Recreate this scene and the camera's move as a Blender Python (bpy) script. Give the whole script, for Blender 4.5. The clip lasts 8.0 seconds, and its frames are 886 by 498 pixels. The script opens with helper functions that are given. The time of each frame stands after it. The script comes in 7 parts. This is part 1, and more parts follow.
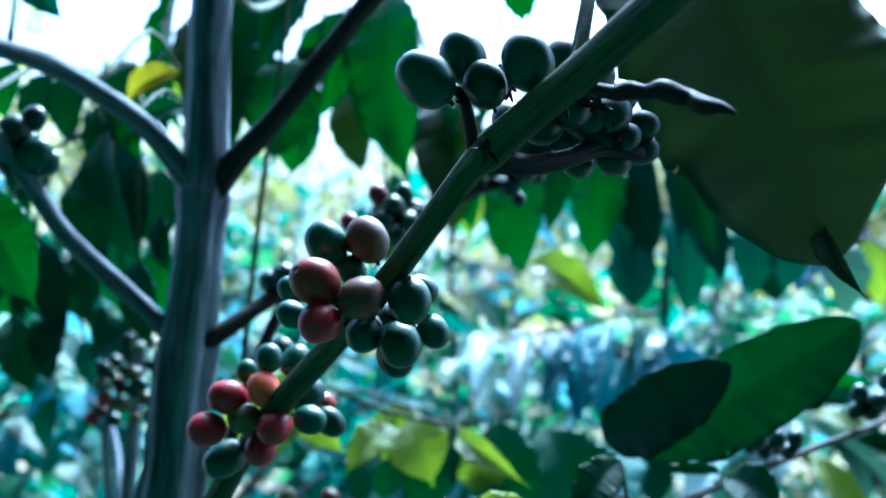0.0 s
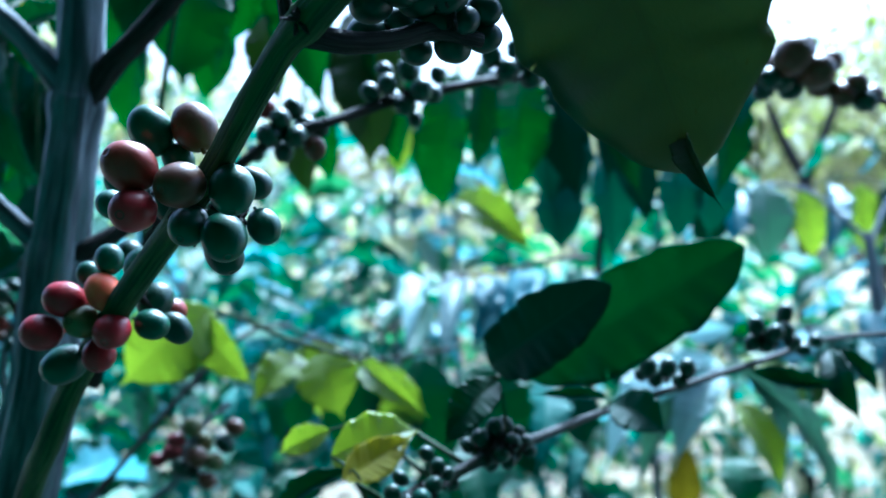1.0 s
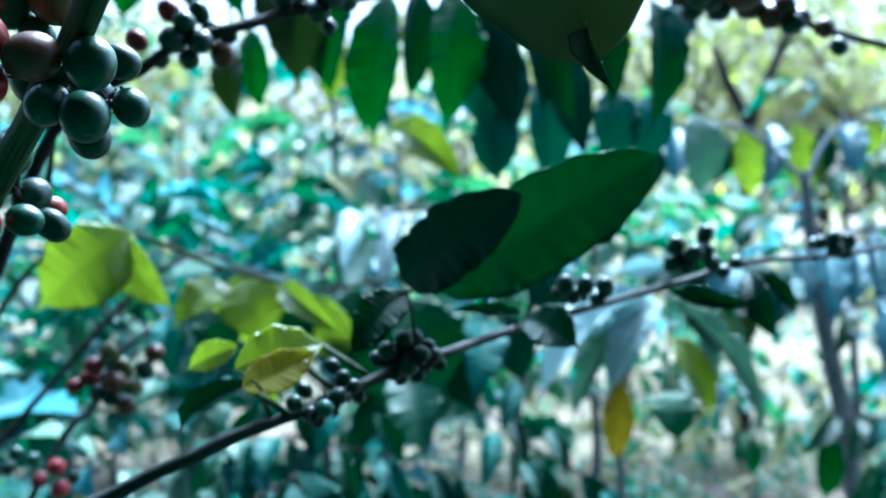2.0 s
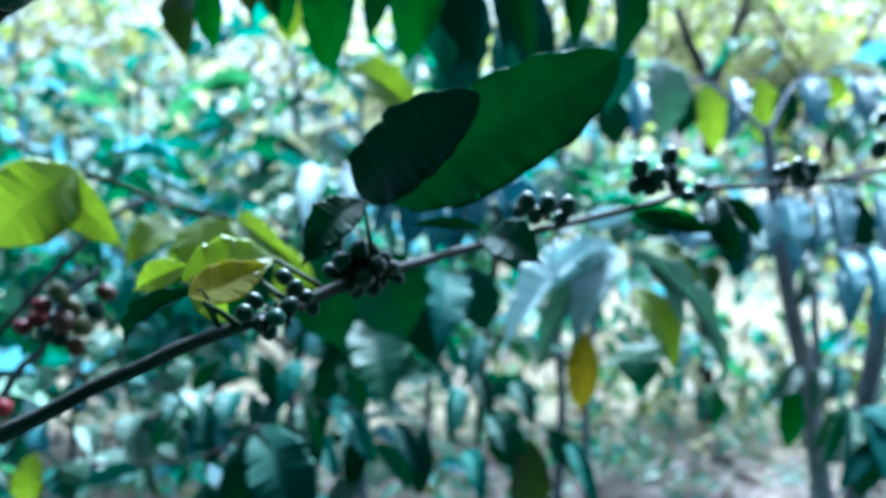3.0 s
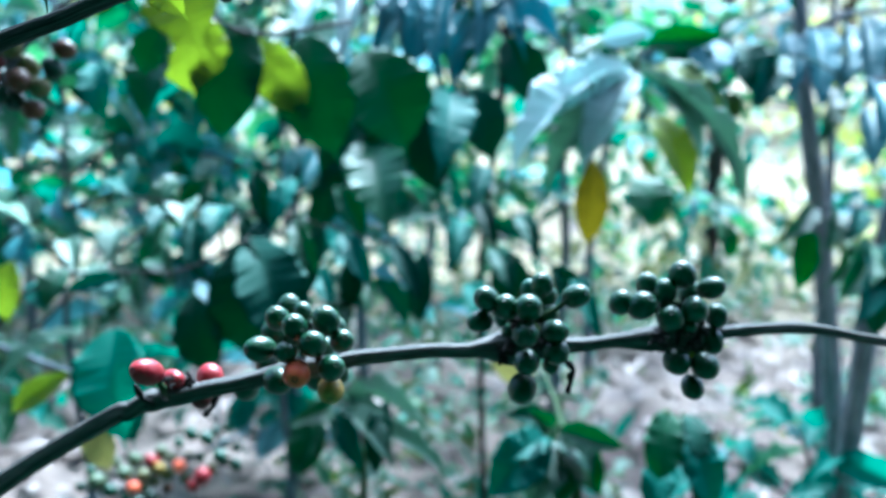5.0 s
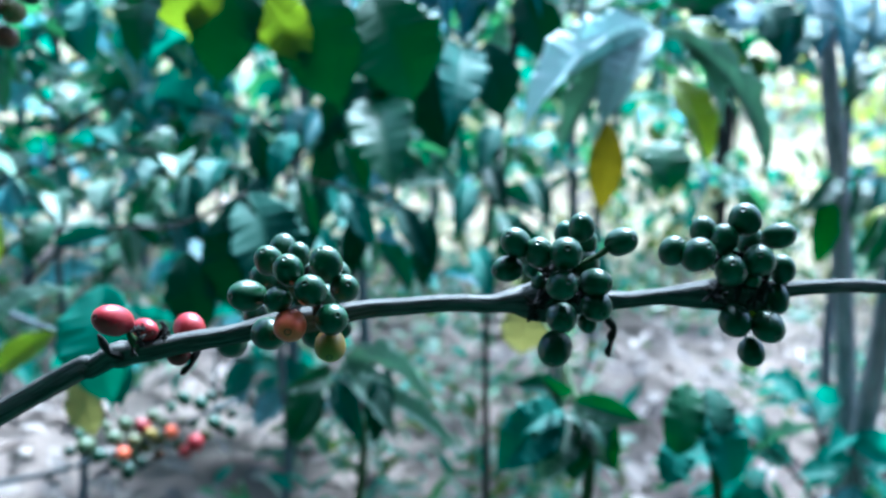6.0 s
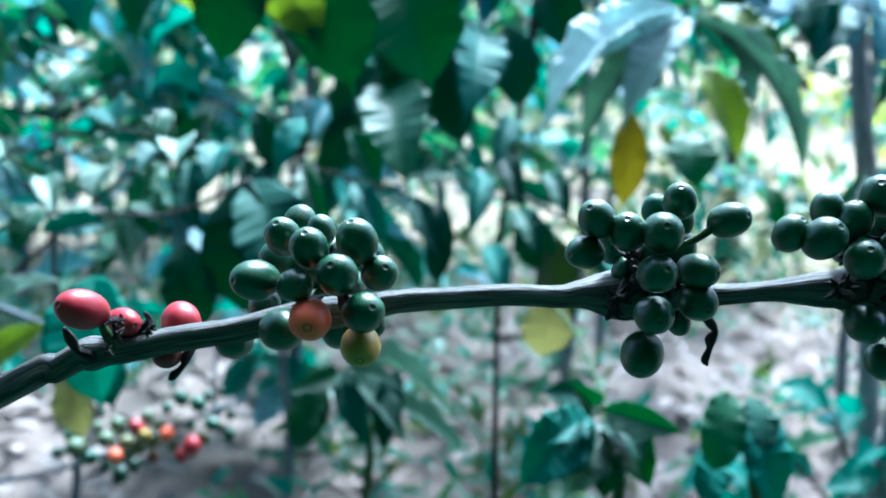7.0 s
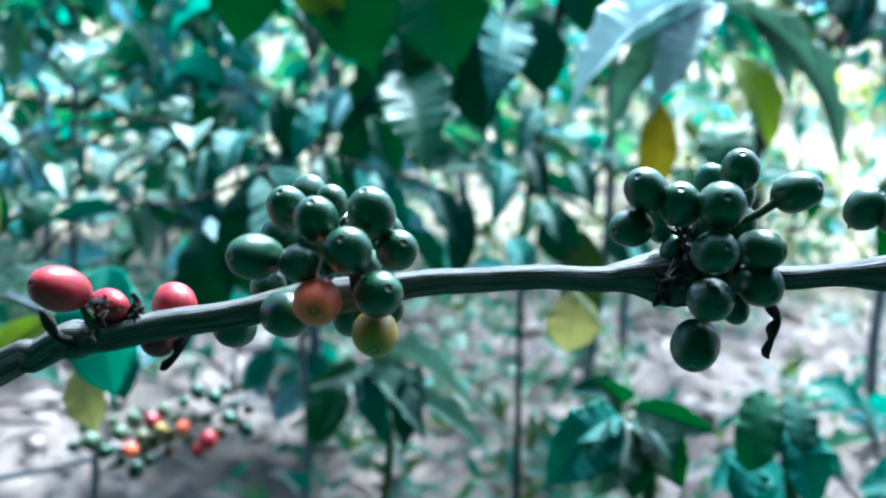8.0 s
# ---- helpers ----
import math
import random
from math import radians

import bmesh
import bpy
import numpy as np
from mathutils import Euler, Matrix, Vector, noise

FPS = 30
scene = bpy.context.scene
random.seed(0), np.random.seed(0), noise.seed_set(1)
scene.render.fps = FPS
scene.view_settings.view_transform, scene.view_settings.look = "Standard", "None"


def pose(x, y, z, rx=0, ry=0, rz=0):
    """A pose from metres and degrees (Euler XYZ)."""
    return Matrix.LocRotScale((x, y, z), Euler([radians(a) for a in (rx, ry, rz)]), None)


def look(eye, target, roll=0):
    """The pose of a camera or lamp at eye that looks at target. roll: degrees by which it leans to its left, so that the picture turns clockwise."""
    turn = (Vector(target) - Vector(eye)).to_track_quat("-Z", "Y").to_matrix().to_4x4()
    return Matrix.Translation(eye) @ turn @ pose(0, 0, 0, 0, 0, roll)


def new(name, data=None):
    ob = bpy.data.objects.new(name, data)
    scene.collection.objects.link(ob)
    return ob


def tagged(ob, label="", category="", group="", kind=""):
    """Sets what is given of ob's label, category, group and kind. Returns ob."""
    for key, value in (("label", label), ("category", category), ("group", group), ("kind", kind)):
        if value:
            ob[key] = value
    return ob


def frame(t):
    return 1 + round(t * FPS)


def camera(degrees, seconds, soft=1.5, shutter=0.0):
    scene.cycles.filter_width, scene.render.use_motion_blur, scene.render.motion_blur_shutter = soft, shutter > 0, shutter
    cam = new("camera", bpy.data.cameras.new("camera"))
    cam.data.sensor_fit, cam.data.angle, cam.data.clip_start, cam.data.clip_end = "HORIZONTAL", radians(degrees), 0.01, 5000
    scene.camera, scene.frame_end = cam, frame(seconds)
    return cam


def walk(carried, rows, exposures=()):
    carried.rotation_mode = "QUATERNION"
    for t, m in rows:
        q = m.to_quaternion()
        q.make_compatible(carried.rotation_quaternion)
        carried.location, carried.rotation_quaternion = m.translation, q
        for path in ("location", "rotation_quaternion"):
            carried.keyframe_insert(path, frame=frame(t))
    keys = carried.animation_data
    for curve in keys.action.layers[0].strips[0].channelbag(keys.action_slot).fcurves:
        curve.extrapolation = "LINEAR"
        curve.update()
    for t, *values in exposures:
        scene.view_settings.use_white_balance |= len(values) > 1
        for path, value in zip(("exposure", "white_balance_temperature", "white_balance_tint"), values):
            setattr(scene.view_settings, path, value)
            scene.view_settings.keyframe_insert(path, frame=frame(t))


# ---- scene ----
cam = camera(50.0, 8.0, soft=1.7)
cam.data.dof.use_dof = True
cam.data.dof.focus_distance = 0.30
cam.data.dof.aperture_fstop = 10.5
EXPOSURES = [(0.0, 1.86, 4060, -2), (2.0, 1.64, 4250, -2), (4.5, 1.72, 4380, -2), (5.0, 2.0, 4400, -3), (6.5, 1.98, 4410, -2), (8.0, 2.12, 4520, -2)]
PATH = [
    (0, (0.0000, 0.0000, 1.4500), (-0.2808, 1.9754, 1.5877), -0.98),
    (0.5, (0.0242, 0.0126, 1.4427), (-0.2257, 1.9950, 1.5303), -0.21),
    (1, (0.0391, 0.0224, 1.4312), (-0.1516, 2.0131, 1.4646), 0.16),
    (1.5, (0.0506, 0.0299, 1.4227), (-0.0820, 2.0253, 1.3952), 0.25),
    (2, (0.0605, 0.0378, 1.4126), (-0.0252, 2.0342, 1.3297), 0.57),
    (3.5, (0.0645, 0.0706, 1.3643), (0.0645, 2.0629, 1.1899), -0.00),
    (4.2, (0.0615, 0.1001, 1.3506), (0.0585, 2.0840, 1.0974), -0.06),
    (4.7, (0.0641, 0.1244, 1.3173), (0.0514, 2.0951, 0.9767), 0.32),
    (5, (0.0666, 0.1344, 1.2830), (0.0504, 2.0928, 0.8773), 1.20),
    (5.2, (0.0703, 0.1441, 1.2762), (0.0502, 2.0956, 0.8389), 1.38),
    (6.5, (0.0469, 0.2367, 1.2389), (0.0324, 2.1820, 0.7747), 2.83),
    (7, (0.0396, 0.2729, 1.2275), (0.0193, 2.2186, 0.7651), 3.14),
    (7.5, (0.0383, 0.2924, 1.2171), (-0.0021, 2.2371, 0.7516), 3.17),
    (8, (0.0383, 0.3058, 1.2135), (-0.0268, 2.2482, 0.7411), 3.07),
]
walk(cam, [(t, look(eye, target, roll)) for t, eye, target, roll in PATH], EXPOSURES)

# ---- light: hazy sun ahead and to the right, bright sky ----
SUN_AZIMUTH, SUN_HEIGHT = 12.0, 54.0
world = bpy.data.worlds.new("sky")
scene.world = world
world.use_nodes = True
sky = world.node_tree.nodes.new("ShaderNodeTexSky")
sky.sky_type, sky.sun_disc = "NISHITA", False
sky.sun_elevation, sky.sun_rotation = radians(SUN_HEIGHT), radians(SUN_AZIMUTH)
sky.air_density, sky.dust_density, sky.ozone_density = 0.6, 8.0, 1.0
backing = world.node_tree.nodes["Background"]
backing.inputs["Strength"].default_value = 0.145
world.node_tree.links.new(sky.outputs["Color"], backing.inputs["Color"])
sun_way = Vector((math.sin(radians(SUN_AZIMUTH)) * math.cos(radians(SUN_HEIGHT)), math.cos(radians(SUN_AZIMUTH)) * math.cos(radians(SUN_HEIGHT)), math.sin(radians(SUN_HEIGHT))))
sun = new("sun", bpy.data.lights.new("sun", "SUN"))
sun.data.energy, sun.data.angle, sun.data.color = 3.85, radians(11.0), (1.0, 0.92, 0.80)
sun.matrix_world = look(sun_way * 30, (0, 0, 0))


# ---- materials ----
def shader(name):
    m = bpy.data.materials.new(name)
    m.use_nodes = True
    m.node_tree.nodes.clear()
    return m, m.node_tree.nodes, m.node_tree.links


def node(nodes, kind, **values):
    n = nodes.new(kind)
    for key, value in values.items():
        n.inputs[key.replace("_", " ")].default_value = value
    return n


def maths(nodes, links, op, a, b=None, c=None):
    n = nodes.new("ShaderNodeMath")
    n.operation = op
    for k, value in enumerate((a, b, c)):
        if value is None:
            continue
        if isinstance(value, (int, float)):
            n.inputs[k].default_value = value
        else:
            links.new(value, n.inputs[k])
    return n.outputs[0]


def blend(nodes, links, factor, a, b, mode="MIX"):
    n = nodes.new("ShaderNodeMix")
    n.data_type, n.blend_type = "RGBA", mode
    for k, value in ((0, factor), (6, a), (7, b)):
        if isinstance(value, (int, float)):
            n.inputs[k].default_value = value
        elif isinstance(value, tuple):
            n.inputs[k].default_value = (*value, 1.0)
        else:
            links.new(value, n.inputs[k])
    return n.outputs[2]


def leaf_material(name, colour, vein, through_light, glow=0.5, gloss=0.36, shine=0.5):
    """A leaf blade: waxy above, light passes through it, pale veins, blotches."""
    m, nodes, links = shader(name)
    uv = nodes.new("ShaderNodeUVMap")
    split = nodes.new("ShaderNodeSeparateXYZ")
    links.new(uv.outputs["UV"], split.inputs[0])
    u, v = split.outputs[0], split.outputs[1]
    side = maths(nodes, links, "ABSOLUTE", maths(nodes, links, "SUBTRACT", u, 0.5))
    midrib = maths(nodes, links, "LESS_THAN", side, maths(nodes, links, "MULTIPLY_ADD", v, -0.018, 0.026))
    run = maths(nodes, links, "MULTIPLY_ADD", side, -0.42, v)
    saw = maths(nodes, links, "FRACT", maths(nodes, links, "MULTIPLY", run, 11.0))
    lateral = maths(nodes, links, "LESS_THAN", maths(nodes, links, "ABSOLUTE", maths(nodes, links, "SUBTRACT", saw, 0.5)), 0.045)
    veins = maths(nodes, links, "MAXIMUM", midrib, maths(nodes, links, "MULTIPLY", lateral, 0.55))
    info = nodes.new("ShaderNodeObjectInfo")
    blotch = node(nodes, "ShaderNodeTexNoise", Scale=3.0, Detail=4.0)
    links.new(uv.outputs["UV"], blotch.inputs["Vector"])
    fine = node(nodes, "ShaderNodeTexNoise", Scale=60.0, Detail=2.0)
    links.new(uv.outputs["UV"], fine.inputs["Vector"])
    dark = tuple(c * 0.55 for c in colour)
    light = tuple(min(1.0, c * 1.45) for c in colour)
    base = blend(nodes, links, maths(nodes, links, "MULTIPLY", info.outputs["Random"], 1.0), dark, light)
    base = blend(nodes, links, maths(nodes, links, "MULTIPLY", blotch.outputs[0], 0.45), base, tuple(c * 0.8 for c in vein))
    base = blend(nodes, links, maths(nodes, links, "MULTIPLY", veins, 0.45), base, vein)
    # small brown blemishes
    spot = node(nodes, "ShaderNodeTexVoronoi", Scale=7.0)
    links.new(uv.outputs["UV"], spot.inputs["Vector"])
    near = maths(nodes, links, "LESS_THAN", spot.outputs["Distance"], 0.05)
    base = blend(nodes, links, maths(nodes, links, "MULTIPLY", near, 0.5), base, (0.10, 0.06, 0.02))
    skin = node(nodes, "ShaderNodeBsdfPrincipled", Roughness=gloss)
    skin.inputs["Specular IOR Level"].default_value = shine
    skin.inputs["Coat Weight"].default_value, skin.inputs["Coat Roughness"].default_value = 0.15 * shine, 0.35
    links.new(base, skin.inputs["Base Color"])
    rise = node(nodes, "ShaderNodeBump", Strength=0.35, Distance=0.002)
    height = maths(nodes, links, "MULTIPLY_ADD", fine.outputs[0], 0.3, maths(nodes, links, "MULTIPLY", veins, -0.6))
    links.new(height, rise.inputs["Height"])
    links.new(rise.outputs[0], skin.inputs["Normal"])
    pass_light = nodes.new("ShaderNodeBsdfTranslucent")
    tint = blend(nodes, links, maths(nodes, links, "MULTIPLY", veins, 0.35), through_light, tuple(c * 0.6 for c in through_light))
    tint = blend(nodes, links, maths(nodes, links, "MULTIPLY", blotch.outputs[0], 0.4), tint, tuple(c * 0.55 for c in through_light))
    links.new(tint, pass_light.inputs["Color"])
    mixed = node(nodes, "ShaderNodeMixShader", Fac=glow)
    links.new(skin.outputs[0], mixed.inputs[1])
    links.new(pass_light.outputs[0], mixed.inputs[2])
    out = nodes.new("ShaderNodeOutputMaterial")
    links.new(mixed.outputs[0], out.inputs["Surface"])
    return m


def cherry_material(name, colour, second, gloss=0.46, shine=0.40, bloom=0.15):
    """Waxy fruit skin with a brown scar at the tip, uneven ripening and small specks."""
    m, nodes, links = shader(name)
    place = nodes.new("ShaderNodeTexCoord")
    split = nodes.new("ShaderNodeSeparateXYZ")
    links.new(place.outputs["Object"], split.inputs[0])
    info = nodes.new("ShaderNodeObjectInfo")
    shift = nodes.new("ShaderNodeVectorMath")
    shift.operation = "ADD"
    links.new(place.outputs["Object"], shift.inputs[0])
    links.new(info.outputs["Location"], shift.inputs[1])
    large = node(nodes, "ShaderNodeTexNoise", Scale=1.3, Detail=2.0)
    links.new(shift.outputs[0], large.inputs["Vector"])
    small = node(nodes, "ShaderNodeTexNoise", Scale=14.0, Detail=3.0)
    links.new(shift.outputs[0], small.inputs["Vector"])
    ripe = nodes.new("ShaderNodeValToRGB")
    ripe.color_ramp.elements[0].position, ripe.color_ramp.elements[1].position = 0.36, 0.62
    ripe.color_ramp.elements[0].color, ripe.color_ramp.elements[1].color = (*colour, 1), (*second, 1)
    links.new(large.outputs[0], ripe.inputs[0])
    base = blend(nodes, links, maths(nodes, links, "MULTIPLY", info.outputs["Random"], 0.35), ripe.outputs[0], tuple(c * 0.6 for c in colour))
    speck = maths(nodes, links, "GREATER_THAN", small.outputs[0], 0.68)
    base = blend(nodes, links, maths(nodes, links, "MULTIPLY", speck, 0.25), base, tuple(c * 0.5 for c in colour))
    dot = node(nodes, "ShaderNodeTexVoronoi", Scale=6.0)
    links.new(shift.outputs[0], dot.inputs["Vector"])
    base = blend(nodes, links, maths(nodes, links, "MULTIPLY", maths(nodes, links, "LESS_THAN", dot.outputs["Distance"], 0.10), 0.35), base, tuple(min(1.0, c * 1.8 + 0.03) for c in second))
    flush = maths(nodes, links, "MULTIPLY", maths(nodes, links, "MAXIMUM", maths(nodes, links, "MULTIPLY_ADD", split.outputs[2], 1.6, -0.9), 0.0), large.outputs[0])
    base = blend(nodes, links, flush, base, tuple(c * 1.5 + 0.01 for c in second))
    scar = maths(nodes, links, "GREATER_THAN", split.outputs[2], 1.052)
    base = blend(nodes, links, maths(nodes, links, "MULTIPLY", scar, 0.6), base, (0.06, 0.045, 0.025))
    skin = node(nodes, "ShaderNodeBsdfPrincipled", Roughness=gloss)
    skin.inputs["Specular IOR Level"].default_value = shine
    skin.inputs["Sheen Weight"].default_value, skin.inputs["Sheen Roughness"].default_value = bloom, 0.14
    links.new(base, skin.inputs["Base Color"])
    rough = maths(nodes, links, "MULTIPLY_ADD", small.outputs[0], 0.2, gloss - 0.10)
    links.new(rough, skin.inputs["Roughness"])
    rise = node(nodes, "ShaderNodeBump", Strength=0.10, Distance=0.0002)
    links.new(small.outputs[0], rise.inputs["Height"])
    links.new(rise.outputs[0], skin.inputs["Normal"])
    out = nodes.new("ShaderNodeOutputMaterial")
    links.new(skin.outputs[0], out.inputs["Surface"])
    return m


def bark_material(name, colour, second, stretch=14.0, strength=0.7):
    """Bark with streaks that run along the wood."""
    m, nodes, links = shader(name)
    uv = nodes.new("ShaderNodeUVMap")
    grow = nodes.new("ShaderNodeMapping")
    grow.inputs["Scale"].default_value = (9.0, stretch, 1.0)
    links.new(uv.outputs["UV"], grow.inputs["Vector"])
    streak = node(nodes, "ShaderNodeTexNoise", Scale=1.0, Detail=6.0, Roughness=0.65)
    links.new(grow.outputs[0], streak.inputs["Vector"])
    place = nodes.new("ShaderNodeTexCoord")
    patch = node(nodes, "ShaderNodeTexNoise", Scale=55.0, Detail=3.0)
    links.new(place.outputs["Object"], patch.inputs["Vector"])
    grow_fine = nodes.new("ShaderNodeMapping")
    grow_fine.inputs["Scale"].default_value = (26.0, stretch * 3, 1.0)
    links.new(uv.outputs["UV"], grow_fine.inputs["Vector"])
    thin = node(nodes, "ShaderNodeTexNoise", Scale=1.0, Detail=4.0, Roughness=0.6)
    links.new(grow_fine.outputs[0], thin.inputs["Vector"])
    lines = maths(nodes, links, "MULTIPLY_ADD", thin.outputs[0], 0.45, maths(nodes, links, "MULTIPLY", streak.outputs[0], 0.55))
    ramp = nodes.new("ShaderNodeValToRGB")
    ramp.color_ramp.elements[0].position, ramp.color_ramp.elements[1].position = 0.43, 0.57
    ramp.color_ramp.elements[0].color, ramp.color_ramp.elements[1].color = (*colour, 1), (*second, 1)
    links.new(lines, ramp.inputs[0])
    base = blend(nodes, links, maths(nodes, links, "MULTIPLY", patch.outputs[0], 0.5), ramp.outputs[0], tuple(c * 0.6 for c in colour))
    skin = node(nodes, "ShaderNodeBsdfPrincipled", Roughness=0.64)
    skin.inputs["Specular IOR Level"].default_value = 0.2
    links.new(base, skin.inputs["Base Color"])
    rise = node(nodes, "ShaderNodeBump", Strength=strength, Distance=0.003)
    links.new(maths(nodes, links, "ADD", lines, maths(nodes, links, "MULTIPLY", patch.outputs[0], 0.5)), rise.inputs["Height"])
    links.new(rise.outputs[0], skin.inputs["Normal"])
    out = nodes.new("ShaderNodeOutputMaterial")
    links.new(skin.outputs[0], out.inputs["Surface"])
    return m


LEAF = {
    "leaf": leaf_material("leaf_green", (0.030, 0.120, 0.056), (0.08, 0.20, 0.10), (0.10, 0.33, 0.10), 0.42, 0.4, 0.4),
    "deep": leaf_material("leaf_deep_green", (0.012, 0.068, 0.044), (0.03, 0.11, 0.06), (0.02, 0.22, 0.06), 0.30, 0.55, 0.22),
    "teal": leaf_material("leaf_blue_green", (0.026, 0.165, 0.128), (0.06, 0.22, 0.17), (0.045, 0.34, 0.21), 0.40, 0.58, 0.25),
    # jade: the blue-green leaf again, its backlight put into brighter colours
    "jade": leaf_material("leaf_jade", (0.045, 0.23, 0.165), (0.10, 0.30, 0.22), (0.11, 0.60, 0.43), 0.52, 0.6, 0.25),
    # mint and pale: sky sheen and sunlight put into the base colour
    "mint": leaf_material("leaf_mint_sheen", (0.16, 0.27, 0.20), (0.24, 0.35, 0.27), (0.36, 0.54, 0.38), 0.42, 0.55, 0.6),
    "pale": leaf_material("leaf_pale_sheen", (0.48, 0.61, 0.60), (0.54, 0.66, 0.64), (0.72, 0.88, 0.86), 0.4, 0.42, 0.8),
    # blue: reflected sky put into the leaf's base colour
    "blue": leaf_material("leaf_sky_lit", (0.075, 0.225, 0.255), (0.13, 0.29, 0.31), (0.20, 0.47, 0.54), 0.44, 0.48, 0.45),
    # shade, lit and dim: one green leaf, backlight or shade put into each colour
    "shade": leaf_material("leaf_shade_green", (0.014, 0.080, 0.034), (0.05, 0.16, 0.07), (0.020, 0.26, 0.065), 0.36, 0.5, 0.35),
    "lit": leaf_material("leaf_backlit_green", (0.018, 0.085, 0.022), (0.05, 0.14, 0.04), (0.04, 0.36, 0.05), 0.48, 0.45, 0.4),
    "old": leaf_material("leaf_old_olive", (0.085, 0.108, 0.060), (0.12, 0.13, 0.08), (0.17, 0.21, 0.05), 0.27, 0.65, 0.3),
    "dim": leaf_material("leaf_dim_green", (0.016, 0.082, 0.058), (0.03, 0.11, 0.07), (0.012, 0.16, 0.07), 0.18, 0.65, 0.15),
    "olive": leaf_material("leaf_olive", (0.050, 0.080, 0.020), (0.09, 0.12, 0.03), (0.16, 0.24, 0.02), 0.35),
    "lime": leaf_material("leaf_lime", (0.20, 0.28, 0.036), (0.27, 0.33, 0.065), (0.58, 0.70, 0.066), 0.55),
    "yellow": leaf_material("leaf_yellow", (0.15, 0.135, 0.012), (0.12, 0.095, 0.010), (0.46, 0.42, 0.020), 0.5, 0.65, 0.15),
    "gold": leaf_material("leaf_golden", (0.17, 0.165, 0.006), (0.15, 0.125, 0.006), (0.68, 0.66, 0.014), 0.6, 0.7, 0.08),
    # far: paler and yellower, distance haze put into the colour
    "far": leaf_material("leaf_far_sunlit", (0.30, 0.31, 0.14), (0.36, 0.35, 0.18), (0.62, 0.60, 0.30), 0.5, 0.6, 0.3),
}
CHERRY = {
    "red": cherry_material("cherry_red", (0.36, 0.014, 0.028), (0.28, 0.022, 0.026), 0.38, 0.4, 0.03),
    "rust": cherry_material("cherry_rust", (0.26, 0.024, 0.014), (0.19, 0.032, 0.014), 0.40, 0.4, 0.03),
    "dark_red": cherry_material("cherry_dark_red", (0.13, 0.010, 0.015), (0.20, 0.015, 0.02)),
    "orange": cherry_material("cherry_orange", (0.82, 0.105, 0.045), (0.74, 0.16, 0.05)),
    "brown": cherry_material("cherry_brown", (0.115, 0.034, 0.014), (0.080, 0.040, 0.015), 0.40, 0.4, 0.03),
    "mustard": cherry_material("cherry_mustard", (0.42, 0.26, 0.04), (0.32, 0.24, 0.04)),
    "olive": cherry_material("cherry_olive", (0.10, 0.12, 0.035), (0.14, 0.12, 0.04)),
    "green": cherry_material("cherry_green", (0.006, 0.058, 0.033), (0.014, 0.078, 0.036), 0.36, 0.42, 0.10),
    "teal": cherry_material("cherry_blue_green", (0.025, 0.11, 0.075), (0.02, 0.085, 0.05)),
    "pale": cherry_material("cherry_pale_green", (0.13, 0.16, 0.09), (0.09, 0.14, 0.07)),
    "dusty": cherry_material("cherry_dusty_green", (0.005, 0.048, 0.019), (0.013, 0.064, 0.020), 0.36, 0.6, 0.12),
    # the green cherry again, shade put into a darker colour
    "dark": cherry_material("cherry_dark_green", (0.005, 0.032, 0.020), (0.010, 0.046, 0.022), 0.38, 0.40, 0.10),
}
CHERRY_WORDS = {"red": "ripe red cherry", "rust": "rust-red ripening cherry", "dark_red": "dark red cherry", "orange": "orange cherry with a brown tip scar", "brown": "brownish ripening cherry", "mustard": "mustard-yellow cherry", "olive": "olive-green cherry", "green": "unripe green cherry", "teal": "small blue-green cherry", "pale": "pale green cherry", "dark": "green cherry with shade put into its dark colour", "dusty": "dusty green cherry with a waxy bloom"}
LEAF_WORDS = {"leaf": "mid-green coffee leaf", "deep": "deep green glossy leaf", "teal": "blue-green glossy leaf", "olive": "olive-green shaded leaf", "pale": "blue-green leaf, pale sky sheen put into its colour", "jade": "bright blue-green leaf lit through from behind", "mint": "green leaf, pale sunlit sheen put into its colour", "blue": "glossy leaf, blue sky light put into its colour", "shade": "dark green leaf held against the light", "lit": "green leaf lit through from behind", "dim": "dark blue-green leaf turned from the light", "old": "large old olive-brown leaf with a curled edge", "lime": "lime-green young leaf lit from behind", "yellow": "yellowing leaf", "far": "pale yellow-green sunlit leaf", "gold": "bright yellow dying leaf lit from behind"}
BARK = bark_material("grey_bark", (0.058, 0.074, 0.088), (0.25, 0.29, 0.33), 0.5, 1.0)
BARK_TWIG = bark_material("twig_bark", (0.052, 0.055, 0.053), (0.195, 0.185, 0.168), 1.2, 0.8)
BARK_SLIM = bark_material("slim_twig_bark", (0.022, 0.030, 0.030), (0.105, 0.110, 0.100), 1.2, 0.7)
BARK_DARK = bark_material("dark_bark", (0.010, 0.010, 0.011), (0.045, 0.040, 0.036), 1.5, 0.9)
BARK_PALE = bark_material("pale_bark", (0.16, 0.16, 0.175), (0.40, 0.38, 0.40), 0.7, 0.8)
STEM_GREEN = bark_material("green_bark", (0.014, 0.045, 0.016), (0.075, 0.125, 0.032), 0.9, 0.7)


# ---- builders ----
def thing(name, at, label, category, group=""):
    e = new(name)
    e.location = at
    e.empty_display_size = 0.05
    return tagged(e, label, category, group)


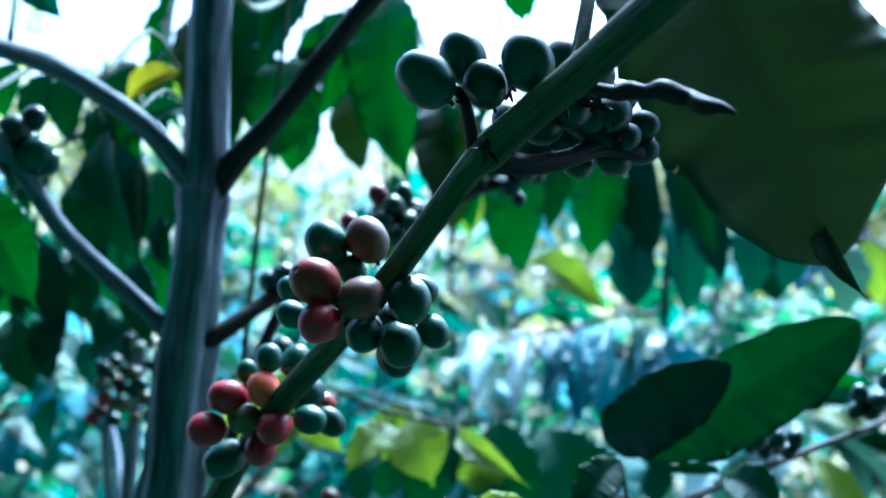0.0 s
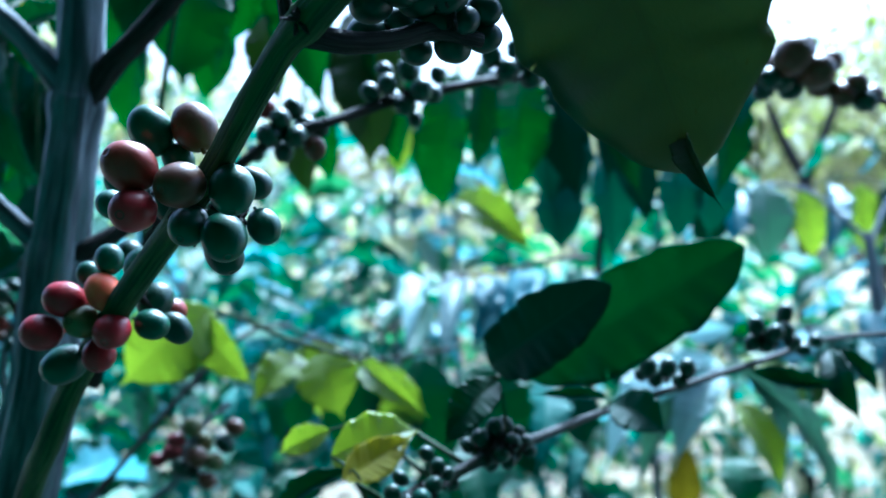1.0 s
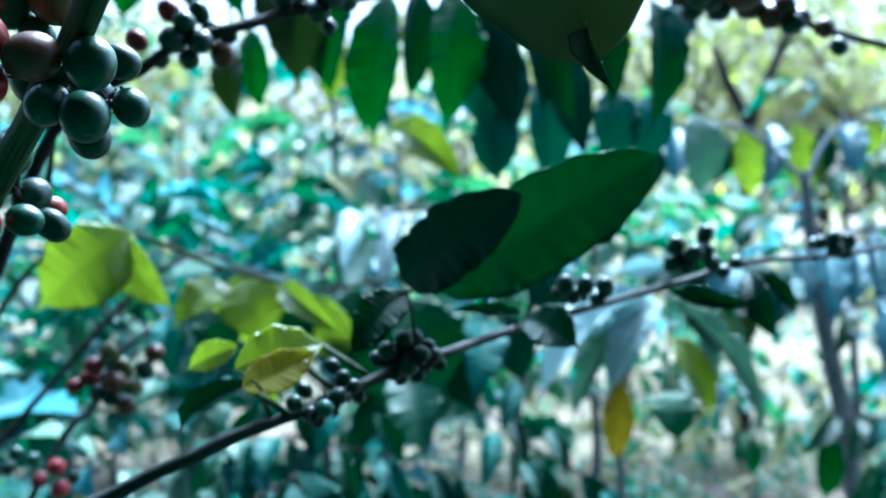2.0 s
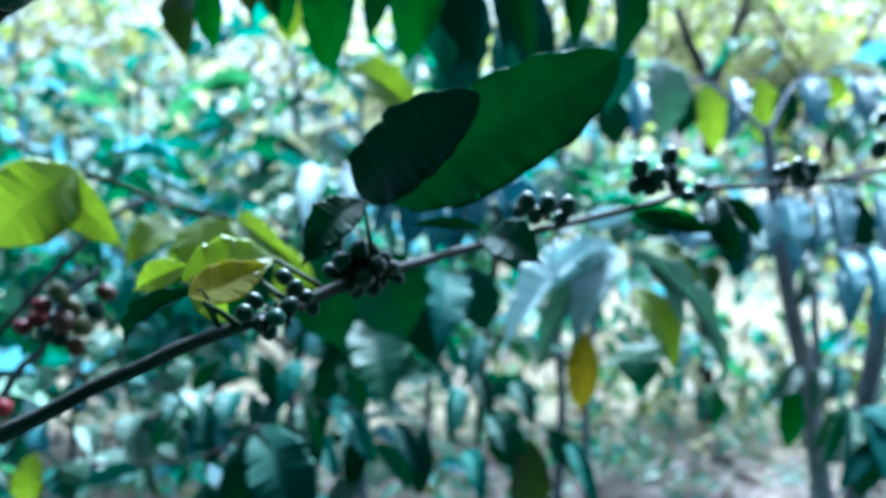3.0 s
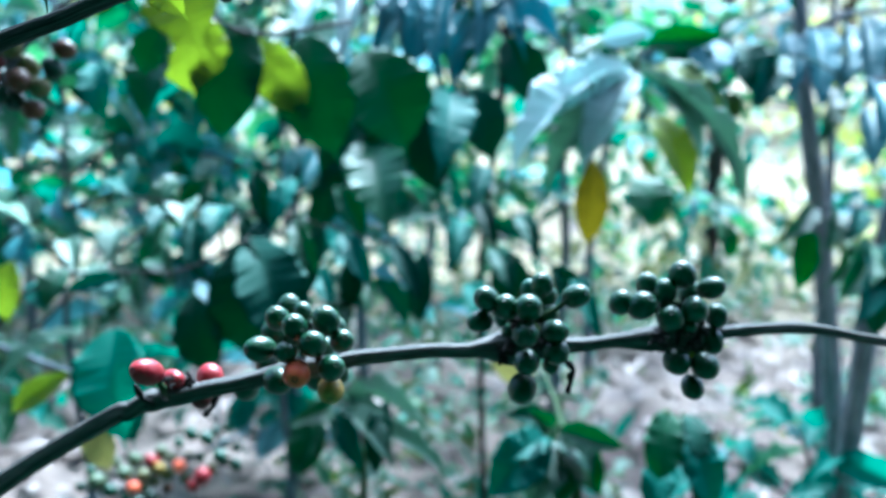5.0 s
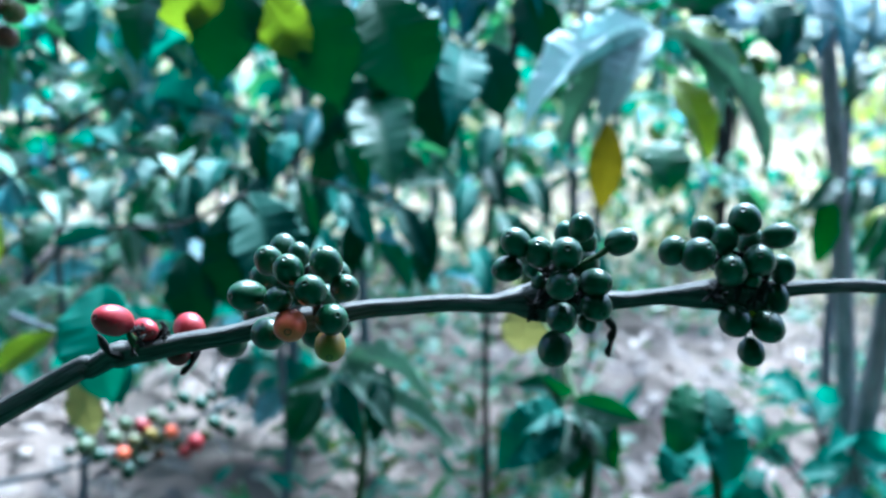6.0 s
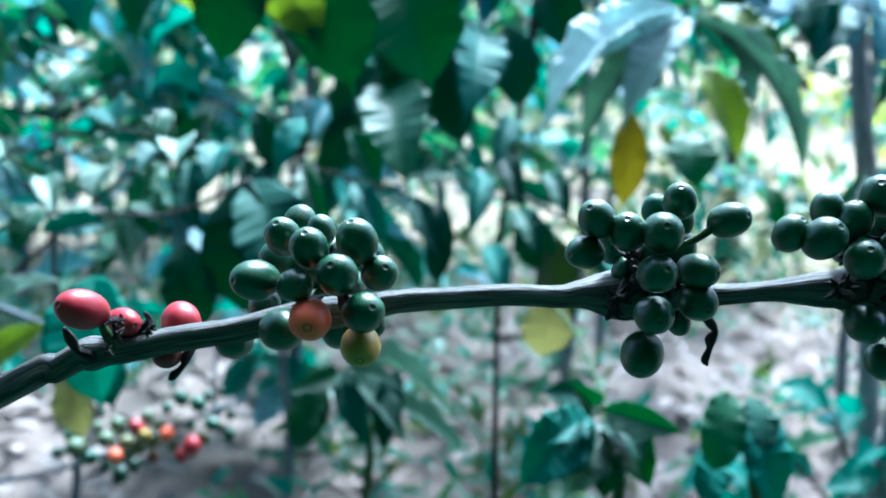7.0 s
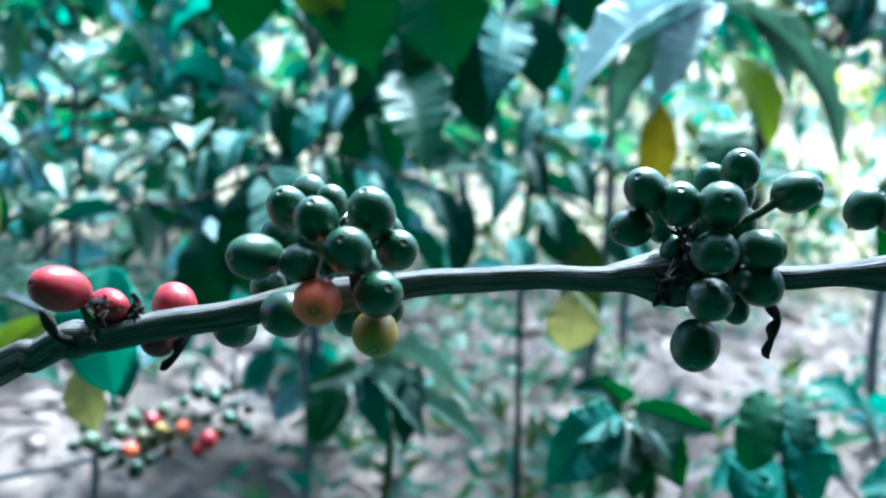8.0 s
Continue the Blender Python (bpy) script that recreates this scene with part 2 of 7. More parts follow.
def part(name, mesh, parent, label="", m=None):
    """Links a mesh as one object under its parent; m: the pose in the world."""
    ob = new(name, mesh)
    ob.parent = parent
    base = Matrix.Identity(4)
    chain = []
    p = parent
    while p is not None:
        chain.append(p.matrix_basis)
        p = p.parent
    for one in reversed(chain):
        base = base @ one
    ob.matrix_basis = base.inverted() @ (m if m is not None else Matrix.Identity(4))
    if label:
        tagged(ob, label)
    return ob


def glide(points, steps):
    """A smooth line of (x, y, z, r) through control points."""
    rows = [np.array(p, float) for p in points]
    rows = [2 * rows[0] - rows[1]] + rows + [2 * rows[-1] - rows[-2]]
    line = []
    for a, b, c, d in zip(rows, rows[1:], rows[2:], rows[3:]):
        for k in range(steps):
            t = k / steps
            line.append(0.5 * (2 * b + (c - a) * t + (2 * a - 5 * b + 4 * c - d) * t * t + (3 * b - a - 3 * c + d) * t**3))
    line.append(rows[-2])
    return line


def tube(name, points, material, sides=12, steps=4, rough=0.06, seed=0, flute=0.0, square=False):
    """An uneven, tapering limb along control points, with closed ends; square: four-sided with rounded edges, as young coffee wood is."""
    line = glide(points, steps)
    rng = random.Random(seed)
    verts, faces, uvs = [], [], []
    way0 = Vector(line[1][:3]) - Vector(line[0][:3])
    across = way0.cross(Vector((0, 0.25, 1))).normalized() if square else way0.orthogonal().normalized()
    run = 0.0
    lengths = []
    for k, p in enumerate(line):
        a, b = Vector(line[max(0, k - 1)][:3]), Vector(line[min(len(line) - 1, k + 1)][:3])
        way = (b - a).normalized()
        across = (across - way * across.dot(way)).normalized()
        other = way.cross(across)
        if k:
            run += (Vector(p[:3]) - Vector(line[k - 1][:3])).length
        lengths.append(run)
        for s in range(sides):
            turn = 2 * math.pi * s / sides
            r = max(0.0004, p[3]) * (1 + rough * (noise.noise((math.cos(turn) * 1.7 + seed, math.sin(turn) * 1.7, run * 45)) + rng.uniform(-0.25, 0.25)) + flute * noise.noise((math.cos(turn) * 2.6, math.sin(turn) * 2.6, run * 4 + seed)))
            if square:
                r *= (abs(math.cos(turn)) ** 5 + abs(math.sin(turn)) ** 5) ** -0.2 * 0.94
            verts.append(Vector(p[:3]) + (across * math.cos(turn) + other * math.sin(turn)) * r)
    n = len(line)
    for k in range(n - 1):
        for s in range(sides):
            t = (s + 1) % sides
            faces.append((k * sides + s, k * sides + t, (k + 1) * sides + t, (k + 1) * sides + s))
            uvs += [(s / sides, lengths[k] * 12), ((s + 1) / sides, lengths[k] * 12), ((s + 1) / sides, lengths[k + 1] * 12), (s / sides, lengths[k + 1] * 12)]
    faces.append(tuple(range(sides))[::-1])
    faces.append(tuple((n - 1) * sides + s for s in range(sides)))
    uvs += [(0.5, 0)] * sides + [(0.5, run)] * sides
    mesh = bpy.data.meshes.new(name)
    mesh.from_pydata(verts, [], faces)
    mesh.uv_layers.new(name="UVMap").data.foreach_set("uv", np.array(uvs, float).ravel())
    mesh.polygons.foreach_set("use_smooth", [True] * len(faces))
    mesh.materials.append(material)
    return mesh


LINES = {}


def branch(name, parent, material, points, label="", sides=16, steps=5, flute=0.0, square=False):
    """A limb of a plant; keeps its line, so that fruit can be turned away from it."""
    mesh = tube(name, points, material, sides, steps, 0.10, len(LINES), flute, square)
    ob = part(name, mesh, parent, label)
    LINES[ob.name] = np.array(glide(points, 6))[:, :3]
    return ob


def blade(name, rows, cols, bend, fold, wave, material, seed=0, blunt=False):
    """A coffee leaf of length 1 along y and width 1 across: pointed, with a wavy margin; bend arches it, fold lifts its halves."""
    rng = random.Random(seed)
    phase = rng.uniform(0, 6.28)
    verts, faces, uvs = [], [], []
    for j in range(rows + 1):
        v = j / rows
        body = max(0.0, math.sin(math.pi * min(1.0, (v / 0.90)) ** 0.92)) ** 0.72 if v < 0.90 else 0.0
        tip = 0.10 * max(0.0, 1 - abs(v - 0.82) / 0.18) + 0.012
        half = 0.5 * max(body, tip if v > 0.6 else 0.012)
        if blunt:
            half = 0.5 * max(0.012, (1 - abs(2 * v - 1) ** 2.3)) ** 0.62
        for i in range(cols + 1):
            u = 2 * i / cols - 1
            ripple = math.sin(v * 26 + phase + (1.3 if u > 0 else 0)) * wave
            if blunt:
                ripple = 1.5 * wave * (math.sin(v * 13 + phase + 2 * u) + 0.8 * math.sin(v * 31 + phase * 2 + u))
            scallop = wave * (1.3 * abs(math.sin(v * 15 + 1.5 * math.sin(v * 7 + phase) + phase + (0.9 if u > 0 else 0))) - 0.8 + 0.5 * math.sin(v * 37 + phase * 3))
            x = u * half * (1 + (0.5 * ripple + scallop) * u * u)
            z = bend * 4 * v * (1 - v) + fold * abs(u) * half + ripple * abs(u) ** 2 * 0.5 * half * 2
            z += 0.02 * math.sin(v * 11 * 2 * math.pi - abs(u) * 4.6) * abs(u) * half
            verts.append((x, v, z))
            uvs.append((0.5 + 0.5 * u, v))
    loops = []
    for j in range(rows):
        for i in range(cols):
            a = j * (cols + 1) + i
            quad = (a, a + 1, a + cols + 2, a + cols + 1)
            faces.append(quad)
            loops += [uvs[q] for q in quad]
    mesh = bpy.data.meshes.new(name)
    mesh.from_pydata(verts, [], faces)
    mesh.uv_layers.new(name="UVMap").data.foreach_set("uv", np.array(loops, float).ravel())
    mesh.polygons.foreach_set("use_smooth", [True] * len(faces))
    mesh.materials.append(material)
    return mesh


def leaf_pose(base, tip, width, roll, face):
    """The pose that lays a unit blade from base to tip with its upper side towards face, rolled about its length by degrees."""
    base, tip = Vector(base), Vector(tip)
    y = (tip - base)
    length = y.length
    y.normalize()
    z = (Vector(face) - y * Vector(face).dot(y))
    z = z.normalized() if z.length > 0.05 else y.orthogonal().normalized()
    z = Matrix.Rotation(radians(roll), 3, y) @ z
    x = y.cross(z)
    m = Matrix((x * width, y * length, z * length)).transposed().to_4x4()
    m.translation = base
    return m


leaf_count = [0]


def leaf(parent, base, tip, width, kind, roll=0, bend=0.15, fold=0.2, blunt=False, stalk=True):
    """One large leaf with its own curve."""
    leaf_count[0] += 1
    mesh = blade("leaf", 44, 14, bend, fold, 0.032 if blunt else 0.03 if kind in ("yellow", "gold") else 0.040, LEAF[kind], leaf_count[0], blunt)
    ob = part("leaf", mesh, parent, LEAF_WORDS[kind], leaf_pose(base, tip, width, roll, (0.05, -0.5, 0.87) if kind in ("pale", "mint") else (0.05, -1, 0.35)))
    thick = ob.modifiers.new("thickness", "SOLIDIFY")
    thick.thickness = 0.004
    if stalk:
        petiole(parent, base)
    return ob


def petiole(parent, base):
    """The thin stalk or side twig that joins a leaf's base to its branch."""
    if parent.name not in LINES:
        return
    line = LINES[parent.name]
    gaps = np.linalg.norm(line - np.array(base), axis=1) + 0.5 * np.maximum(0.0, base[2] - line[:, 2])
    root, end = Vector(line[int(np.argmin(gaps))]), Vector(base)
    gap = (end - root).length
    if gap < 0.006:
        return
    mid = root.lerp(end, 0.55) + Vector((0, 0, 0.14 * gap))
    r = 0.0007 + min(0.0012, 0.006 * gap)
    part("leaf_stalk", tube("leaf_stalk", [(*root, r * 1.3), (*mid, r), (*end, r * 0.8)], STEM_GREEN, 6, 3), parent)


def fruit_mesh(name, material, seed, segments=28, rings=20):
    """A coffee cherry of radius 1: egg-shaped, a sunken scar with a rim at its tip, a short stalk at its base."""
    verts, faces = [], []
    profile = [(0.0, -1.26), (0.10, -1.26), (0.12, -1.05)]
    for k in range(1, rings):
        a = math.pi * k / rings
        r, z = math.sin(a) ** 0.94, -math.cos(a) * 1.08
        if r > 0.13 or z > 0:
            if not (z > 0 and r < 0.24):
                profile.append((r, z))
    profile += [(0.25, 1.045), (0.20, 1.066), (0.165, 1.07), (0.13, 1.05), (0.06, 1.035), (0.0, 1.04)]
    for r, z in profile[1:-1]:
        for s in range(segments):
            t = 2 * math.pi * s / segments
            dent = 1 + 0.06 * noise.noise((math.cos(t) * r * 1.1 + 9 * seed, math.sin(t) * r * 1.1, z * 1.1)) + 0.012 * noise.noise((math.cos(t) * r * 5, math.sin(t) * r * 5 + 7 * seed, z * 5))
            verts.append((r * math.cos(t) * dent, r * math.sin(t) * 0.95 * dent, z))
    n = len(profile) - 2
    for k in range(n - 1):
        for s in range(segments):
            t = (s + 1) % segments
            faces.append((k * segments + s, k * segments + t, (k + 1) * segments + t, (k + 1) * segments + s))
    verts += [(0, 0, profile[0][1]), (0, 0, profile[-1][1])]
    for s in range(segments):
        t = (s + 1) % segments
        faces.append((len(verts) - 2, t, s))
        faces.append((len(verts) - 1, (n - 1) * segments + s, (n - 1) * segments + t))
    mesh = bpy.data.meshes.new(name)
    mesh.from_pydata(verts, [], faces)
    mesh.polygons.foreach_set("use_smooth", [True] * len(faces))
    mesh.materials.append(material)
    return mesh


FRUIT = {kind: [fruit_mesh("cherry_" + kind, material, seed) for seed in range(4)] for kind, material in CHERRY.items()}
chance = random.Random(7)


def cherry(parent, at, radius, kind, way=None, stretch=1.06):
    """One fruit, its tip turned away from its branch, or along way; stretch: its length against its width."""
    line = LINES[parent.name]
    near = line[np.argmin(((line - np.array(at)) ** 2).sum(1))]
    away = Vector(at) - Vector(near)
    away = (away.normalized() if away.length > 1e-4 else Vector((0, -1, 0))) + Vector((chance.uniform(-0.35, 0.35), chance.uniform(-0.5, 0.1), chance.uniform(-0.35, 0.35)))
    if way:
        away = Vector(way)
    turn = away.to_track_quat("Z", "Y").to_matrix().to_4x4()
    size = radius * chance.uniform(0.97, 1.03)
    m = Matrix.Translation(at) @ turn @ Matrix.Diagonal((size, size, size * stretch * chance.uniform(0.96, 1.05), 1))
    return part("cherry", FRUIT[kind][int(abs(at[0] + at[2]) * 1000) % 4], parent, CHERRY_WORDS[kind], m)


HUSK = bark_material("dry_husk", (0.008, 0.007, 0.007), (0.045, 0.035, 0.030), 3.0)
husk_rng = random.Random(11)


def husk(parent, at, size):
    """Shrivelled flower remains at a fruiting node: a tuft of short, crooked, blunt bits."""
    verts, faces, uvs = [], [], []
    for k in range(14):
        way = Vector((husk_rng.gauss(0, 1), husk_rng.gauss(-0.3, 1), husk_rng.gauss(0, 1))).normalized()
        across = way.orthogonal().normalized()
        other = way.cross(across)
        length, r = size * husk_rng.uniform(0.55, 1.1), size * husk_rng.uniform(0.12, 0.26)
        kink = Vector((husk_rng.uniform(-1, 1), husk_rng.uniform(-1, 1), husk_rng.uniform(-1, 1))) * size * 0.25
        first = len(verts)
        for j, (s, w) in enumerate(((0.0, 0.8), (0.35, 1.0), (0.7, 0.8), (1.0, 0.35))):
            mid = Vector(at) + way * length * s + kink * s * s
            for i in range(6):
                a = i * math.pi / 3
                verts.append(mid + (across * math.cos(a) + other * math.sin(a)) * r * w * husk_rng.uniform(0.75, 1.25))
        for j in range(3):
            for i in range(6):
                n = (i + 1) % 6
                faces.append((first + j * 6 + i, first + j * 6 + n, first + j * 6 + 6 + n, first + j * 6 + 6 + i))
                uvs += [(i / 6, j / 3), ((i + 1) / 6, j / 3), ((i + 1) / 6, (j + 1) / 3), (i / 6, (j + 1) / 3)]
        faces.append(tuple(first + 18 + i for i in range(6)))
        uvs += [(0.5, 1.0)] * 6
    mesh = bpy.data.meshes.new("dry_husk")
    mesh.from_pydata(verts, [], faces)
    mesh.uv_layers.new(name="UVMap").data.foreach_set("uv", np.array(uvs, float).ravel())
    mesh.materials.append(HUSK)
    return part("dry_husk", mesh, parent, "shrivelled dark flower remains")

# ---- ground ----
def ground_sheet():
    """One sheet of soil, fine near the shrubs, reaching the horizon."""
    m, nodes, links = shader("soil")
    place = nodes.new("ShaderNodeTexCoord")
    large = node(nodes, "ShaderNodeTexNoise", Scale=0.9, Detail=5.0)
    small = node(nodes, "ShaderNodeTexNoise", Scale=38.0, Detail=6.0, Roughness=0.7)
    for n in (large, small):
        links.new(place.outputs["Object"], n.inputs["Vector"])
    ramp = nodes.new("ShaderNodeValToRGB")
    ramp.color_ramp.elements[0].position, ramp.color_ramp.elements[1].position = 0.38, 0.62
    ramp.color_ramp.elements[0].color, ramp.color_ramp.elements[1].color = (0.158, 0.120, 0.100, 1), (0.255, 0.195, 0.160, 1)
    links.new(large.outputs[0], ramp.inputs[0])
    base = blend(nodes, links, maths(nodes, links, "MULTIPLY", small.outputs[0], 0.6), ramp.outputs[0], (0.065, 0.056, 0.058))
    # darker patches scattered by noise
    patch = node(nodes, "ShaderNodeTexNoise", Scale=3.1, Detail=3.0)
    links.new(place.outputs["Object"], patch.inputs["Vector"])
    dark_mask = nodes.new("ShaderNodeMapRange")
    dark_mask.inputs["From Min"].default_value, dark_mask.inputs["From Max"].default_value = 0.52, 0.66
    links.new(patch.outputs[0], dark_mask.inputs["Value"])
    base = blend(nodes, links, maths(nodes, links, "MULTIPLY", dark_mask.outputs[0], 0.7), base, (0.060, 0.050, 0.054))
    # dry straw-coloured grass beyond the first rows
    split = nodes.new("ShaderNodeSeparateXYZ")
    links.new(place.outputs["Object"], split.inputs[0])
    edge = nodes.new("ShaderNodeMapRange")
    edge.inputs["From Min"].default_value, edge.inputs["From Max"].default_value = 4.9, 6.4
    links.new(maths(nodes, links, "MULTIPLY_ADD", large.outputs[0], 1.6, split.outputs[1]), edge.inputs["Value"])
    base = blend(nodes, links, maths(nodes, links, "MULTIPLY", edge.outputs[0], 0.85), base, (0.27, 0.228, 0.135))
    skin = node(nodes, "ShaderNodeBsdfPrincipled", Roughness=0.95)
    links.new(base, skin.inputs["Base Color"])
    rise = node(nodes, "ShaderNodeBump", Strength=0.8, Distance=0.02)
    links.new(small.outputs[0], rise.inputs["Height"])
    links.new(rise.outputs[0], skin.inputs["Normal"])
    out = nodes.new("ShaderNodeOutputMaterial")
    links.new(skin.outputs[0], out.inputs["Surface"])
    n = 130
    steps = [math.copysign(abs(k / (n / 2)) ** 3.2 * 420 + abs(k / (n / 2)) * 5, k) for k in range(-n // 2, n // 2 + 1)]
    verts, faces = [], []
    for b in steps:
        for a in steps:
            x, y = a, b + 3
            far = min(1.0, 8 / (1 + abs(x) + abs(y)))
            verts.append((x, y, (noise.noise((x * 1.6, y * 1.6, 0)) * 0.05 + noise.noise((x * 6, y * 6, 3)) * 0.02) * far))
    side = n + 1
    for j in range(n):
        for i in range(n):
            a = j * side + i
            faces.append((a, a + 1, a + side + 1, a + side))
    mesh = bpy.data.meshes.new("ground")
    mesh.from_pydata(verts, [], faces)
    mesh.polygons.foreach_set("use_smooth", [True] * len(faces))
    mesh.materials.append(m)
    return tagged(new("ground", mesh), "bare grey-brown soil scattered with dry leaves", "ground", kind="structure")


ground_sheet()

# ---- the coffee shrub by the camera: stem and its side shoots ----
shrub = thing("coffee_plant", (-0.300, 0.560, 0.0), "tall grey-barked coffee shrub bearing clustered red and green cherries", "coffee plant")
stem = branch("stem", shrub, BARK, [(-0.222, 0.580, 1.817, 0.0105), (-0.220, 0.565, 1.707, 0.0115), (-0.222, 0.555, 1.630, 0.0125), (-0.224, 0.550, 1.545, 0.0130), (-0.226, 0.550, 1.525, 0.0155), (-0.227, 0.548, 1.506, 0.0140), (-0.229, 0.545, 1.479, 0.0145), (-0.233, 0.545, 1.448, 0.0162), (-0.235, 0.545, 1.431, 0.0182), (-0.239, 0.545, 1.398, 0.0175), (-0.245, 0.545, 1.344, 0.0185), (-0.285, 0.550, 1.150, 0.0200), (-0.300, 0.560, 0.700, 0.0230), (-0.300, 0.560, -0.020, 0.0270)], "grey fissured coffee stem", 28, 6, 0.30)
shoot1 = branch("branch", shrub, BARK, [(-0.228, 0.550, 1.526, 0.0075), (-0.238, 0.545, 1.541, 0.0072), (-0.256, 0.530, 1.567, 0.0066), (-0.281, 0.510, 1.587, 0.0062), (-0.301, 0.490, 1.598, 0.0058), (-0.332, 0.460, 1.605, 0.0050)], "grey woody side shoot")
shoot2 = branch("branch", shrub, BARK, [(-0.232, 0.545, 1.425, 0.0070), (-0.248, 0.540, 1.447, 0.0062), (-0.271, 0.525, 1.474, 0.0058), (-0.294, 0.510, 1.502, 0.0056), (-0.312, 0.500, 1.533, 0.0055), (-0.335, 0.480, 1.570, 0.0050)], "grey woody side shoot")
shoot3 = branch("branch", shrub, BARK_DARK, [(-0.221, 0.550, 1.523, 0.0085), (-0.207, 0.548, 1.542, 0.0078), (-0.182, 0.545, 1.565, 0.0068), (-0.151, 0.540, 1.598, 0.0065), (-0.122, 0.535, 1.629, 0.0062), (-0.085, 0.520, 1.661, 0.0060)], "dark side shoot")
shoot4 = branch("branch", shrub, BARK_DARK, [(-0.229, 0.545, 1.433, 0.0068), (-0.216, 0.548, 1.440, 0.0060), (-0.200, 0.560, 1.453, 0.0050), (-0.182, 0.580, 1.469, 0.0046), (-0.154, 0.600, 1.494, 0.0040)], "dark side shoot")
cherry(shoot4, (-0.182, 0.575, 1.475), 0.0089, "dark")
cherry(shoot4, (-0.191, 0.575, 1.472), 0.0075, "dark")
twig = branch("branch", shrub, STEM_GREEN, [(-0.273, 0.750, 1.415, 0.0024), (-0.267, 0.750, 1.470, 0.0024), (-0.254, 0.750, 1.572, 0.0023), (-0.239, 0.750, 1.666, 0.0022), (-0.231, 0.750, 1.752, 0.0020)], "thin green twig")
cherry(shoot2, (-0.319, 0.500, 1.559), 0.0095, "dark")
cherry(shoot2, (-0.306, 0.500, 1.545), 0.0101, "green")
cherry(shoot2, (-0.320, 0.500, 1.541), 0.0089, "dark")
cherry(shoot2, (-0.301, 0.505, 1.541), 0.0072, "green")
cherry(shoot2, (-0.320, 0.510, 1.555), 0.0091, "dark")
cherry(shoot2, (-0.328, 0.495, 1.553), 0.0100, "green")
cherry(shoot2, (-0.310, 0.505, 1.567), 0.0072, "dark")
# ---- the fruiting branch that crosses in front of the stem ----
bough1 = branch("branch", shrub, STEM_GREEN, [(-0.285, 0.550, 1.170, 0.0062), (-0.211, 0.470, 1.309, 0.0062), (-0.177, 0.430, 1.351, 0.0058), (-0.154, 0.410, 1.383, 0.0054), (-0.126, 0.385, 1.412, 0.0052), (-0.106, 0.365, 1.429, 0.0052), (-0.090, 0.350, 1.442, 0.0050), (-0.078, 0.335, 1.451, 0.0050), (-0.065, 0.325, 1.463, 0.0047), (-0.048, 0.305, 1.479, 0.0046), (-0.033, 0.290, 1.494, 0.0046), (-0.026, 0.285, 1.499, 0.0058), (-0.019, 0.280, 1.504, 0.0054), (-0.002, 0.262, 1.513, 0.0053), (0.013, 0.245, 1.521, 0.0053), (0.031, 0.220, 1.530, 0.0050)], "green-brown fruiting branch")
cherry(bough1, (-0.088, 0.311, 1.462), 0.0081, "rust")
cherry(bough1, (-0.086, 0.309, 1.448), 0.0072, "red")
cherry(bough1, (-0.072, 0.312, 1.456), 0.0076, "brown")
cherry(bough1, (-0.089, 0.330, 1.476), 0.0077, "green")
cherry(bough1, (-0.074, 0.330, 1.477), 0.0077, "brown")
cherry(bough1, (-0.057, 0.318, 1.455), 0.0072, "green")
cherry(bough1, (-0.062, 0.325, 1.440), 0.0079, "green")
cherry(bough1, (-0.052, 0.337, 1.444), 0.0058, "green")
cherry(bough1, (-0.075, 0.328, 1.444), 0.0070, "green")
cherry(bough1, (-0.102, 0.330, 1.451), 0.0051, "teal")
cherry(bough1, (-0.081, 0.334, 1.467), 0.0054, "green")
cherry(bough1, (-0.066, 0.338, 1.435), 0.0068, "dark")
cherry(bough1, (-0.057, 0.340, 1.459), 0.0061, "dark")
cherry(bough1, (-0.107, 0.345, 1.460), 0.0049, "teal")
cherry(bough1, (-0.069, 0.345, 1.449), 0.0066, "dark")
cherry(bough1, (-0.088, 0.345, 1.453), 0.0070, "dark")
cherry(bough1, (-0.147, 0.385, 1.417), 0.0078, "red")
cherry(bough1, (-0.155, 0.382, 1.404), 0.0077, "red")
cherry(bough1, (-0.131, 0.385, 1.420), 0.0073, "orange")
cherry(bough1, (-0.125, 0.380, 1.405), 0.0070, "red")
cherry(bough1, (-0.134, 0.388, 1.395), 0.0067, "red")
cherry(bough1, (-0.140, 0.386, 1.408), 0.0067, "olive")
cherry(bough1, (-0.152, 0.395, 1.390), 0.0082, "green")
cherry(bough1, (-0.130, 0.388, 1.433), 0.0058, "green")
cherry(bough1, (-0.142, 0.395, 1.427), 0.0049, "green")
cherry(bough1, (-0.122, 0.400, 1.431), 0.0067, "green")
cherry(bough1, (-0.113, 0.390, 1.407), 0.0065, "green")
cherry(bough1, (-0.107, 0.400, 1.405), 0.0062, "dark")
cherry(bough1, (-0.119, 0.408, 1.416), 0.0073, "dark")
cherry(bough1, (-0.131, 0.410, 1.435), 0.0059, "dark")
cherry(bough1, (-0.115, 0.415, 1.411), 0.0059, "rust")
cherry(bough1, (-0.043, 0.272, 1.519), 0.0081, "green")
cherry(bough1, (-0.033, 0.283, 1.528), 0.0074, "green")
cherry(bough1, (-0.026, 0.278, 1.518), 0.0063, "dark")
cherry(bough1, (-0.013, 0.274, 1.523), 0.0075, "green")
cherry(bough1, (-0.003, 0.285, 1.526), 0.0063, "dark")
cherry(bough1, (0.005, 0.300, 1.524), 0.0071, "dark")
cherry(bough1, (-0.020, 0.295, 1.511), 0.0056, "dark")
cherry(bough1, (-0.010, 0.305, 1.510), 0.0065, "dark")
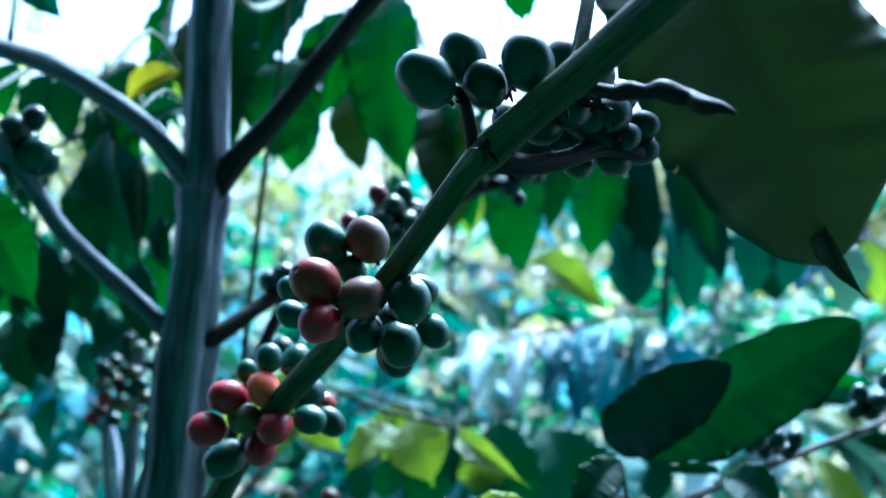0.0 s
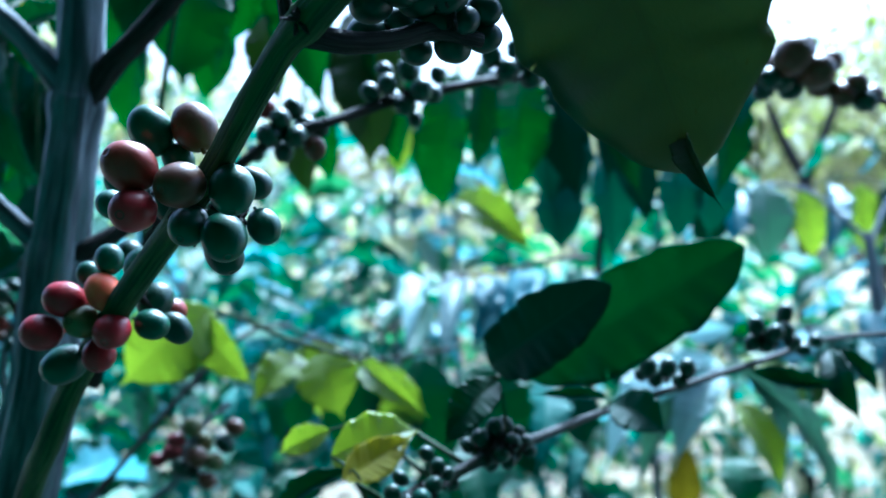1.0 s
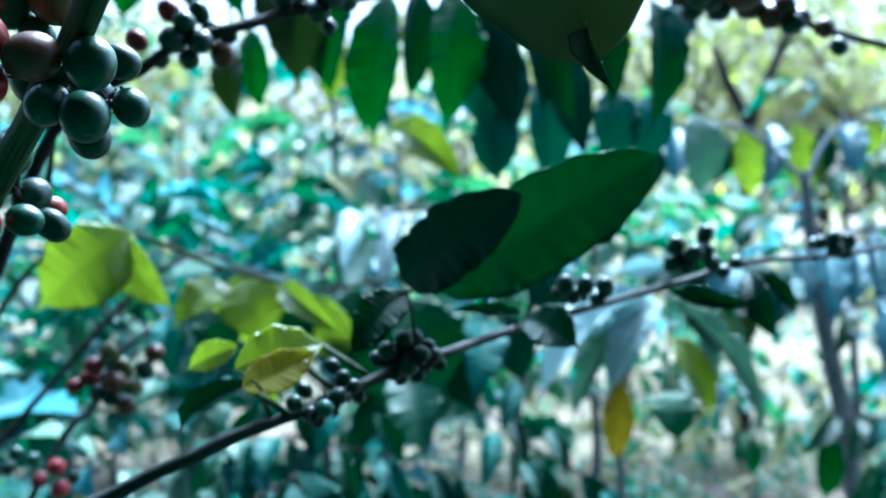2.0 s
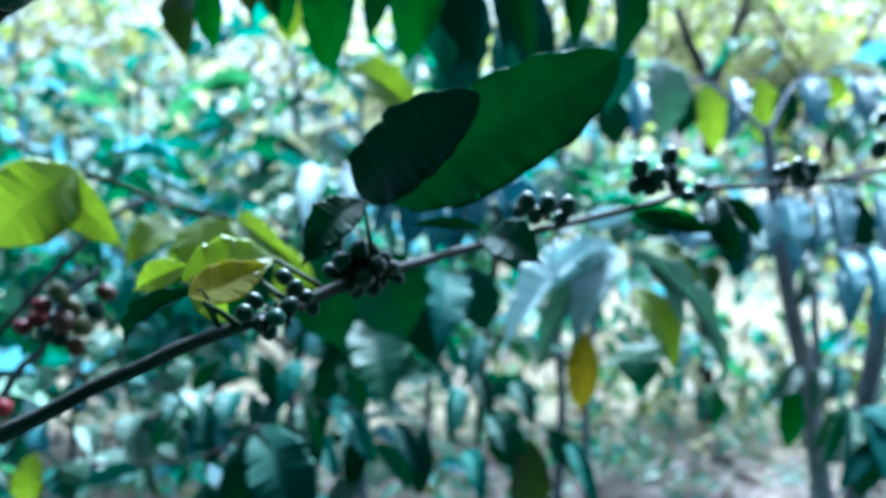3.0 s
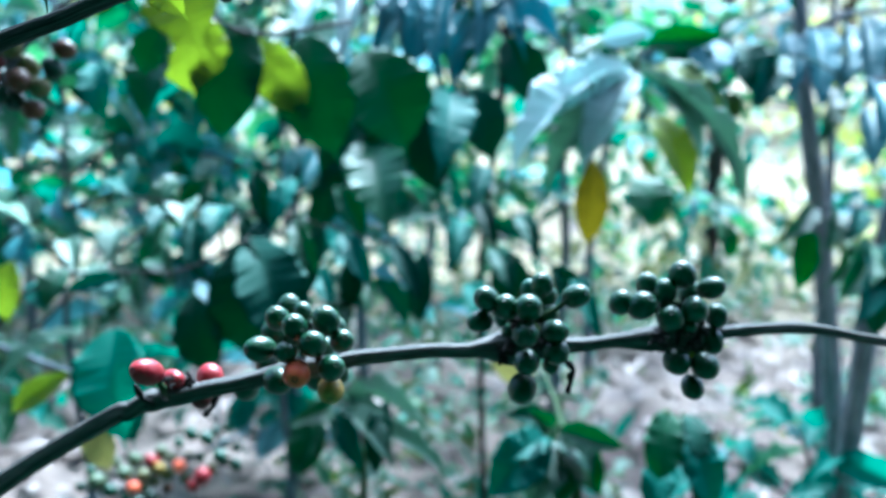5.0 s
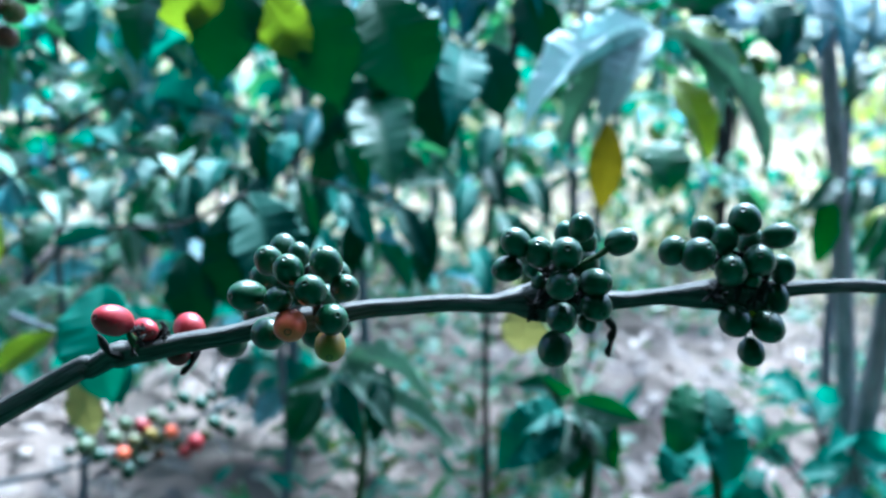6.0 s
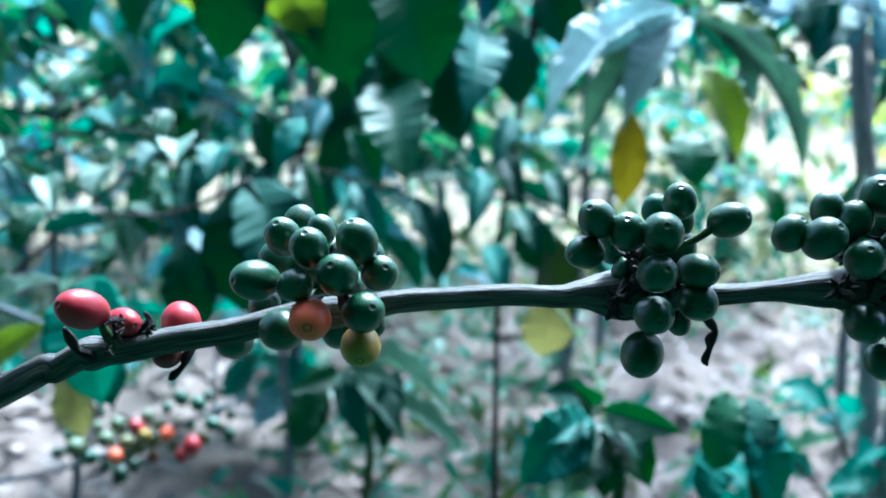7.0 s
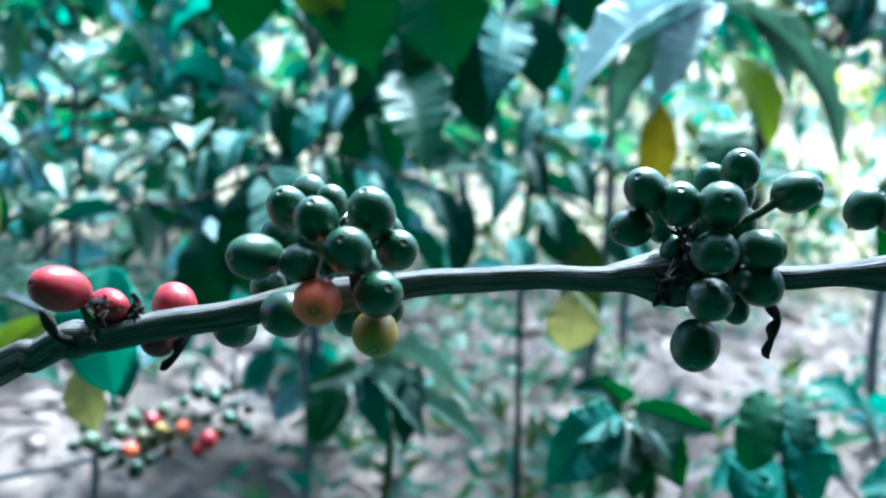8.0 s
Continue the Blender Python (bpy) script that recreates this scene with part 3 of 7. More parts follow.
cherry(bough1, (-0.001, 0.305, 1.515), 0.0065, "dark")
cherry(bough1, (0.012, 0.315, 1.515), 0.0067, "dark")
cherry(bough1, (0.008, 0.318, 1.507), 0.0061, "dark")
cherry(bough1, (0.017, 0.320, 1.508), 0.0049, "dark")
cherry(bough1, (-0.003, 0.325, 1.509), 0.0058, "dark")
cherry(bough1, (0.004, 0.312, 1.514), 0.0071, "dark")
cherry(bough1, (0.014, 0.318, 1.521), 0.0064, "dark")
cherry(bough1, (-0.002, 0.316, 1.522), 0.0060, "dark")
cherry(bough1, (-0.014, 0.320, 1.505), 0.0057, "dark")
cherry(bough1, (0.013, 0.325, 1.501), 0.0054, "dark")
cherry(bough1, (0.023, 0.326, 1.513), 0.0054, "dark")
cherry(bough1, (0.023, 0.330, 1.505), 0.0051, "dark")
cherry(bough1, (0.001, 0.328, 1.501), 0.0055, "dark")
cherry(bough1, (-0.009, 0.300, 1.523), 0.0054, "dark")
spur = branch("spur", bough1, BARK_DARK, [(-0.026, 0.288, 1.497, 0.0040), (-0.015, 0.295, 1.496, 0.0034), (-0.003, 0.305, 1.499, 0.0032), (0.008, 0.315, 1.504, 0.0030), (0.022, 0.325, 1.503, 0.0026)], "dry brown spur")
stalk = branch("leaf_stalk", bough1, BARK_DARK, [(0.005, 0.262, 1.512, 0.0016), (0.011, 0.258, 1.509, 0.0022), (0.015, 0.256, 1.509, 0.0026), (0.019, 0.254, 1.508, 0.0020), (0.023, 0.252, 1.508, 0.0028), (0.027, 0.251, 1.506, 0.0027), (0.030, 0.250, 1.505, 0.0021), (0.033, 0.247, 1.502, 0.0025), (0.037, 0.245, 1.501, 0.0015), (0.040, 0.243, 1.499, 0.0005)], "withered dark leaf stalk")
stalk = branch("leaf_stalk", bough1, BARK_DARK, [(-0.030, 0.287, 1.497, 0.0028), (-0.031, 0.284, 1.505, 0.0022), (-0.033, 0.282, 1.515, 0.0018), (-0.037, 0.280, 1.519, 0.0012)], "withered dark leaf stalk")
leaf(bough1, (0.030, 0.400, 1.643), (0.101, 0.400, 1.468), 0.112, "old", -6, 0.05, 0.10, True)
leaf(bough1, (0.099, 0.402, 1.482), (0.108, 0.375, 1.451), 0.009, "old", 40, 0.20, 0.30, False, False)
# ---- the branch behind it, with small dark fruit ----
bough2 = branch("branch", shrub, BARK_DARK, [(-0.215, 0.550, 1.360, 0.0040), (-0.179, 0.565, 1.460, 0.0036), (-0.138, 0.580, 1.491, 0.0034), (-0.117, 0.590, 1.509, 0.0034), (-0.086, 0.605, 1.521, 0.0034), (-0.056, 0.630, 1.536, 0.0034), (-0.022, 0.650, 1.548, 0.0034), (0.013, 0.680, 1.560, 0.0030), (0.048, 0.700, 1.564, 0.0030), (0.093, 0.740, 1.569, 0.0030), (0.161, 0.780, 1.580, 0.0030), (0.222, 0.800, 1.583, 0.0030), (0.280, 0.820, 1.579, 0.0030), (0.323, 0.840, 1.569, 0.0030), (0.386, 0.860, 1.557, 0.0030), (0.465, 0.880, 1.546, 0.0030)], "dark thin fruiting branch")
cherry(bough2, (-0.142, 0.585, 1.509), 0.0063, "dark_red")
cherry(bough2, (-0.125, 0.590, 1.527), 0.0063, "dark_red")
cherry(bough2, (-0.114, 0.585, 1.519), 0.0066, "dark")
cherry(bough2, (-0.110, 0.600, 1.528), 0.0061, "dark")
cherry(bough2, (-0.121, 0.585, 1.509), 0.0076, "dark")
cherry(bough2, (-0.106, 0.590, 1.509), 0.0073, "dark")
cherry(bough2, (-0.096, 0.600, 1.503), 0.0071, "brown")
cherry(bough2, (-0.116, 0.600, 1.501), 0.0064, "dark")
cherry(bough2, (-0.135, 0.605, 1.501), 0.0058, "dark")
cherry(bough2, (-0.105, 0.610, 1.519), 0.0069, "dark")
cherry(bough2, (-0.095, 0.610, 1.516), 0.0055, "dark")
cherry(bough2, (-0.066, 0.625, 1.542), 0.0064, "dark")
cherry(bough2, (-0.054, 0.620, 1.546), 0.0067, "dark")
cherry(bough2, (-0.042, 0.630, 1.557), 0.0071, "dark")
cherry(bough2, (-0.033, 0.625, 1.543), 0.0078, "dark")
cherry(bough2, (-0.044, 0.630, 1.534), 0.0071, "dark")
cherry(bough2, (-0.027, 0.640, 1.543), 0.0065, "dark")
cherry(bough2, (-0.039, 0.640, 1.527), 0.0054, "dark")
cherry(bough2, (-0.060, 0.645, 1.560), 0.0059, "dark")
cherry(bough2, (-0.025, 0.650, 1.558), 0.0055, "dark")
cherry(bough2, (-0.039, 0.650, 1.571), 0.0052, "dark")
cherry(bough2, (-0.055, 0.650, 1.542), 0.0066, "dark")
cherry(bough2, (0.010, 0.670, 1.574), 0.0076, "dark")
cherry(bough2, (0.021, 0.670, 1.564), 0.0084, "dark")
cherry(bough2, (0.033, 0.675, 1.571), 0.0077, "dark")
cherry(bough2, (0.037, 0.680, 1.560), 0.0077, "dark")
cherry(bough2, (0.012, 0.690, 1.562), 0.0071, "dark")
cherry(bough2, (0.026, 0.690, 1.582), 0.0071, "dark")
cherry(bough2, (0.239, 0.780, 1.594), 0.0152, "brown")
cherry(bough2, (0.260, 0.790, 1.583), 0.0136, "brown")
cherry(bough2, (0.224, 0.790, 1.579), 0.0090, "dark")
cherry(bough2, (0.206, 0.790, 1.591), 0.0086, "dark")
cherry(bough2, (0.187, 0.785, 1.591), 0.0081, "dark")
cherry(bough2, (0.235, 0.800, 1.580), 0.0101, "dark")
cherry(bough2, (0.274, 0.800, 1.593), 0.0092, "brown")
cherry(bough2, (0.315, 0.830, 1.571), 0.0095, "brown")
cherry(bough2, (0.339, 0.840, 1.565), 0.0087, "brown")
cherry(bough2, (0.351, 0.840, 1.550), 0.0077, "dark")
cherry(bough2, (0.255, 0.810, 1.606), 0.0111, "brown")
cherry(bough2, (0.202, 0.800, 1.605), 0.0073, "dark")
cherry(bough2, (0.218, 0.825, 1.590), 0.0110, "brown")
cherry(bough2, (0.237, 0.825, 1.595), 0.0120, "brown")
cherry(bough2, (0.255, 0.825, 1.589), 0.0110, "dark")
cherry(bough2, (0.273, 0.825, 1.580), 0.0120, "brown")
cherry(bough2, (0.291, 0.825, 1.572), 0.0110, "brown")
cherry(bough2, (0.308, 0.825, 1.566), 0.0100, "dark")
cherry(bough2, (0.249, 0.825, 1.577), 0.0100, "dark")
cherry(bough2, (0.276, 0.825, 1.593), 0.0110, "brown")
cherry(bough2, (0.227, 0.825, 1.576), 0.0090, "dark")
cherry(bough2, (0.301, 0.825, 1.579), 0.0100, "brown")
# ---- the slender branch with the two dark leaves ----
bough3 = branch("branch", shrub, BARK_SLIM, [(-0.287, 0.552, 1.130, 0.0047), (-0.179, 0.500, 1.239, 0.0044), (-0.145, 0.490, 1.259, 0.0041), (-0.119, 0.485, 1.272, 0.0037), (-0.099, 0.485, 1.283, 0.0036), (-0.078, 0.490, 1.292, 0.0034), (-0.059, 0.495, 1.301, 0.0034), (-0.035, 0.505, 1.309, 0.0030), (-0.012, 0.520, 1.317, 0.0032), (0.012, 0.545, 1.325, 0.0033), (0.040, 0.570, 1.332, 0.0029), (0.079, 0.615, 1.340, 0.0025), (0.143, 0.680, 1.351, 0.0024), (0.210, 0.740, 1.363, 0.0026), (0.265, 0.790, 1.374, 0.0022), (0.352, 0.860, 1.376, 0.0024), (0.406, 0.900, 1.381, 0.0022), (0.472, 0.950, 1.391, 0.0022), (0.611, 1.020, 1.414, 0.0022)], "slender grey-green branch")
cherry(bough3, (-0.032, 0.500, 1.316), 0.0046, "dark")
cherry(bough3, (-0.025, 0.505, 1.310), 0.0047, "dark")
cherry(bough3, (-0.017, 0.500, 1.314), 0.0046, "teal")
cherry(bough3, (-0.012, 0.510, 1.318), 0.0047, "dark")
cherry(bough3, (-0.011, 0.520, 1.325), 0.0045, "dark")
cherry(bough3, (-0.007, 0.525, 1.320), 0.0043, "dark")
cherry(bough3, (-0.030, 0.515, 1.320), 0.0040, "dark")
cherry(bough3, (-0.023, 0.515, 1.305), 0.0042, "dark")
cherry(bough3, (-0.018, 0.530, 1.330), 0.0041, "dark")
cherry(bough3, (-0.004, 0.530, 1.314), 0.0038, "dark")
cherry(bough3, (0.010, 0.540, 1.337), 0.0053, "dark")
cherry(bough3, (0.018, 0.545, 1.342), 0.0051, "dark")
cherry(bough3, (0.027, 0.545, 1.334), 0.0056, "dark")
cherry(bough3, (0.021, 0.540, 1.329), 0.0056, "dark")
cherry(bough3, (0.034, 0.560, 1.332), 0.0047, "dark")
cherry(bough3, (0.013, 0.545, 1.325), 0.0048, "dark")
cherry(bough3, (0.003, 0.550, 1.331), 0.0043, "dark")
cherry(bough3, (0.023, 0.560, 1.341), 0.0047, "dark")
cherry(bough3, (0.028, 0.560, 1.325), 0.0044, "dark")
cherry(bough3, (0.014, 0.556, 1.334), 0.0052, "dark")
cherry(bough3, (0.021, 0.556, 1.334), 0.0052, "dark")
cherry(bough3, (0.030, 0.562, 1.336), 0.0044, "dark")
cherry(bough3, (0.007, 0.556, 1.328), 0.0043, "dark")
cherry(bough3, (0.037, 0.566, 1.326), 0.0038, "dark")
cherry(bough3, (0.025, 0.556, 1.322), 0.0043, "dark")
cherry(bough3, (0.016, 0.556, 1.320), 0.0040, "dark")
cherry(bough3, (0.113, 0.650, 1.365), 0.0062, "dark")
cherry(bough3, (0.127, 0.660, 1.364), 0.0063, "dark")
cherry(bough3, (0.141, 0.670, 1.363), 0.0061, "dark")
cherry(bough3, (0.119, 0.660, 1.357), 0.0053, "dark")
cherry(bough3, (0.137, 0.675, 1.354), 0.0054, "dark")
cherry(bough3, (0.109, 0.660, 1.359), 0.0042, "dark")
cherry(bough3, (0.198, 0.725, 1.388), 0.0066, "dark")
cherry(bough3, (0.211, 0.725, 1.383), 0.0070, "dark")
cherry(bough3, (0.222, 0.740, 1.396), 0.0064, "dark")
cherry(bough3, (0.221, 0.735, 1.384), 0.0067, "dark")
cherry(bough3, (0.207, 0.730, 1.374), 0.0059, "dark")
cherry(bough3, (0.229, 0.745, 1.375), 0.0064, "dark")
cherry(bough3, (0.196, 0.730, 1.375), 0.0055, "dark")
cherry(bough3, (0.254, 0.775, 1.374), 0.0059, "dark")
cherry(bough3, (0.242, 0.765, 1.368), 0.0054, "dark")
cherry(bough3, (0.343, 0.850, 1.388), 0.0060, "dark")
cherry(bough3, (0.355, 0.855, 1.391), 0.0070, "dark")
cherry(bough3, (0.372, 0.865, 1.389), 0.0071, "dark")
cherry(bough3, (0.358, 0.855, 1.382), 0.0065, "dark")
cherry(bough3, (0.341, 0.860, 1.387), 0.0052, "dark")
cherry(bough3, (0.371, 0.870, 1.379), 0.0067, "dark")
cherry(bough3, (0.457, 0.930, 1.409), 0.0082, "dark")
cherry(bough3, (0.464, 0.940, 1.438), 0.0062, "dark")
leaf(bough3, (0.028, 0.590, 1.369), (0.151, 0.545, 1.442), 0.053, "shade", 20, 0.10, 0.12, True, False)
leaf(bough3, (0.014, 0.585, 1.371), (0.079, 0.525, 1.421), 0.040, "dim", 12, 0.10, 0.10, True, False)
leaf(bough3, (0.012, 0.530, 1.357), (-0.008, 0.520, 1.336), 0.017, "deep", 10, 0.10, 0.20, False, False)
stalk = branch("leaf_stalk", bough3, STEM_GREEN, [(0.008, 0.548, 1.327, 0.0020), (0.006, 0.560, 1.349, 0.0018), (0.008, 0.572, 1.362, 0.0016), (0.024, 0.588, 1.367, 0.0014)], "")
stalk = branch("leaf_stalk", bough3, STEM_GREEN, [(-0.035, 0.503, 1.309, 0.0018), (-0.041, 0.500, 1.315, 0.0015), (-0.049, 0.492, 1.322, 0.0012)], "pale leaf stalk")
leaf(bough3, (-0.055, 0.490, 1.325), (-0.026, 0.550, 1.338), 0.022, "gold", 10, -0.10, 0.12, False, False)
leaf(bough3, (-0.070, 0.530, 1.327), (-0.025, 0.560, 1.337), 0.030, "lime", -10, 0.12, 0.15)
leaf(bough3, (0.020, 0.540, 1.368), (-0.008, 0.520, 1.337), 0.024, "shade", 10, 0.15, 0.20)
leaf(bough3, (0.086, 0.615, 1.346), (0.119, 0.600, 1.330), 0.030, "deep", -10, 0.20, 0.20)
leaf(bough3, (0.084, 0.620, 1.349), (0.038, 0.600, 1.353), 0.008, "deep", 0, 0.10, 0.20)
leaf(bough3, (0.267, 0.785, 1.367), (0.284, 0.760, 1.313), 0.023, "deep", 30, 0.30, 0.25)
leaf(bough3, (0.196, 0.730, 1.355), (0.264, 0.740, 1.344), 0.015, "deep", 0, -0.15, 0.25)
leaf(bough3, (0.273, 0.800, 1.367), (0.309, 0.800, 1.330), 0.015, "deep", 0, 0.20, 0.20)
leaf(bough3, (-0.052, 0.500, 1.327), (-0.095, 0.520, 1.293), 0.013, "deep", 20, 0.20, 0.20)
# ---- the low fruiting branch ----
bough4 = branch("branch", shrub, BARK_TWIG, [(-0.292, 0.556, 0.950, 0.0056), (-0.165, 0.551, 1.062, 0.0048), (-0.092, 0.550, 1.112, 0.0045), (-0.082, 0.550, 1.116, 0.0042), (-0.074, 0.550, 1.121, 0.0046), (-0.070, 0.550, 1.122, 0.0054), (-0.065, 0.550, 1.123, 0.0044), (-0.059, 0.550, 1.124, 0.0041), (-0.044, 0.551, 1.128, 0.0040), (-0.028, 0.552, 1.131, 0.0039), (-0.016, 0.554, 1.134, 0.0042), (-0.004, 0.557, 1.136, 0.0052), (0.008, 0.559, 1.138, 0.0046), (0.020, 0.562, 1.140, 0.0036), (0.030, 0.565, 1.141, 0.0035), (0.057, 0.572, 1.142, 0.0034), (0.075, 0.574, 1.142, 0.0036), (0.083, 0.575, 1.143, 0.0046), (0.094, 0.577, 1.143, 0.0078), (0.104, 0.578, 1.143, 0.0076), (0.117, 0.579, 1.144, 0.0046), (0.131, 0.581, 1.144, 0.0034), (0.149, 0.586, 1.145, 0.0035), (0.166, 0.588, 1.146, 0.0060), (0.184, 0.590, 1.147, 0.0072), (0.199, 0.593, 1.148, 0.0036), (0.226, 0.600, 1.149, 0.0030), (0.256, 0.612, 1.146, 0.0028), (0.301, 0.625, 1.136, 0.0026), (0.349, 0.640, 1.127, 0.0024)], "grey fruiting branch", 24, 6, 0.0, True)
cherry(bough4, (-0.000, 0.532, 1.143), 0.0063, "orange")
cherry(bough4, (0.014, 0.540, 1.133), 0.0060, "mustard")
cherry(bough4, (0.015, 0.535, 1.145), 0.0063, "dusty")
cherry(bough4, (0.007, 0.535, 1.156), 0.0061, "dusty")
cherry(bough4, (-0.002, 0.540, 1.162), 0.0057, "dusty")
cherry(bough4, (-0.012, 0.553, 1.162), 0.0057, "dusty", (-0.21, -0.64, 0.74), 1.10)
cherry(bough4, (-0.002, 0.565, 1.162), 0.0046, "dusty")
cherry(bough4, (0.011, 0.548, 1.163), 0.0065, "dusty")
cherry(bough4, (0.018, 0.550, 1.153), 0.0055, "dusty")
cherry(bough4, (-0.017, 0.538, 1.152), 0.0061, "dusty", (-0.63, -0.76, 0.15), 1.16)
cherry(bough4, (-0.005, 0.535, 1.152), 0.0053, "dusty")
cherry(bough4, (-0.011, 0.548, 1.134), 0.0069, "dusty")
cherry(bough4, (-0.032, 0.575, 1.120), 0.0064, "dusty")
cherry(bough4, (-0.000, 0.570, 1.137), 0.0060, "dusty")
cherry(bough4, (0.006, 0.575, 1.142), 0.0054, "dusty")
cherry(bough4, (-0.007, 0.572, 1.147), 0.0063, "dusty")
cherry(bough4, (-0.001, 0.575, 1.152), 0.0061, "dusty")
cherry(bough4, (-0.017, 0.570, 1.150), 0.0060, "dusty")
cherry(bough4, (-0.020, 0.566, 1.136), 0.0053, "dusty")
cherry(bough4, (0.004, 0.568, 1.128), 0.0059, "dusty")
cherry(bough4, (-0.011, 0.578, 1.161), 0.0055, "dusty")
cherry(bough4, (0.013, 0.570, 1.154), 0.0047, "dusty")
cherry(bough4, (0.015, 0.566, 1.132), 0.0046, "dusty")
cherry(bough4, (-0.068, 0.538, 1.140), 0.0062, "red", (-0.50, -0.78, 0.37), 1.32)
cherry(bough4, (-0.061, 0.552, 1.132), 0.0048, "red", (0.76, -0.65, 0.09), 1.25)
cherry(bough4, (-0.046, 0.562, 1.130), 0.0061, "red")
cherry(bough4, (-0.049, 0.556, 1.121), 0.0049, "dark_red")
cherry(bough4, (0.084, 0.562, 1.171), 0.0059, "dusty", (-0.49, -0.63, 0.61), 1.12)
cherry(bough4, (0.093, 0.560, 1.168), 0.0059, "dusty")
cherry(bough4, (0.105, 0.580, 1.172), 0.0046, "teal")
cherry(bough4, (0.103, 0.556, 1.169), 0.0065, "dusty")
cherry(bough4, (0.110, 0.568, 1.177), 0.0055, "dusty", (-0.16, -0.60, 0.78), 1.15)
cherry(bough4, (0.126, 0.568, 1.172), 0.0059, "dusty", (0.55, -0.74, 0.39), 1.20)
cherry(bough4, (0.081, 0.563, 1.160), 0.0055, "dusty", (-0.77, -0.64, -0.01), 1.12)
cherry(bough4, (0.092, 0.578, 1.157), 0.0036, "teal")
cherry(bough4, (0.102, 0.553, 1.157), 0.0062, "dusty")
cherry(bough4, (0.116, 0.560, 1.157), 0.0060, "dusty", (0.63, -0.77, 0.11), 1.15)
cherry(bough4, (0.103, 0.556, 1.143), 0.0064, "dusty")
cherry(bough4, (0.117, 0.560, 1.147), 0.0063, "dusty")
cherry(bough4, (0.102, 0.562, 1.128), 0.0067, "dusty", (-0.22, -0.78, -0.58), 1.06)
cherry(bough4, (0.096, 0.575, 1.152), 0.0042, "dusty")
cherry(bough4, (0.118, 0.585, 1.146), 0.0056, "dusty")
cherry(bough4, (0.103, 0.578, 1.158), 0.0058, "dusty")
cherry(bough4, (0.114, 0.580, 1.159), 0.0059, "dusty")
cherry(bough4, (0.091, 0.578, 1.162), 0.0042, "dusty")
cherry(bough4, (0.100, 0.575, 1.146), 0.0054, "dusty")
cherry(bough4, (0.117, 0.580, 1.134), 0.0042, "dusty")
cherry(bough4, (0.114, 0.582, 1.168), 0.0049, "dusty")
cherry(bough4, (0.149, 0.577, 1.167), 0.0059, "dusty")
cherry(bough4, (0.158, 0.572, 1.167), 0.0068, "dusty")
cherry(bough4, (0.163, 0.585, 1.174), 0.0058, "dusty")
cherry(bough4, (0.170, 0.580, 1.172), 0.0059, "dusty")
cherry(bough4, (0.179, 0.583, 1.180), 0.0068, "dusty")
cherry(bough4, (0.193, 0.582, 1.174), 0.0058, "dusty", (0.67, -0.64, 0.37), 1.20)
cherry(bough4, (0.184, 0.575, 1.165), 0.0068, "dusty")
cherry(bough4, (0.172, 0.572, 1.161), 0.0066, "dusty")
cherry(bough4, (0.183, 0.580, 1.155), 0.0045, "dusty")
cherry(bough4, (0.199, 0.590, 1.158), 0.0057, "dusty")
cherry(bough4, (0.178, 0.578, 1.138), 0.0067, "dusty")
cherry(bough4, (0.192, 0.578, 1.136), 0.0067, "dusty")
cherry(bough4, (0.188, 0.583, 1.123), 0.0058, "dusty")
cherry(bough4, (0.198, 0.590, 1.145), 0.0057, "dusty")
cherry(bough4, (0.183, 0.600, 1.141), 0.0065, "dusty")
cherry(bough4, (0.186, 0.595, 1.168), 0.0060, "dusty")
cherry(bough4, (0.193, 0.598, 1.138), 0.0064, "dusty")
cherry(bough4, (0.173, 0.592, 1.161), 0.0055, "dusty")
leaf(bough4, (0.168, 0.600, 1.141), (0.209, 0.600, 1.139), 0.014, "lime", 0, 0.10, 0.20)
stalk = branch("dry_stipule", bough4, BARK_DARK, [(-0.067, 0.550, 1.120, 0.0012), (-0.069, 0.546, 1.123, 0.0019), (-0.073, 0.545, 1.125, 0.0013), (-0.074, 0.543, 1.129, 0.0017), (-0.075, 0.541, 1.133, 0.0006)], "dry stipule")
stalk = branch("dry_stipule", bough4, BARK_DARK, [(-0.056, 0.555, 1.124, 0.0010), (-0.056, 0.553, 1.129, 0.0017), (-0.053, 0.552, 1.133, 0.0010), (-0.054, 0.551, 1.136, 0.0006)], "dry stipule")
stalk = branch("dry_stipule", bough4, BARK_DARK, [(-0.041, 0.560, 1.123, 0.0009), (-0.043, 0.557, 1.120, 0.0016), (-0.044, 0.556, 1.117, 0.0009), (-0.047, 0.555, 1.114, 0.0014), (-0.048, 0.555, 1.114, 0.0005)], "dry stipule")
stalk = branch("dry_stipule", bough4, BARK_DARK, [(0.121, 0.572, 1.141, 0.0007), (0.125, 0.572, 1.137, 0.0017), (0.127, 0.572, 1.134, 0.0011), (0.126, 0.572, 1.131, 0.0019), (0.126, 0.572, 1.128, 0.0010), (0.125, 0.572, 1.124, 0.0014), (0.126, 0.572, 1.122, 0.0004)], "shrivelled dark fruit stalk")
stalk = branch("dry_stipule", bough4, STEM_GREEN, [(-0.063, 0.548, 1.123, 0.0012), (-0.063, 0.545, 1.129, 0.0018), (-0.064, 0.543, 1.133, 0.0012), (-0.064, 0.542, 1.135, 0.0005)], "green stipule")
stalk = branch("fruit_stalk", bough4, STEM_GREEN, [(0.110, 0.573, 1.160, 0.0012), (0.117, 0.570, 1.165, 0.0012), (0.121, 0.568, 1.169, 0.0014)], "fruit stalk")
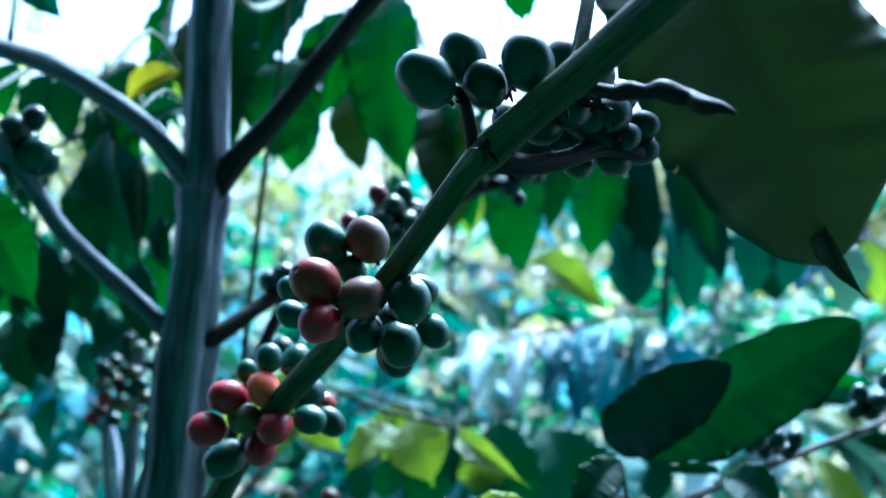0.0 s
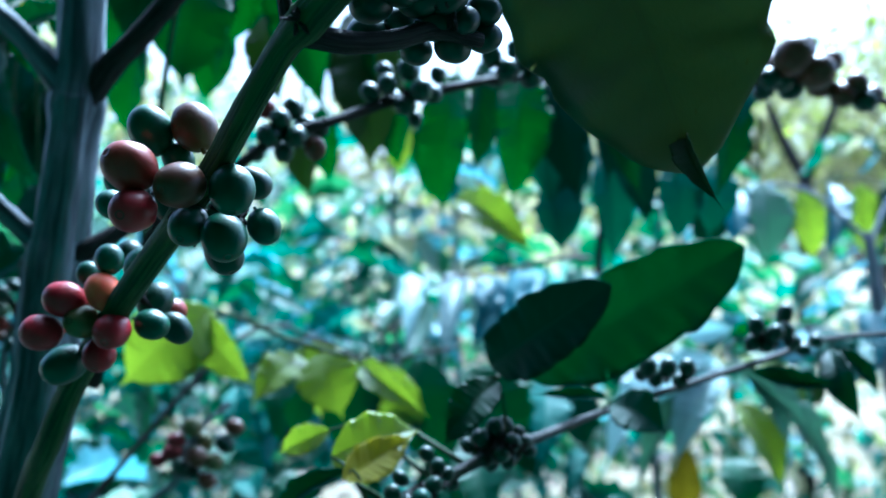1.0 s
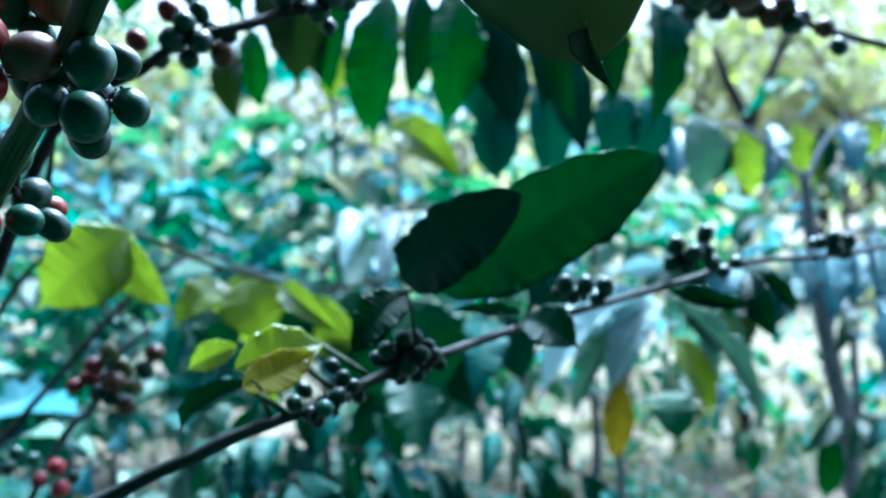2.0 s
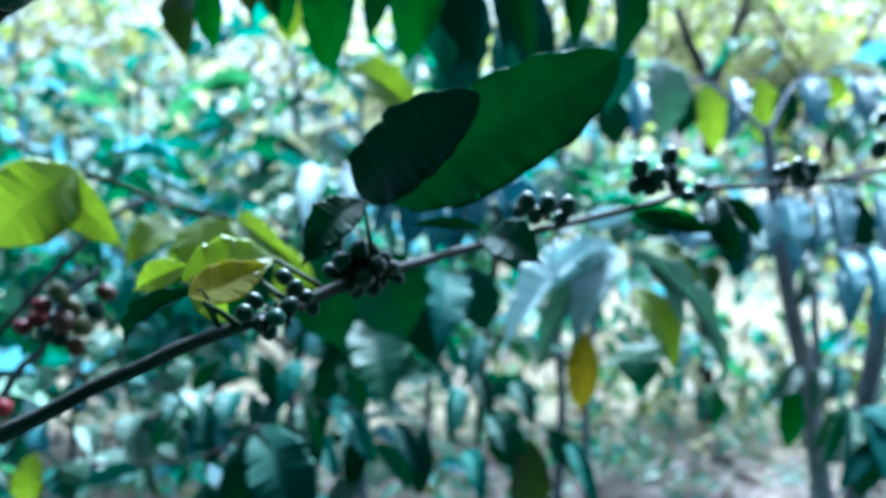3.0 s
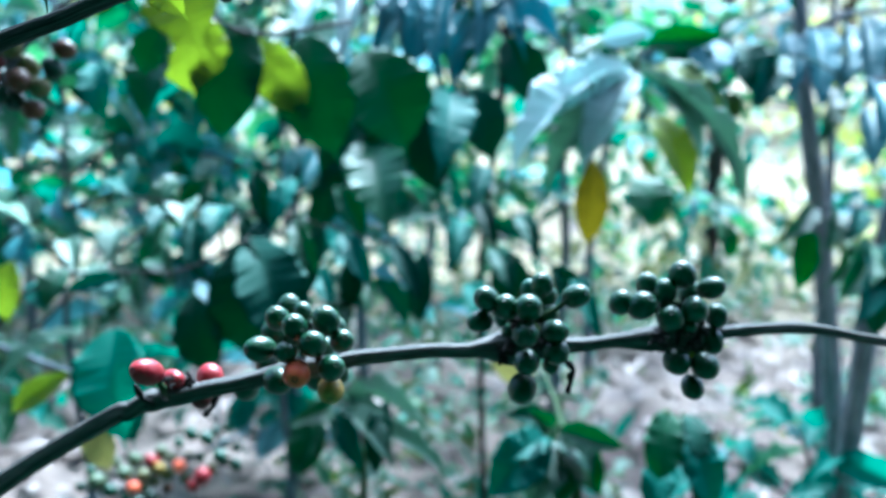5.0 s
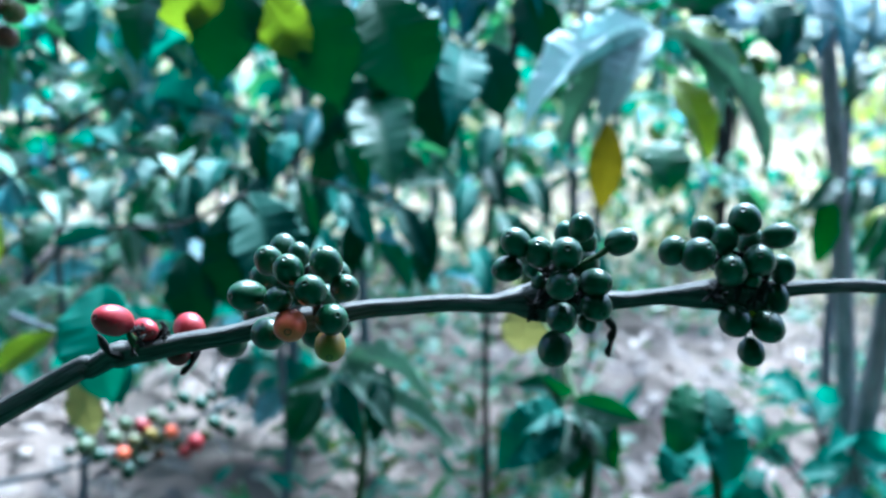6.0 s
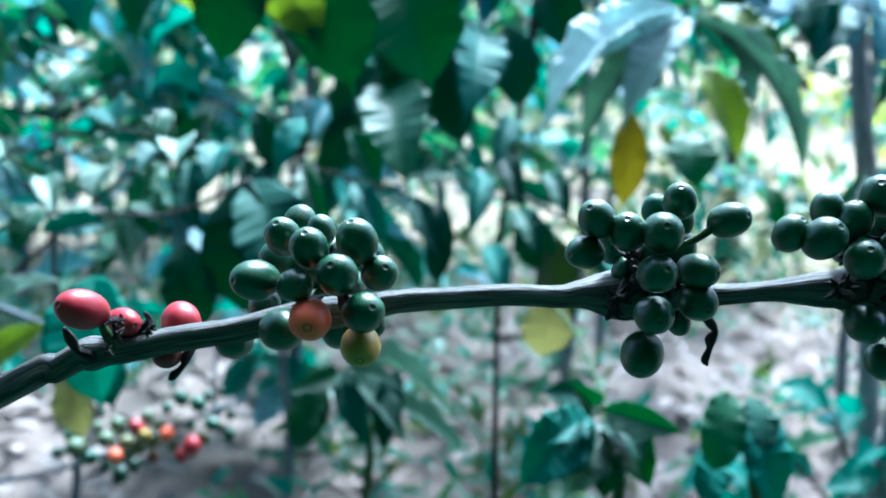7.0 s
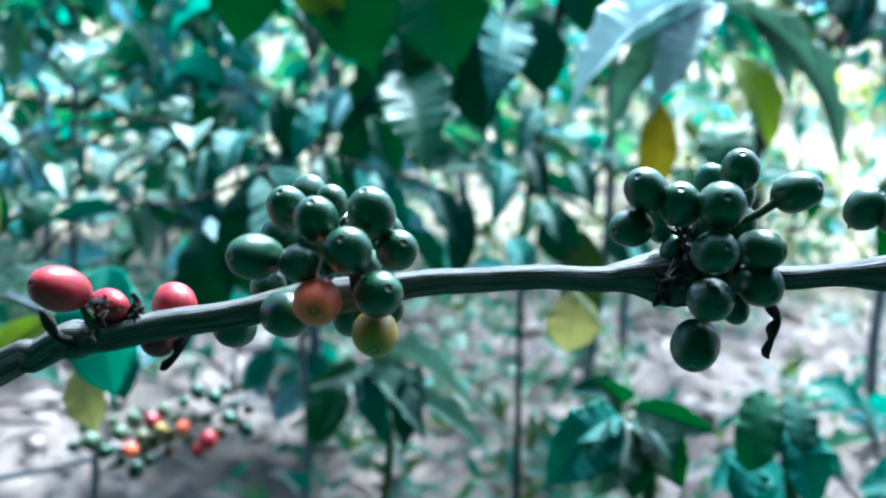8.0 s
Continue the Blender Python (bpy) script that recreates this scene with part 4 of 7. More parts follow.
# ---- leaves of the shrub behind the boughs ----
bough5 = branch("branch", shrub, STEM_GREEN, [(-0.215, 0.560, 1.660, 0.0040), (-0.250, 0.750, 1.709, 0.0034), (-0.213, 0.950, 1.844, 0.0034), (-0.120, 1.100, 1.919, 0.0032), (0.042, 1.200, 1.950, 0.0030), (0.229, 1.300, 1.979, 0.0030), (0.388, 1.350, 1.995, 0.0028)], "green leafy branch")
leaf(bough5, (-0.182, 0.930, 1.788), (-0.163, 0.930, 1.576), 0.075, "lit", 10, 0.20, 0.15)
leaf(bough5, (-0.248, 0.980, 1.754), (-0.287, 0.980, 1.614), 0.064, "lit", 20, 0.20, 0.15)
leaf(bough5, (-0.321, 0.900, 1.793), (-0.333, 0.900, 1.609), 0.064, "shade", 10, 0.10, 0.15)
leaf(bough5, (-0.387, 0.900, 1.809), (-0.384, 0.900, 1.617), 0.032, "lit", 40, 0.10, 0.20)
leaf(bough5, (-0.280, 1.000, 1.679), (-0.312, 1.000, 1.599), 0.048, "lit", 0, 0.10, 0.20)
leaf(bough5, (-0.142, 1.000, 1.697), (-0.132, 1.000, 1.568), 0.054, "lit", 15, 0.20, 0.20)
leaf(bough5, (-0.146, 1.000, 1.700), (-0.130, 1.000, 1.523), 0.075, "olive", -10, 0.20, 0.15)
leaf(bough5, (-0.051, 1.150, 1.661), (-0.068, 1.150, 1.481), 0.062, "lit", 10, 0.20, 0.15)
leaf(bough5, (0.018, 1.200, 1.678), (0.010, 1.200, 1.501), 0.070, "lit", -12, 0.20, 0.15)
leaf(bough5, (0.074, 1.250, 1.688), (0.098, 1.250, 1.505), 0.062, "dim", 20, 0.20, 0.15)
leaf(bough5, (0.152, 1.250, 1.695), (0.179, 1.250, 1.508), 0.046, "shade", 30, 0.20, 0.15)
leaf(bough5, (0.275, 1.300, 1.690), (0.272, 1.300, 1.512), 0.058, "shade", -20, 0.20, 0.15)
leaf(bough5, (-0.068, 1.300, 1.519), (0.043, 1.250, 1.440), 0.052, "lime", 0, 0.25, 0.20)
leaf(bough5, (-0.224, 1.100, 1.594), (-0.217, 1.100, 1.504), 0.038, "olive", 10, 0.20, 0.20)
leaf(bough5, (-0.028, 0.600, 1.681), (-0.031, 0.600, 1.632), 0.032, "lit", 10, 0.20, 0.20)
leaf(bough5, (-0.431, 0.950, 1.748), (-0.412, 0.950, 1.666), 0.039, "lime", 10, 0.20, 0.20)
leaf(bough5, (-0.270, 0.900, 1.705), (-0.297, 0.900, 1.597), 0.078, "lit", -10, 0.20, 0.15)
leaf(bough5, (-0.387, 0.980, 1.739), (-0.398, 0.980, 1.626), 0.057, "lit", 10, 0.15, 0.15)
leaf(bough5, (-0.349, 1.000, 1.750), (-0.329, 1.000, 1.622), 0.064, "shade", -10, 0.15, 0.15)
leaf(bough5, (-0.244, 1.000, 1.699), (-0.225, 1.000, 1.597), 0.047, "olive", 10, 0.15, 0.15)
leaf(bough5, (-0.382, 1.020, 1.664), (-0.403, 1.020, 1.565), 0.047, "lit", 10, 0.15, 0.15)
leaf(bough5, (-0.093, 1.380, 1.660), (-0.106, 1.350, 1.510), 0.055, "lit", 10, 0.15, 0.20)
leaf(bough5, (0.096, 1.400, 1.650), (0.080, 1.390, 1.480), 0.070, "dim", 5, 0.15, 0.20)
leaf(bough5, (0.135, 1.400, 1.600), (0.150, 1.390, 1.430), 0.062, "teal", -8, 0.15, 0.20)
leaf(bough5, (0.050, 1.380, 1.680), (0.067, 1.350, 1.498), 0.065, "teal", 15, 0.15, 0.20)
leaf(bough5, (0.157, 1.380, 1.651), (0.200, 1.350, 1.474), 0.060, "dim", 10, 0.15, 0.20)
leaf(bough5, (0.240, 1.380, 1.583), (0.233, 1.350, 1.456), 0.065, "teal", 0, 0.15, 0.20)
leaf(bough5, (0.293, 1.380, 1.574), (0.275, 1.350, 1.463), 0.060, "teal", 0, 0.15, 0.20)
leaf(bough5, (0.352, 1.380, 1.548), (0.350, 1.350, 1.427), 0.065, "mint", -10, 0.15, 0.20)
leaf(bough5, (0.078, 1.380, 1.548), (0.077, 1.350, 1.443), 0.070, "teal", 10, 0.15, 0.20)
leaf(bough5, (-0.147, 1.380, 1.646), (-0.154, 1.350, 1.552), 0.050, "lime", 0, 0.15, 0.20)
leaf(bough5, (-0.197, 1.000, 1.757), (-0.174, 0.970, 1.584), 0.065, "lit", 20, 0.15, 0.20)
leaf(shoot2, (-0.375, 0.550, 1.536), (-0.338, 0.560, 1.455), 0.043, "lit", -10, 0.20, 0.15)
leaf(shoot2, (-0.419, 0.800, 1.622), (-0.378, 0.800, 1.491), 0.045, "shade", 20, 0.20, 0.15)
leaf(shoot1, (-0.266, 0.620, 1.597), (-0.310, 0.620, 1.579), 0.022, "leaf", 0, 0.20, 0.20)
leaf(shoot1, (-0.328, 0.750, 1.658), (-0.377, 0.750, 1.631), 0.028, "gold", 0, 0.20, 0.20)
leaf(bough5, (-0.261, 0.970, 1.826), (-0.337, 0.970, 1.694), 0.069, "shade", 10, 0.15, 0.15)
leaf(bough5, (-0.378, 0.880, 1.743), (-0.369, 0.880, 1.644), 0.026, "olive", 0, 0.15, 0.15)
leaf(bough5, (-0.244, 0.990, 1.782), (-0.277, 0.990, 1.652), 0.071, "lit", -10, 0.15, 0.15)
leaf(shoot1, (-0.346, 0.550, 1.666), (-0.317, 0.550, 1.638), 0.020, "teal", 0, 0.20, 0.20)
# ---- a neighbouring shoot with lime young leaves and far fruit ----
sapling = thing("coffee_plant", (-0.52, 1.02, 0.0), "young coffee shrub with lime-green young leaves and reddening fruit", "coffee plant")
sap_stem = branch("stem", sapling, BARK, [(-0.520, 1.020, -0.020, 0.0120), (-0.520, 1.020, 0.500, 0.0110), (-0.510, 1.010, 0.900, 0.0100), (-0.500, 1.000, 1.200, 0.0090), (-0.480, 1.000, 1.450, 0.0070)], "")
sap1 = branch("branch", sapling, BARK, [(-0.510, 1.010, 0.900, 0.0040), (-0.340, 0.900, 1.179, 0.0036), (-0.294, 0.880, 1.228, 0.0034), (-0.272, 0.880, 1.275, 0.0030), (-0.247, 0.900, 1.299, 0.0024)], "grey twig")
cherry(sap1, (-0.288, 0.872, 1.269), 0.0083, "dark_red")
cherry(sap1, (-0.275, 0.875, 1.281), 0.0090, "olive")
cherry(sap1, (-0.268, 0.870, 1.255), 0.0096, "brown")
cherry(sap1, (-0.254, 0.875, 1.250), 0.0090, "olive")
cherry(sap1, (-0.259, 0.872, 1.233), 0.0083, "brown")
cherry(sap1, (-0.307, 0.875, 1.250), 0.0070, "dark_red")
cherry(sap1, (-0.285, 0.875, 1.244), 0.0090, "dark")
cherry(sap1, (-0.247, 0.885, 1.264), 0.0084, "dark")
cherry(sap1, (-0.277, 0.880, 1.240), 0.0091, "dark")
cherry(sap1, (-0.296, 0.880, 1.256), 0.0078, "dark_red")
cherry(sap1, (-0.269, 0.890, 1.265), 0.0092, "olive")
cherry(sap1, (-0.290, 0.890, 1.255), 0.0092, "dark")
cherry(sap1, (-0.239, 0.890, 1.279), 0.0086, "brown")
sap2 = branch("branch", sapling, STEM_GREEN, [(-0.500, 1.000, 1.200, 0.0036), (-0.395, 0.980, 1.352, 0.0030), (-0.284, 0.950, 1.383, 0.0028), (-0.201, 0.950, 1.356, 0.0025), (-0.118, 0.900, 1.342, 0.0022)], "green twig")
leaf(sap2, (-0.274, 0.930, 1.386), (-0.355, 0.900, 1.314), 0.078, "lime", -15, 0.20, 0.15)
leaf(sap2, (-0.289, 0.940, 1.383), (-0.226, 0.920, 1.312), 0.042, "lime", 20, 0.20, 0.15)
leaf(sap2, (-0.178, 0.980, 1.340), (-0.148, 0.950, 1.277), 0.065, "lime", 0, 0.15, 0.15)
leaf(sap2, (-0.106, 0.820, 1.346), (-0.041, 0.760, 1.312), 0.023, "lime", 10, 0.15, 0.20)
leaf(sap2, (-0.188, 0.950, 1.338), (-0.227, 0.900, 1.297), 0.040, "lime", 10, 0.15, 0.20)
leaf(sap2, (-0.192, 1.000, 1.301), (-0.215, 1.000, 1.254), 0.034, "leaf", 0, 0.15, 0.20)
leaf(bough3, (-0.086, 0.600, 1.329), (-0.118, 0.600, 1.314), 0.018, "lime", 0, 0.15, 0.20)
leaf(bough3, (-0.083, 0.600, 1.317), (-0.061, 0.600, 1.295), 0.017, "lime", 0, 0.15, 0.20)
sap3 = branch("branch", sapling, BARK_DARK, [(-0.500, 1.000, 1.100, 0.0040), (-0.319, 1.150, 1.340, 0.0030), (-0.250, 1.280, 1.330, 0.0030), (-0.179, 1.320, 1.300, 0.0028), (-0.065, 1.350, 1.317, 0.0025)], "dark twig")
leaf(sap3, (-0.255, 1.300, 1.328), (-0.247, 1.300, 1.219), 0.097, "lime", 0, 0.15, 0.15)
leaf(sap3, (-0.181, 1.330, 1.294), (-0.107, 1.330, 1.191), 0.064, "lime", 10, 0.20, 0.15)
leaf(sap3, (-0.188, 1.330, 1.314), (-0.227, 1.330, 1.161), 0.085, "shade", 0, 0.20, 0.15)
leaf(sap3, (-0.121, 1.350, 1.302), (-0.079, 1.350, 1.140), 0.101, "shade", 10, 0.20, 0.15)
leaf(sap3, (-0.283, 1.320, 1.298), (-0.290, 1.243, 1.181), 0.055, "leaf", 10, 0.20, 0.15)
leaf(sap3, (-0.056, 1.400, 1.283), (0.005, 1.400, 1.144), 0.120, "shade", -10, 0.20, 0.15)
leaf(sap3, (-0.367, 1.300, 1.263), (-0.340, 1.251, 1.186), 0.041, "teal", 0, 0.20, 0.15)
# ---- low shrub with dark leaves and ground-level fruit ----
low_shrub = thing("coffee_plant", (-0.72, 1.45, 0.0), "low coffee shrub with drooping dark teal leaves and mixed fruit", "coffee plant")
low_stem = branch("stem", low_shrub, BARK, [(-0.720, 1.450, -0.020, 0.0140), (-0.720, 1.450, 0.400, 0.0120), (-0.710, 1.440, 0.800, 0.0100), (-0.700, 1.430, 1.050, 0.0070)], "")
low1 = branch("branch", low_shrub, BARK_DARK, [(-0.710, 1.440, 0.720, 0.0050), (-0.483, 1.320, 0.966, 0.0026), (-0.369, 1.300, 1.000, 0.0022), (-0.274, 1.300, 1.006, 0.0020), (-0.189, 1.320, 1.046, 0.0030)], "")
leaf(low1, (-0.260, 1.300, 0.976), (-0.238, 1.300, 0.864), 0.061, "deep", 0, 0.20, 0.15)
leaf(low1, (-0.196, 1.320, 1.046), (-0.182, 1.320, 0.876), 0.085, "deep", 10, 0.20, 0.15)
leaf(low1, (-0.191, 1.330, 1.044), (-0.118, 1.262, 0.890), 0.090, "dim", -10, 0.20, 0.15)
leaf(low1, (-0.350, 1.270, 0.938), (-0.318, 1.200, 0.804), 0.092, "jade", 5, 0.12, 0.25)
leaf(low1, (-0.388, 1.270, 0.930), (-0.476, 1.200, 0.876), 0.030, "mint", 10, 0.15, 0.20)
leaf(low1, (-0.421, 1.300, 1.006), (-0.433, 1.260, 0.959), 0.035, "leaf", 0, 0.15, 0.20)
leaf(low1, (-0.348, 1.300, 0.991), (-0.409, 1.250, 0.988), 0.028, "teal", 0, 0.15, 0.20)
leaf(low1, (-0.486, 1.300, 1.014), (-0.499, 1.300, 0.930), 0.043, "lime", 0, 0.15, 0.20)
low2 = branch("branch", low_shrub, BARK, [(-0.715, 1.450, 0.550, 0.0050), (-0.558, 1.550, 0.545, 0.0040), (-0.420, 1.500, 0.615, 0.0036), (-0.341, 1.500, 0.655, 0.0034), (-0.252, 1.520, 0.694, 0.0030)], "")
cherry(low2, (-0.466, 1.480, 0.628), 0.0144, "pale")
cherry(low2, (-0.420, 1.470, 0.647), 0.0114, "pale")
cherry(low2, (-0.395, 1.480, 0.641), 0.0108, "olive")
cherry(low2, (-0.414, 1.500, 0.656), 0.0116, "pale")
cherry(low2, (-0.388, 1.500, 0.654), 0.0110, "red")
cherry(low2, (-0.404, 1.460, 0.629), 0.0107, "orange")
cherry(low2, (-0.342, 1.490, 0.653), 0.0097, "orange")
cherry(low2, (-0.302, 1.470, 0.646), 0.0119, "red")
cherry(low2, (-0.319, 1.480, 0.627), 0.0096, "red")
cherry(low2, (-0.282, 1.500, 0.666), 0.0110, "green")
cherry(low2, (-0.258, 1.500, 0.652), 0.0092, "green")
cherry(low2, (-0.307, 1.520, 0.686), 0.0112, "green")
cherry(low2, (-0.331, 1.520, 0.693), 0.0100, "green")
cherry(low2, (-0.365, 1.500, 0.636), 0.0104, "olive")
cherry(low2, (-0.379, 1.520, 0.662), 0.0093, "pale")
cherry(low2, (-0.282, 1.530, 0.675), 0.0088, "dark")
cherry(low2, (-0.456, 1.500, 0.604), 0.0110, "green")
cherry(low2, (-0.413, 1.500, 0.580), 0.0110, "dark")
cherry(low2, (-0.483, 1.500, 0.636), 0.0085, "green")
cherry(low2, (-0.471, 1.520, 0.643), 0.0075, "olive")
cherry(low2, (-0.443, 1.500, 0.651), 0.0079, "pale")
cherry(low2, (-0.397, 1.490, 0.617), 0.0085, "pale")
cherry(low2, (-0.385, 1.500, 0.622), 0.0079, "olive")
cherry(low2, (-0.373, 1.490, 0.648), 0.0085, "mustard")
cherry(low2, (-0.363, 1.520, 0.653), 0.0081, "pale")
cherry(low2, (-0.337, 1.500, 0.630), 0.0079, "pale")
cherry(low2, (-0.332, 1.510, 0.659), 0.0080, "olive")
cherry(low2, (-0.319, 1.520, 0.654), 0.0075, "green")
cherry(low2, (-0.294, 1.500, 0.645), 0.0079, "olive")
cherry(low2, (-0.362, 1.490, 0.616), 0.0079, "brown")
cherry(low2, (-0.433, 1.500, 0.593), 0.0079, "green")
cherry(low2, (-0.393, 1.500, 0.596), 0.0079, "dark")
cherry(low2, (-0.354, 1.530, 0.673), 0.0075, "green")
cherry(low2, (-0.297, 1.540, 0.691), 0.0082, "dark")
cherry(low2, (-0.265, 1.540, 0.664), 0.0076, "dark")
cherry(low2, (-0.500, 1.500, 0.609), 0.0085, "dark")
low4 = branch("branch", low_shrub, BARK_DARK, [(-0.710, 1.440, 0.700, 0.0030), (-0.389, 1.500, 1.014, 0.0022), (-0.256, 1.530, 1.043, 0.0020), (-0.118, 1.550, 1.020, 0.0018), (0.024, 1.580, 0.976, 0.0014)], "")
leaf(low4, (-0.395, 1.550, 1.011), (-0.371, 1.550, 0.910), 0.039, "deep", 5, 0.15, 0.20)
leaf(low4, (-0.359, 1.550, 1.020), (-0.396, 1.490, 0.955), 0.034, "leaf", -10, 0.15, 0.20)
leaf(low4, (-0.323, 1.550, 1.029), (-0.290, 1.478, 0.932), 0.039, "dim", 10, 0.15, 0.20)
leaf(low4, (-0.279, 1.550, 1.038), (-0.311, 1.498, 0.979), 0.035, "teal", 0, 0.15, 0.20)
leaf(low4, (-0.252, 1.550, 1.038), (-0.218, 1.550, 0.938), 0.039, "deep", -10, 0.15, 0.20)
leaf(low4, (-0.207, 1.550, 1.034), (-0.229, 1.473, 0.934), 0.039, "dim", 5, 0.15, 0.20)
leaf(low4, (-0.171, 1.550, 1.029), (-0.119, 1.484, 0.948), 0.038, "leaf", 10, 0.15, 0.20)
leaf(low4, (-0.136, 1.550, 1.020), (-0.164, 1.550, 0.892), 0.042, "deep", 0, 0.15, 0.20)
leaf(low4, (-0.100, 1.550, 1.011), (-0.042, 1.482, 0.931), 0.038, "teal", -5, 0.15, 0.20)
leaf(low4, (-0.064, 1.550, 1.002), (-0.092, 1.550, 0.874), 0.040, "deep", 5, 0.15, 0.20)
leaf(low4, (-0.020, 1.550, 0.993), (0.035, 1.481, 0.914), 0.036, "dim", 0, 0.15, 0.20)
leaf(low4, (0.025, 1.550, 0.984), (0.016, 1.550, 0.864), 0.039, "deep", 0, 0.15, 0.20)
leaf(low4, (-0.295, 1.550, 1.093), (-0.342, 1.550, 1.011), 0.040, "shade", 10, 0.15, 0.20)
leaf(low4, (-0.233, 1.550, 1.102), (-0.199, 1.550, 1.011), 0.040, "deep", 0, 0.15, 0.20)
leaf(low4, (-0.171, 1.550, 1.093), (-0.197, 1.491, 1.016), 0.036, "teal", 5, 0.15, 0.20)
leaf(low4, (-0.108, 1.550, 1.084), (-0.064, 1.550, 1.002), 0.039, "shade", -5, 0.15, 0.20)
leaf(low4, (-0.281, 1.550, 0.929), (-0.301, 1.550, 0.818), 0.044, "deep", 0, 0.15, 0.20)
leaf(low4, (-0.191, 1.550, 0.920), (-0.155, 1.482, 0.834), 0.045, "dim", 0, 0.15, 0.20)
leaf(low4, (-0.092, 1.550, 0.910), (-0.120, 1.480, 0.826), 0.043, "leaf", 0, 0.15, 0.20)
leaf(low4, (-0.349, 1.550, 1.093), (-0.370, 1.496, 1.024), 0.038, "leaf", 5, 0.15, 0.20)
low5 = branch("branch", low_shrub, BARK_DARK, [(-0.710, 1.440, 0.760, 0.0030), (-0.560, 1.400, 1.000, 0.0022), (-0.400, 1.400, 1.080, 0.0018), (-0.240, 1.420, 1.060, 0.0014)], "")
leaf(low5, (-0.531, 1.440, 1.021), (-0.490, 1.360, 0.990), 0.051, "blue", 17.698, 0.15, 0.20)
leaf(low5, (-0.475, 1.440, 1.012), (-0.429, 1.360, 0.975), 0.036, "mint", -1.37509, 0.15, 0.20)
leaf(low5, (-0.460, 1.440, 0.970), (-0.401, 1.360, 0.944), 0.053, "mint", -15.4718, 0.15, 0.20)
leaf(low5, (-0.305, 1.440, 1.067), (-0.286, 1.360, 1.048), 0.046, "mint", 2.95765, 0.15, 0.20)
leaf(low5, (-0.321, 1.440, 1.054), (-0.333, 1.360, 1.037), 0.041, "teal", 16.6538, 0.15, 0.20)
leaf(low5, (-0.394, 1.440, 1.102), (-0.350, 1.360, 1.084), 0.051, "teal", -14.4493, 0.15, 0.20)
leaf(low5, (-0.479, 1.440, 1.069), (-0.440, 1.360, 1.054), 0.035, "blue", 14.8562, 0.15, 0.20)
leaf(low5, (-0.528, 1.440, 1.086), (-0.514, 1.360, 1.068), 0.055, "leaf", 14.8963, 0.15, 0.20)
leaf(low5, (-0.250, 1.440, 1.066), (-0.248, 1.360, 1.026), 0.046, "teal", 7.11322, 0.15, 0.20)
leaf(low5, (-0.390, 1.440, 1.033), (-0.385, 1.360, 0.995), 0.049, "mint", 18.6626, 0.15, 0.20)
leaf(low5, (-0.348, 1.440, 0.989), (-0.298, 1.360, 0.973), 0.042, "leaf", -13.3618, 0.15, 0.20)
leaf(low5, (-0.265, 1.440, 0.944), (-0.271, 1.360, 0.937), 0.041, "blue", 4.1244, 0.15, 0.20)
leaf(low5, (-0.428, 1.440, 1.151), (-0.435, 1.360, 1.115), 0.042, "leaf", -7.60168, 0.15, 0.20)
leaf(low5, (-0.388, 1.440, 0.950), (-0.340, 1.360, 0.931), 0.041, "leaf", -0.751265, 0.15, 0.20)
leaf(low5, (-0.236, 1.440, 0.985), (-0.204, 1.360, 0.977), 0.055, "teal", -19.0854, 0.15, 0.20)
leaf(low5, (-0.515, 1.440, 0.956), (-0.466, 1.360, 0.925), 0.035, "teal", 11.5095, 0.15, 0.20)
# ---- shrub with pale drooping leaves beside the open ground ----
pale_shrub = thing("coffee_plant", (1.02, 2.30, 0.0), "coffee shrub with pale blue-green leaves drooping beside open ground", "coffee plant")
pale_stem = branch("stem", pale_shrub, BARK_PALE, [(1.020, 2.300, -0.020, 0.0260), (1.000, 2.300, 0.400, 0.0240), (0.901, 2.250, 0.898, 0.0230), (0.859, 2.220, 1.048, 0.0210), (0.822, 2.200, 1.179, 0.0190), (0.799, 2.200, 1.319, 0.0160), (0.774, 2.200, 1.507, 0.0120)], "bent grey stem")
pale1 = branch("branch", pale_shrub, BARK, [(0.814, 2.200, 1.230, 0.0080), (0.633, 2.000, 1.300, 0.0060), (0.483, 1.850, 1.310, 0.0050), (0.381, 1.780, 1.287, 0.0040)], "drooping branch")
leaf(pale1, (0.360, 1.760, 1.258), (0.146, 1.600, 1.078), 0.083, "pale", 18, 0.15, 0.20)
leaf(pale1, (0.370, 1.790, 1.260), (0.180, 1.660, 1.150), 0.068, "pale", -12, 0.15, 0.20)
leaf(pale1, (0.371, 1.780, 1.255), (0.209, 1.660, 1.034), 0.060, "mint", 10, 0.15, 0.20)
leaf(pale1, (0.369, 1.750, 1.254), (0.266, 1.620, 1.089), 0.072, "pale", 5, 0.15, 0.20)
leaf(pale1, (0.364, 1.800, 1.297), (0.245, 1.740, 1.254), 0.050, "mint", 25, 0.15, 0.20)
# stands for a white glint, its brightness put into the leaf colour
leaf(pale1, (0.309, 1.740, 1.307), (0.388, 1.700, 1.322), 0.040, "pale", 55, 0.10, 0.20)
leaf(pale1, (0.373, 1.750, 1.258), (0.524, 1.580, 1.013), 0.036, "mint", -14, 0.15, 0.20)
leaf(pale1, (0.382, 1.780, 1.255), (0.467, 1.660, 1.111), 0.060, "mint", -8, 0.15, 0.20)
leaf(pale1, (0.395, 1.800, 1.268), (0.522, 1.680, 1.132), 0.070, "leaf", -18, 0.15, 0.20)
leaf(pale1, (0.398, 1.780, 1.262), (0.504, 1.680, 1.166), 0.070, "lime", -30, 0.15, 0.20)
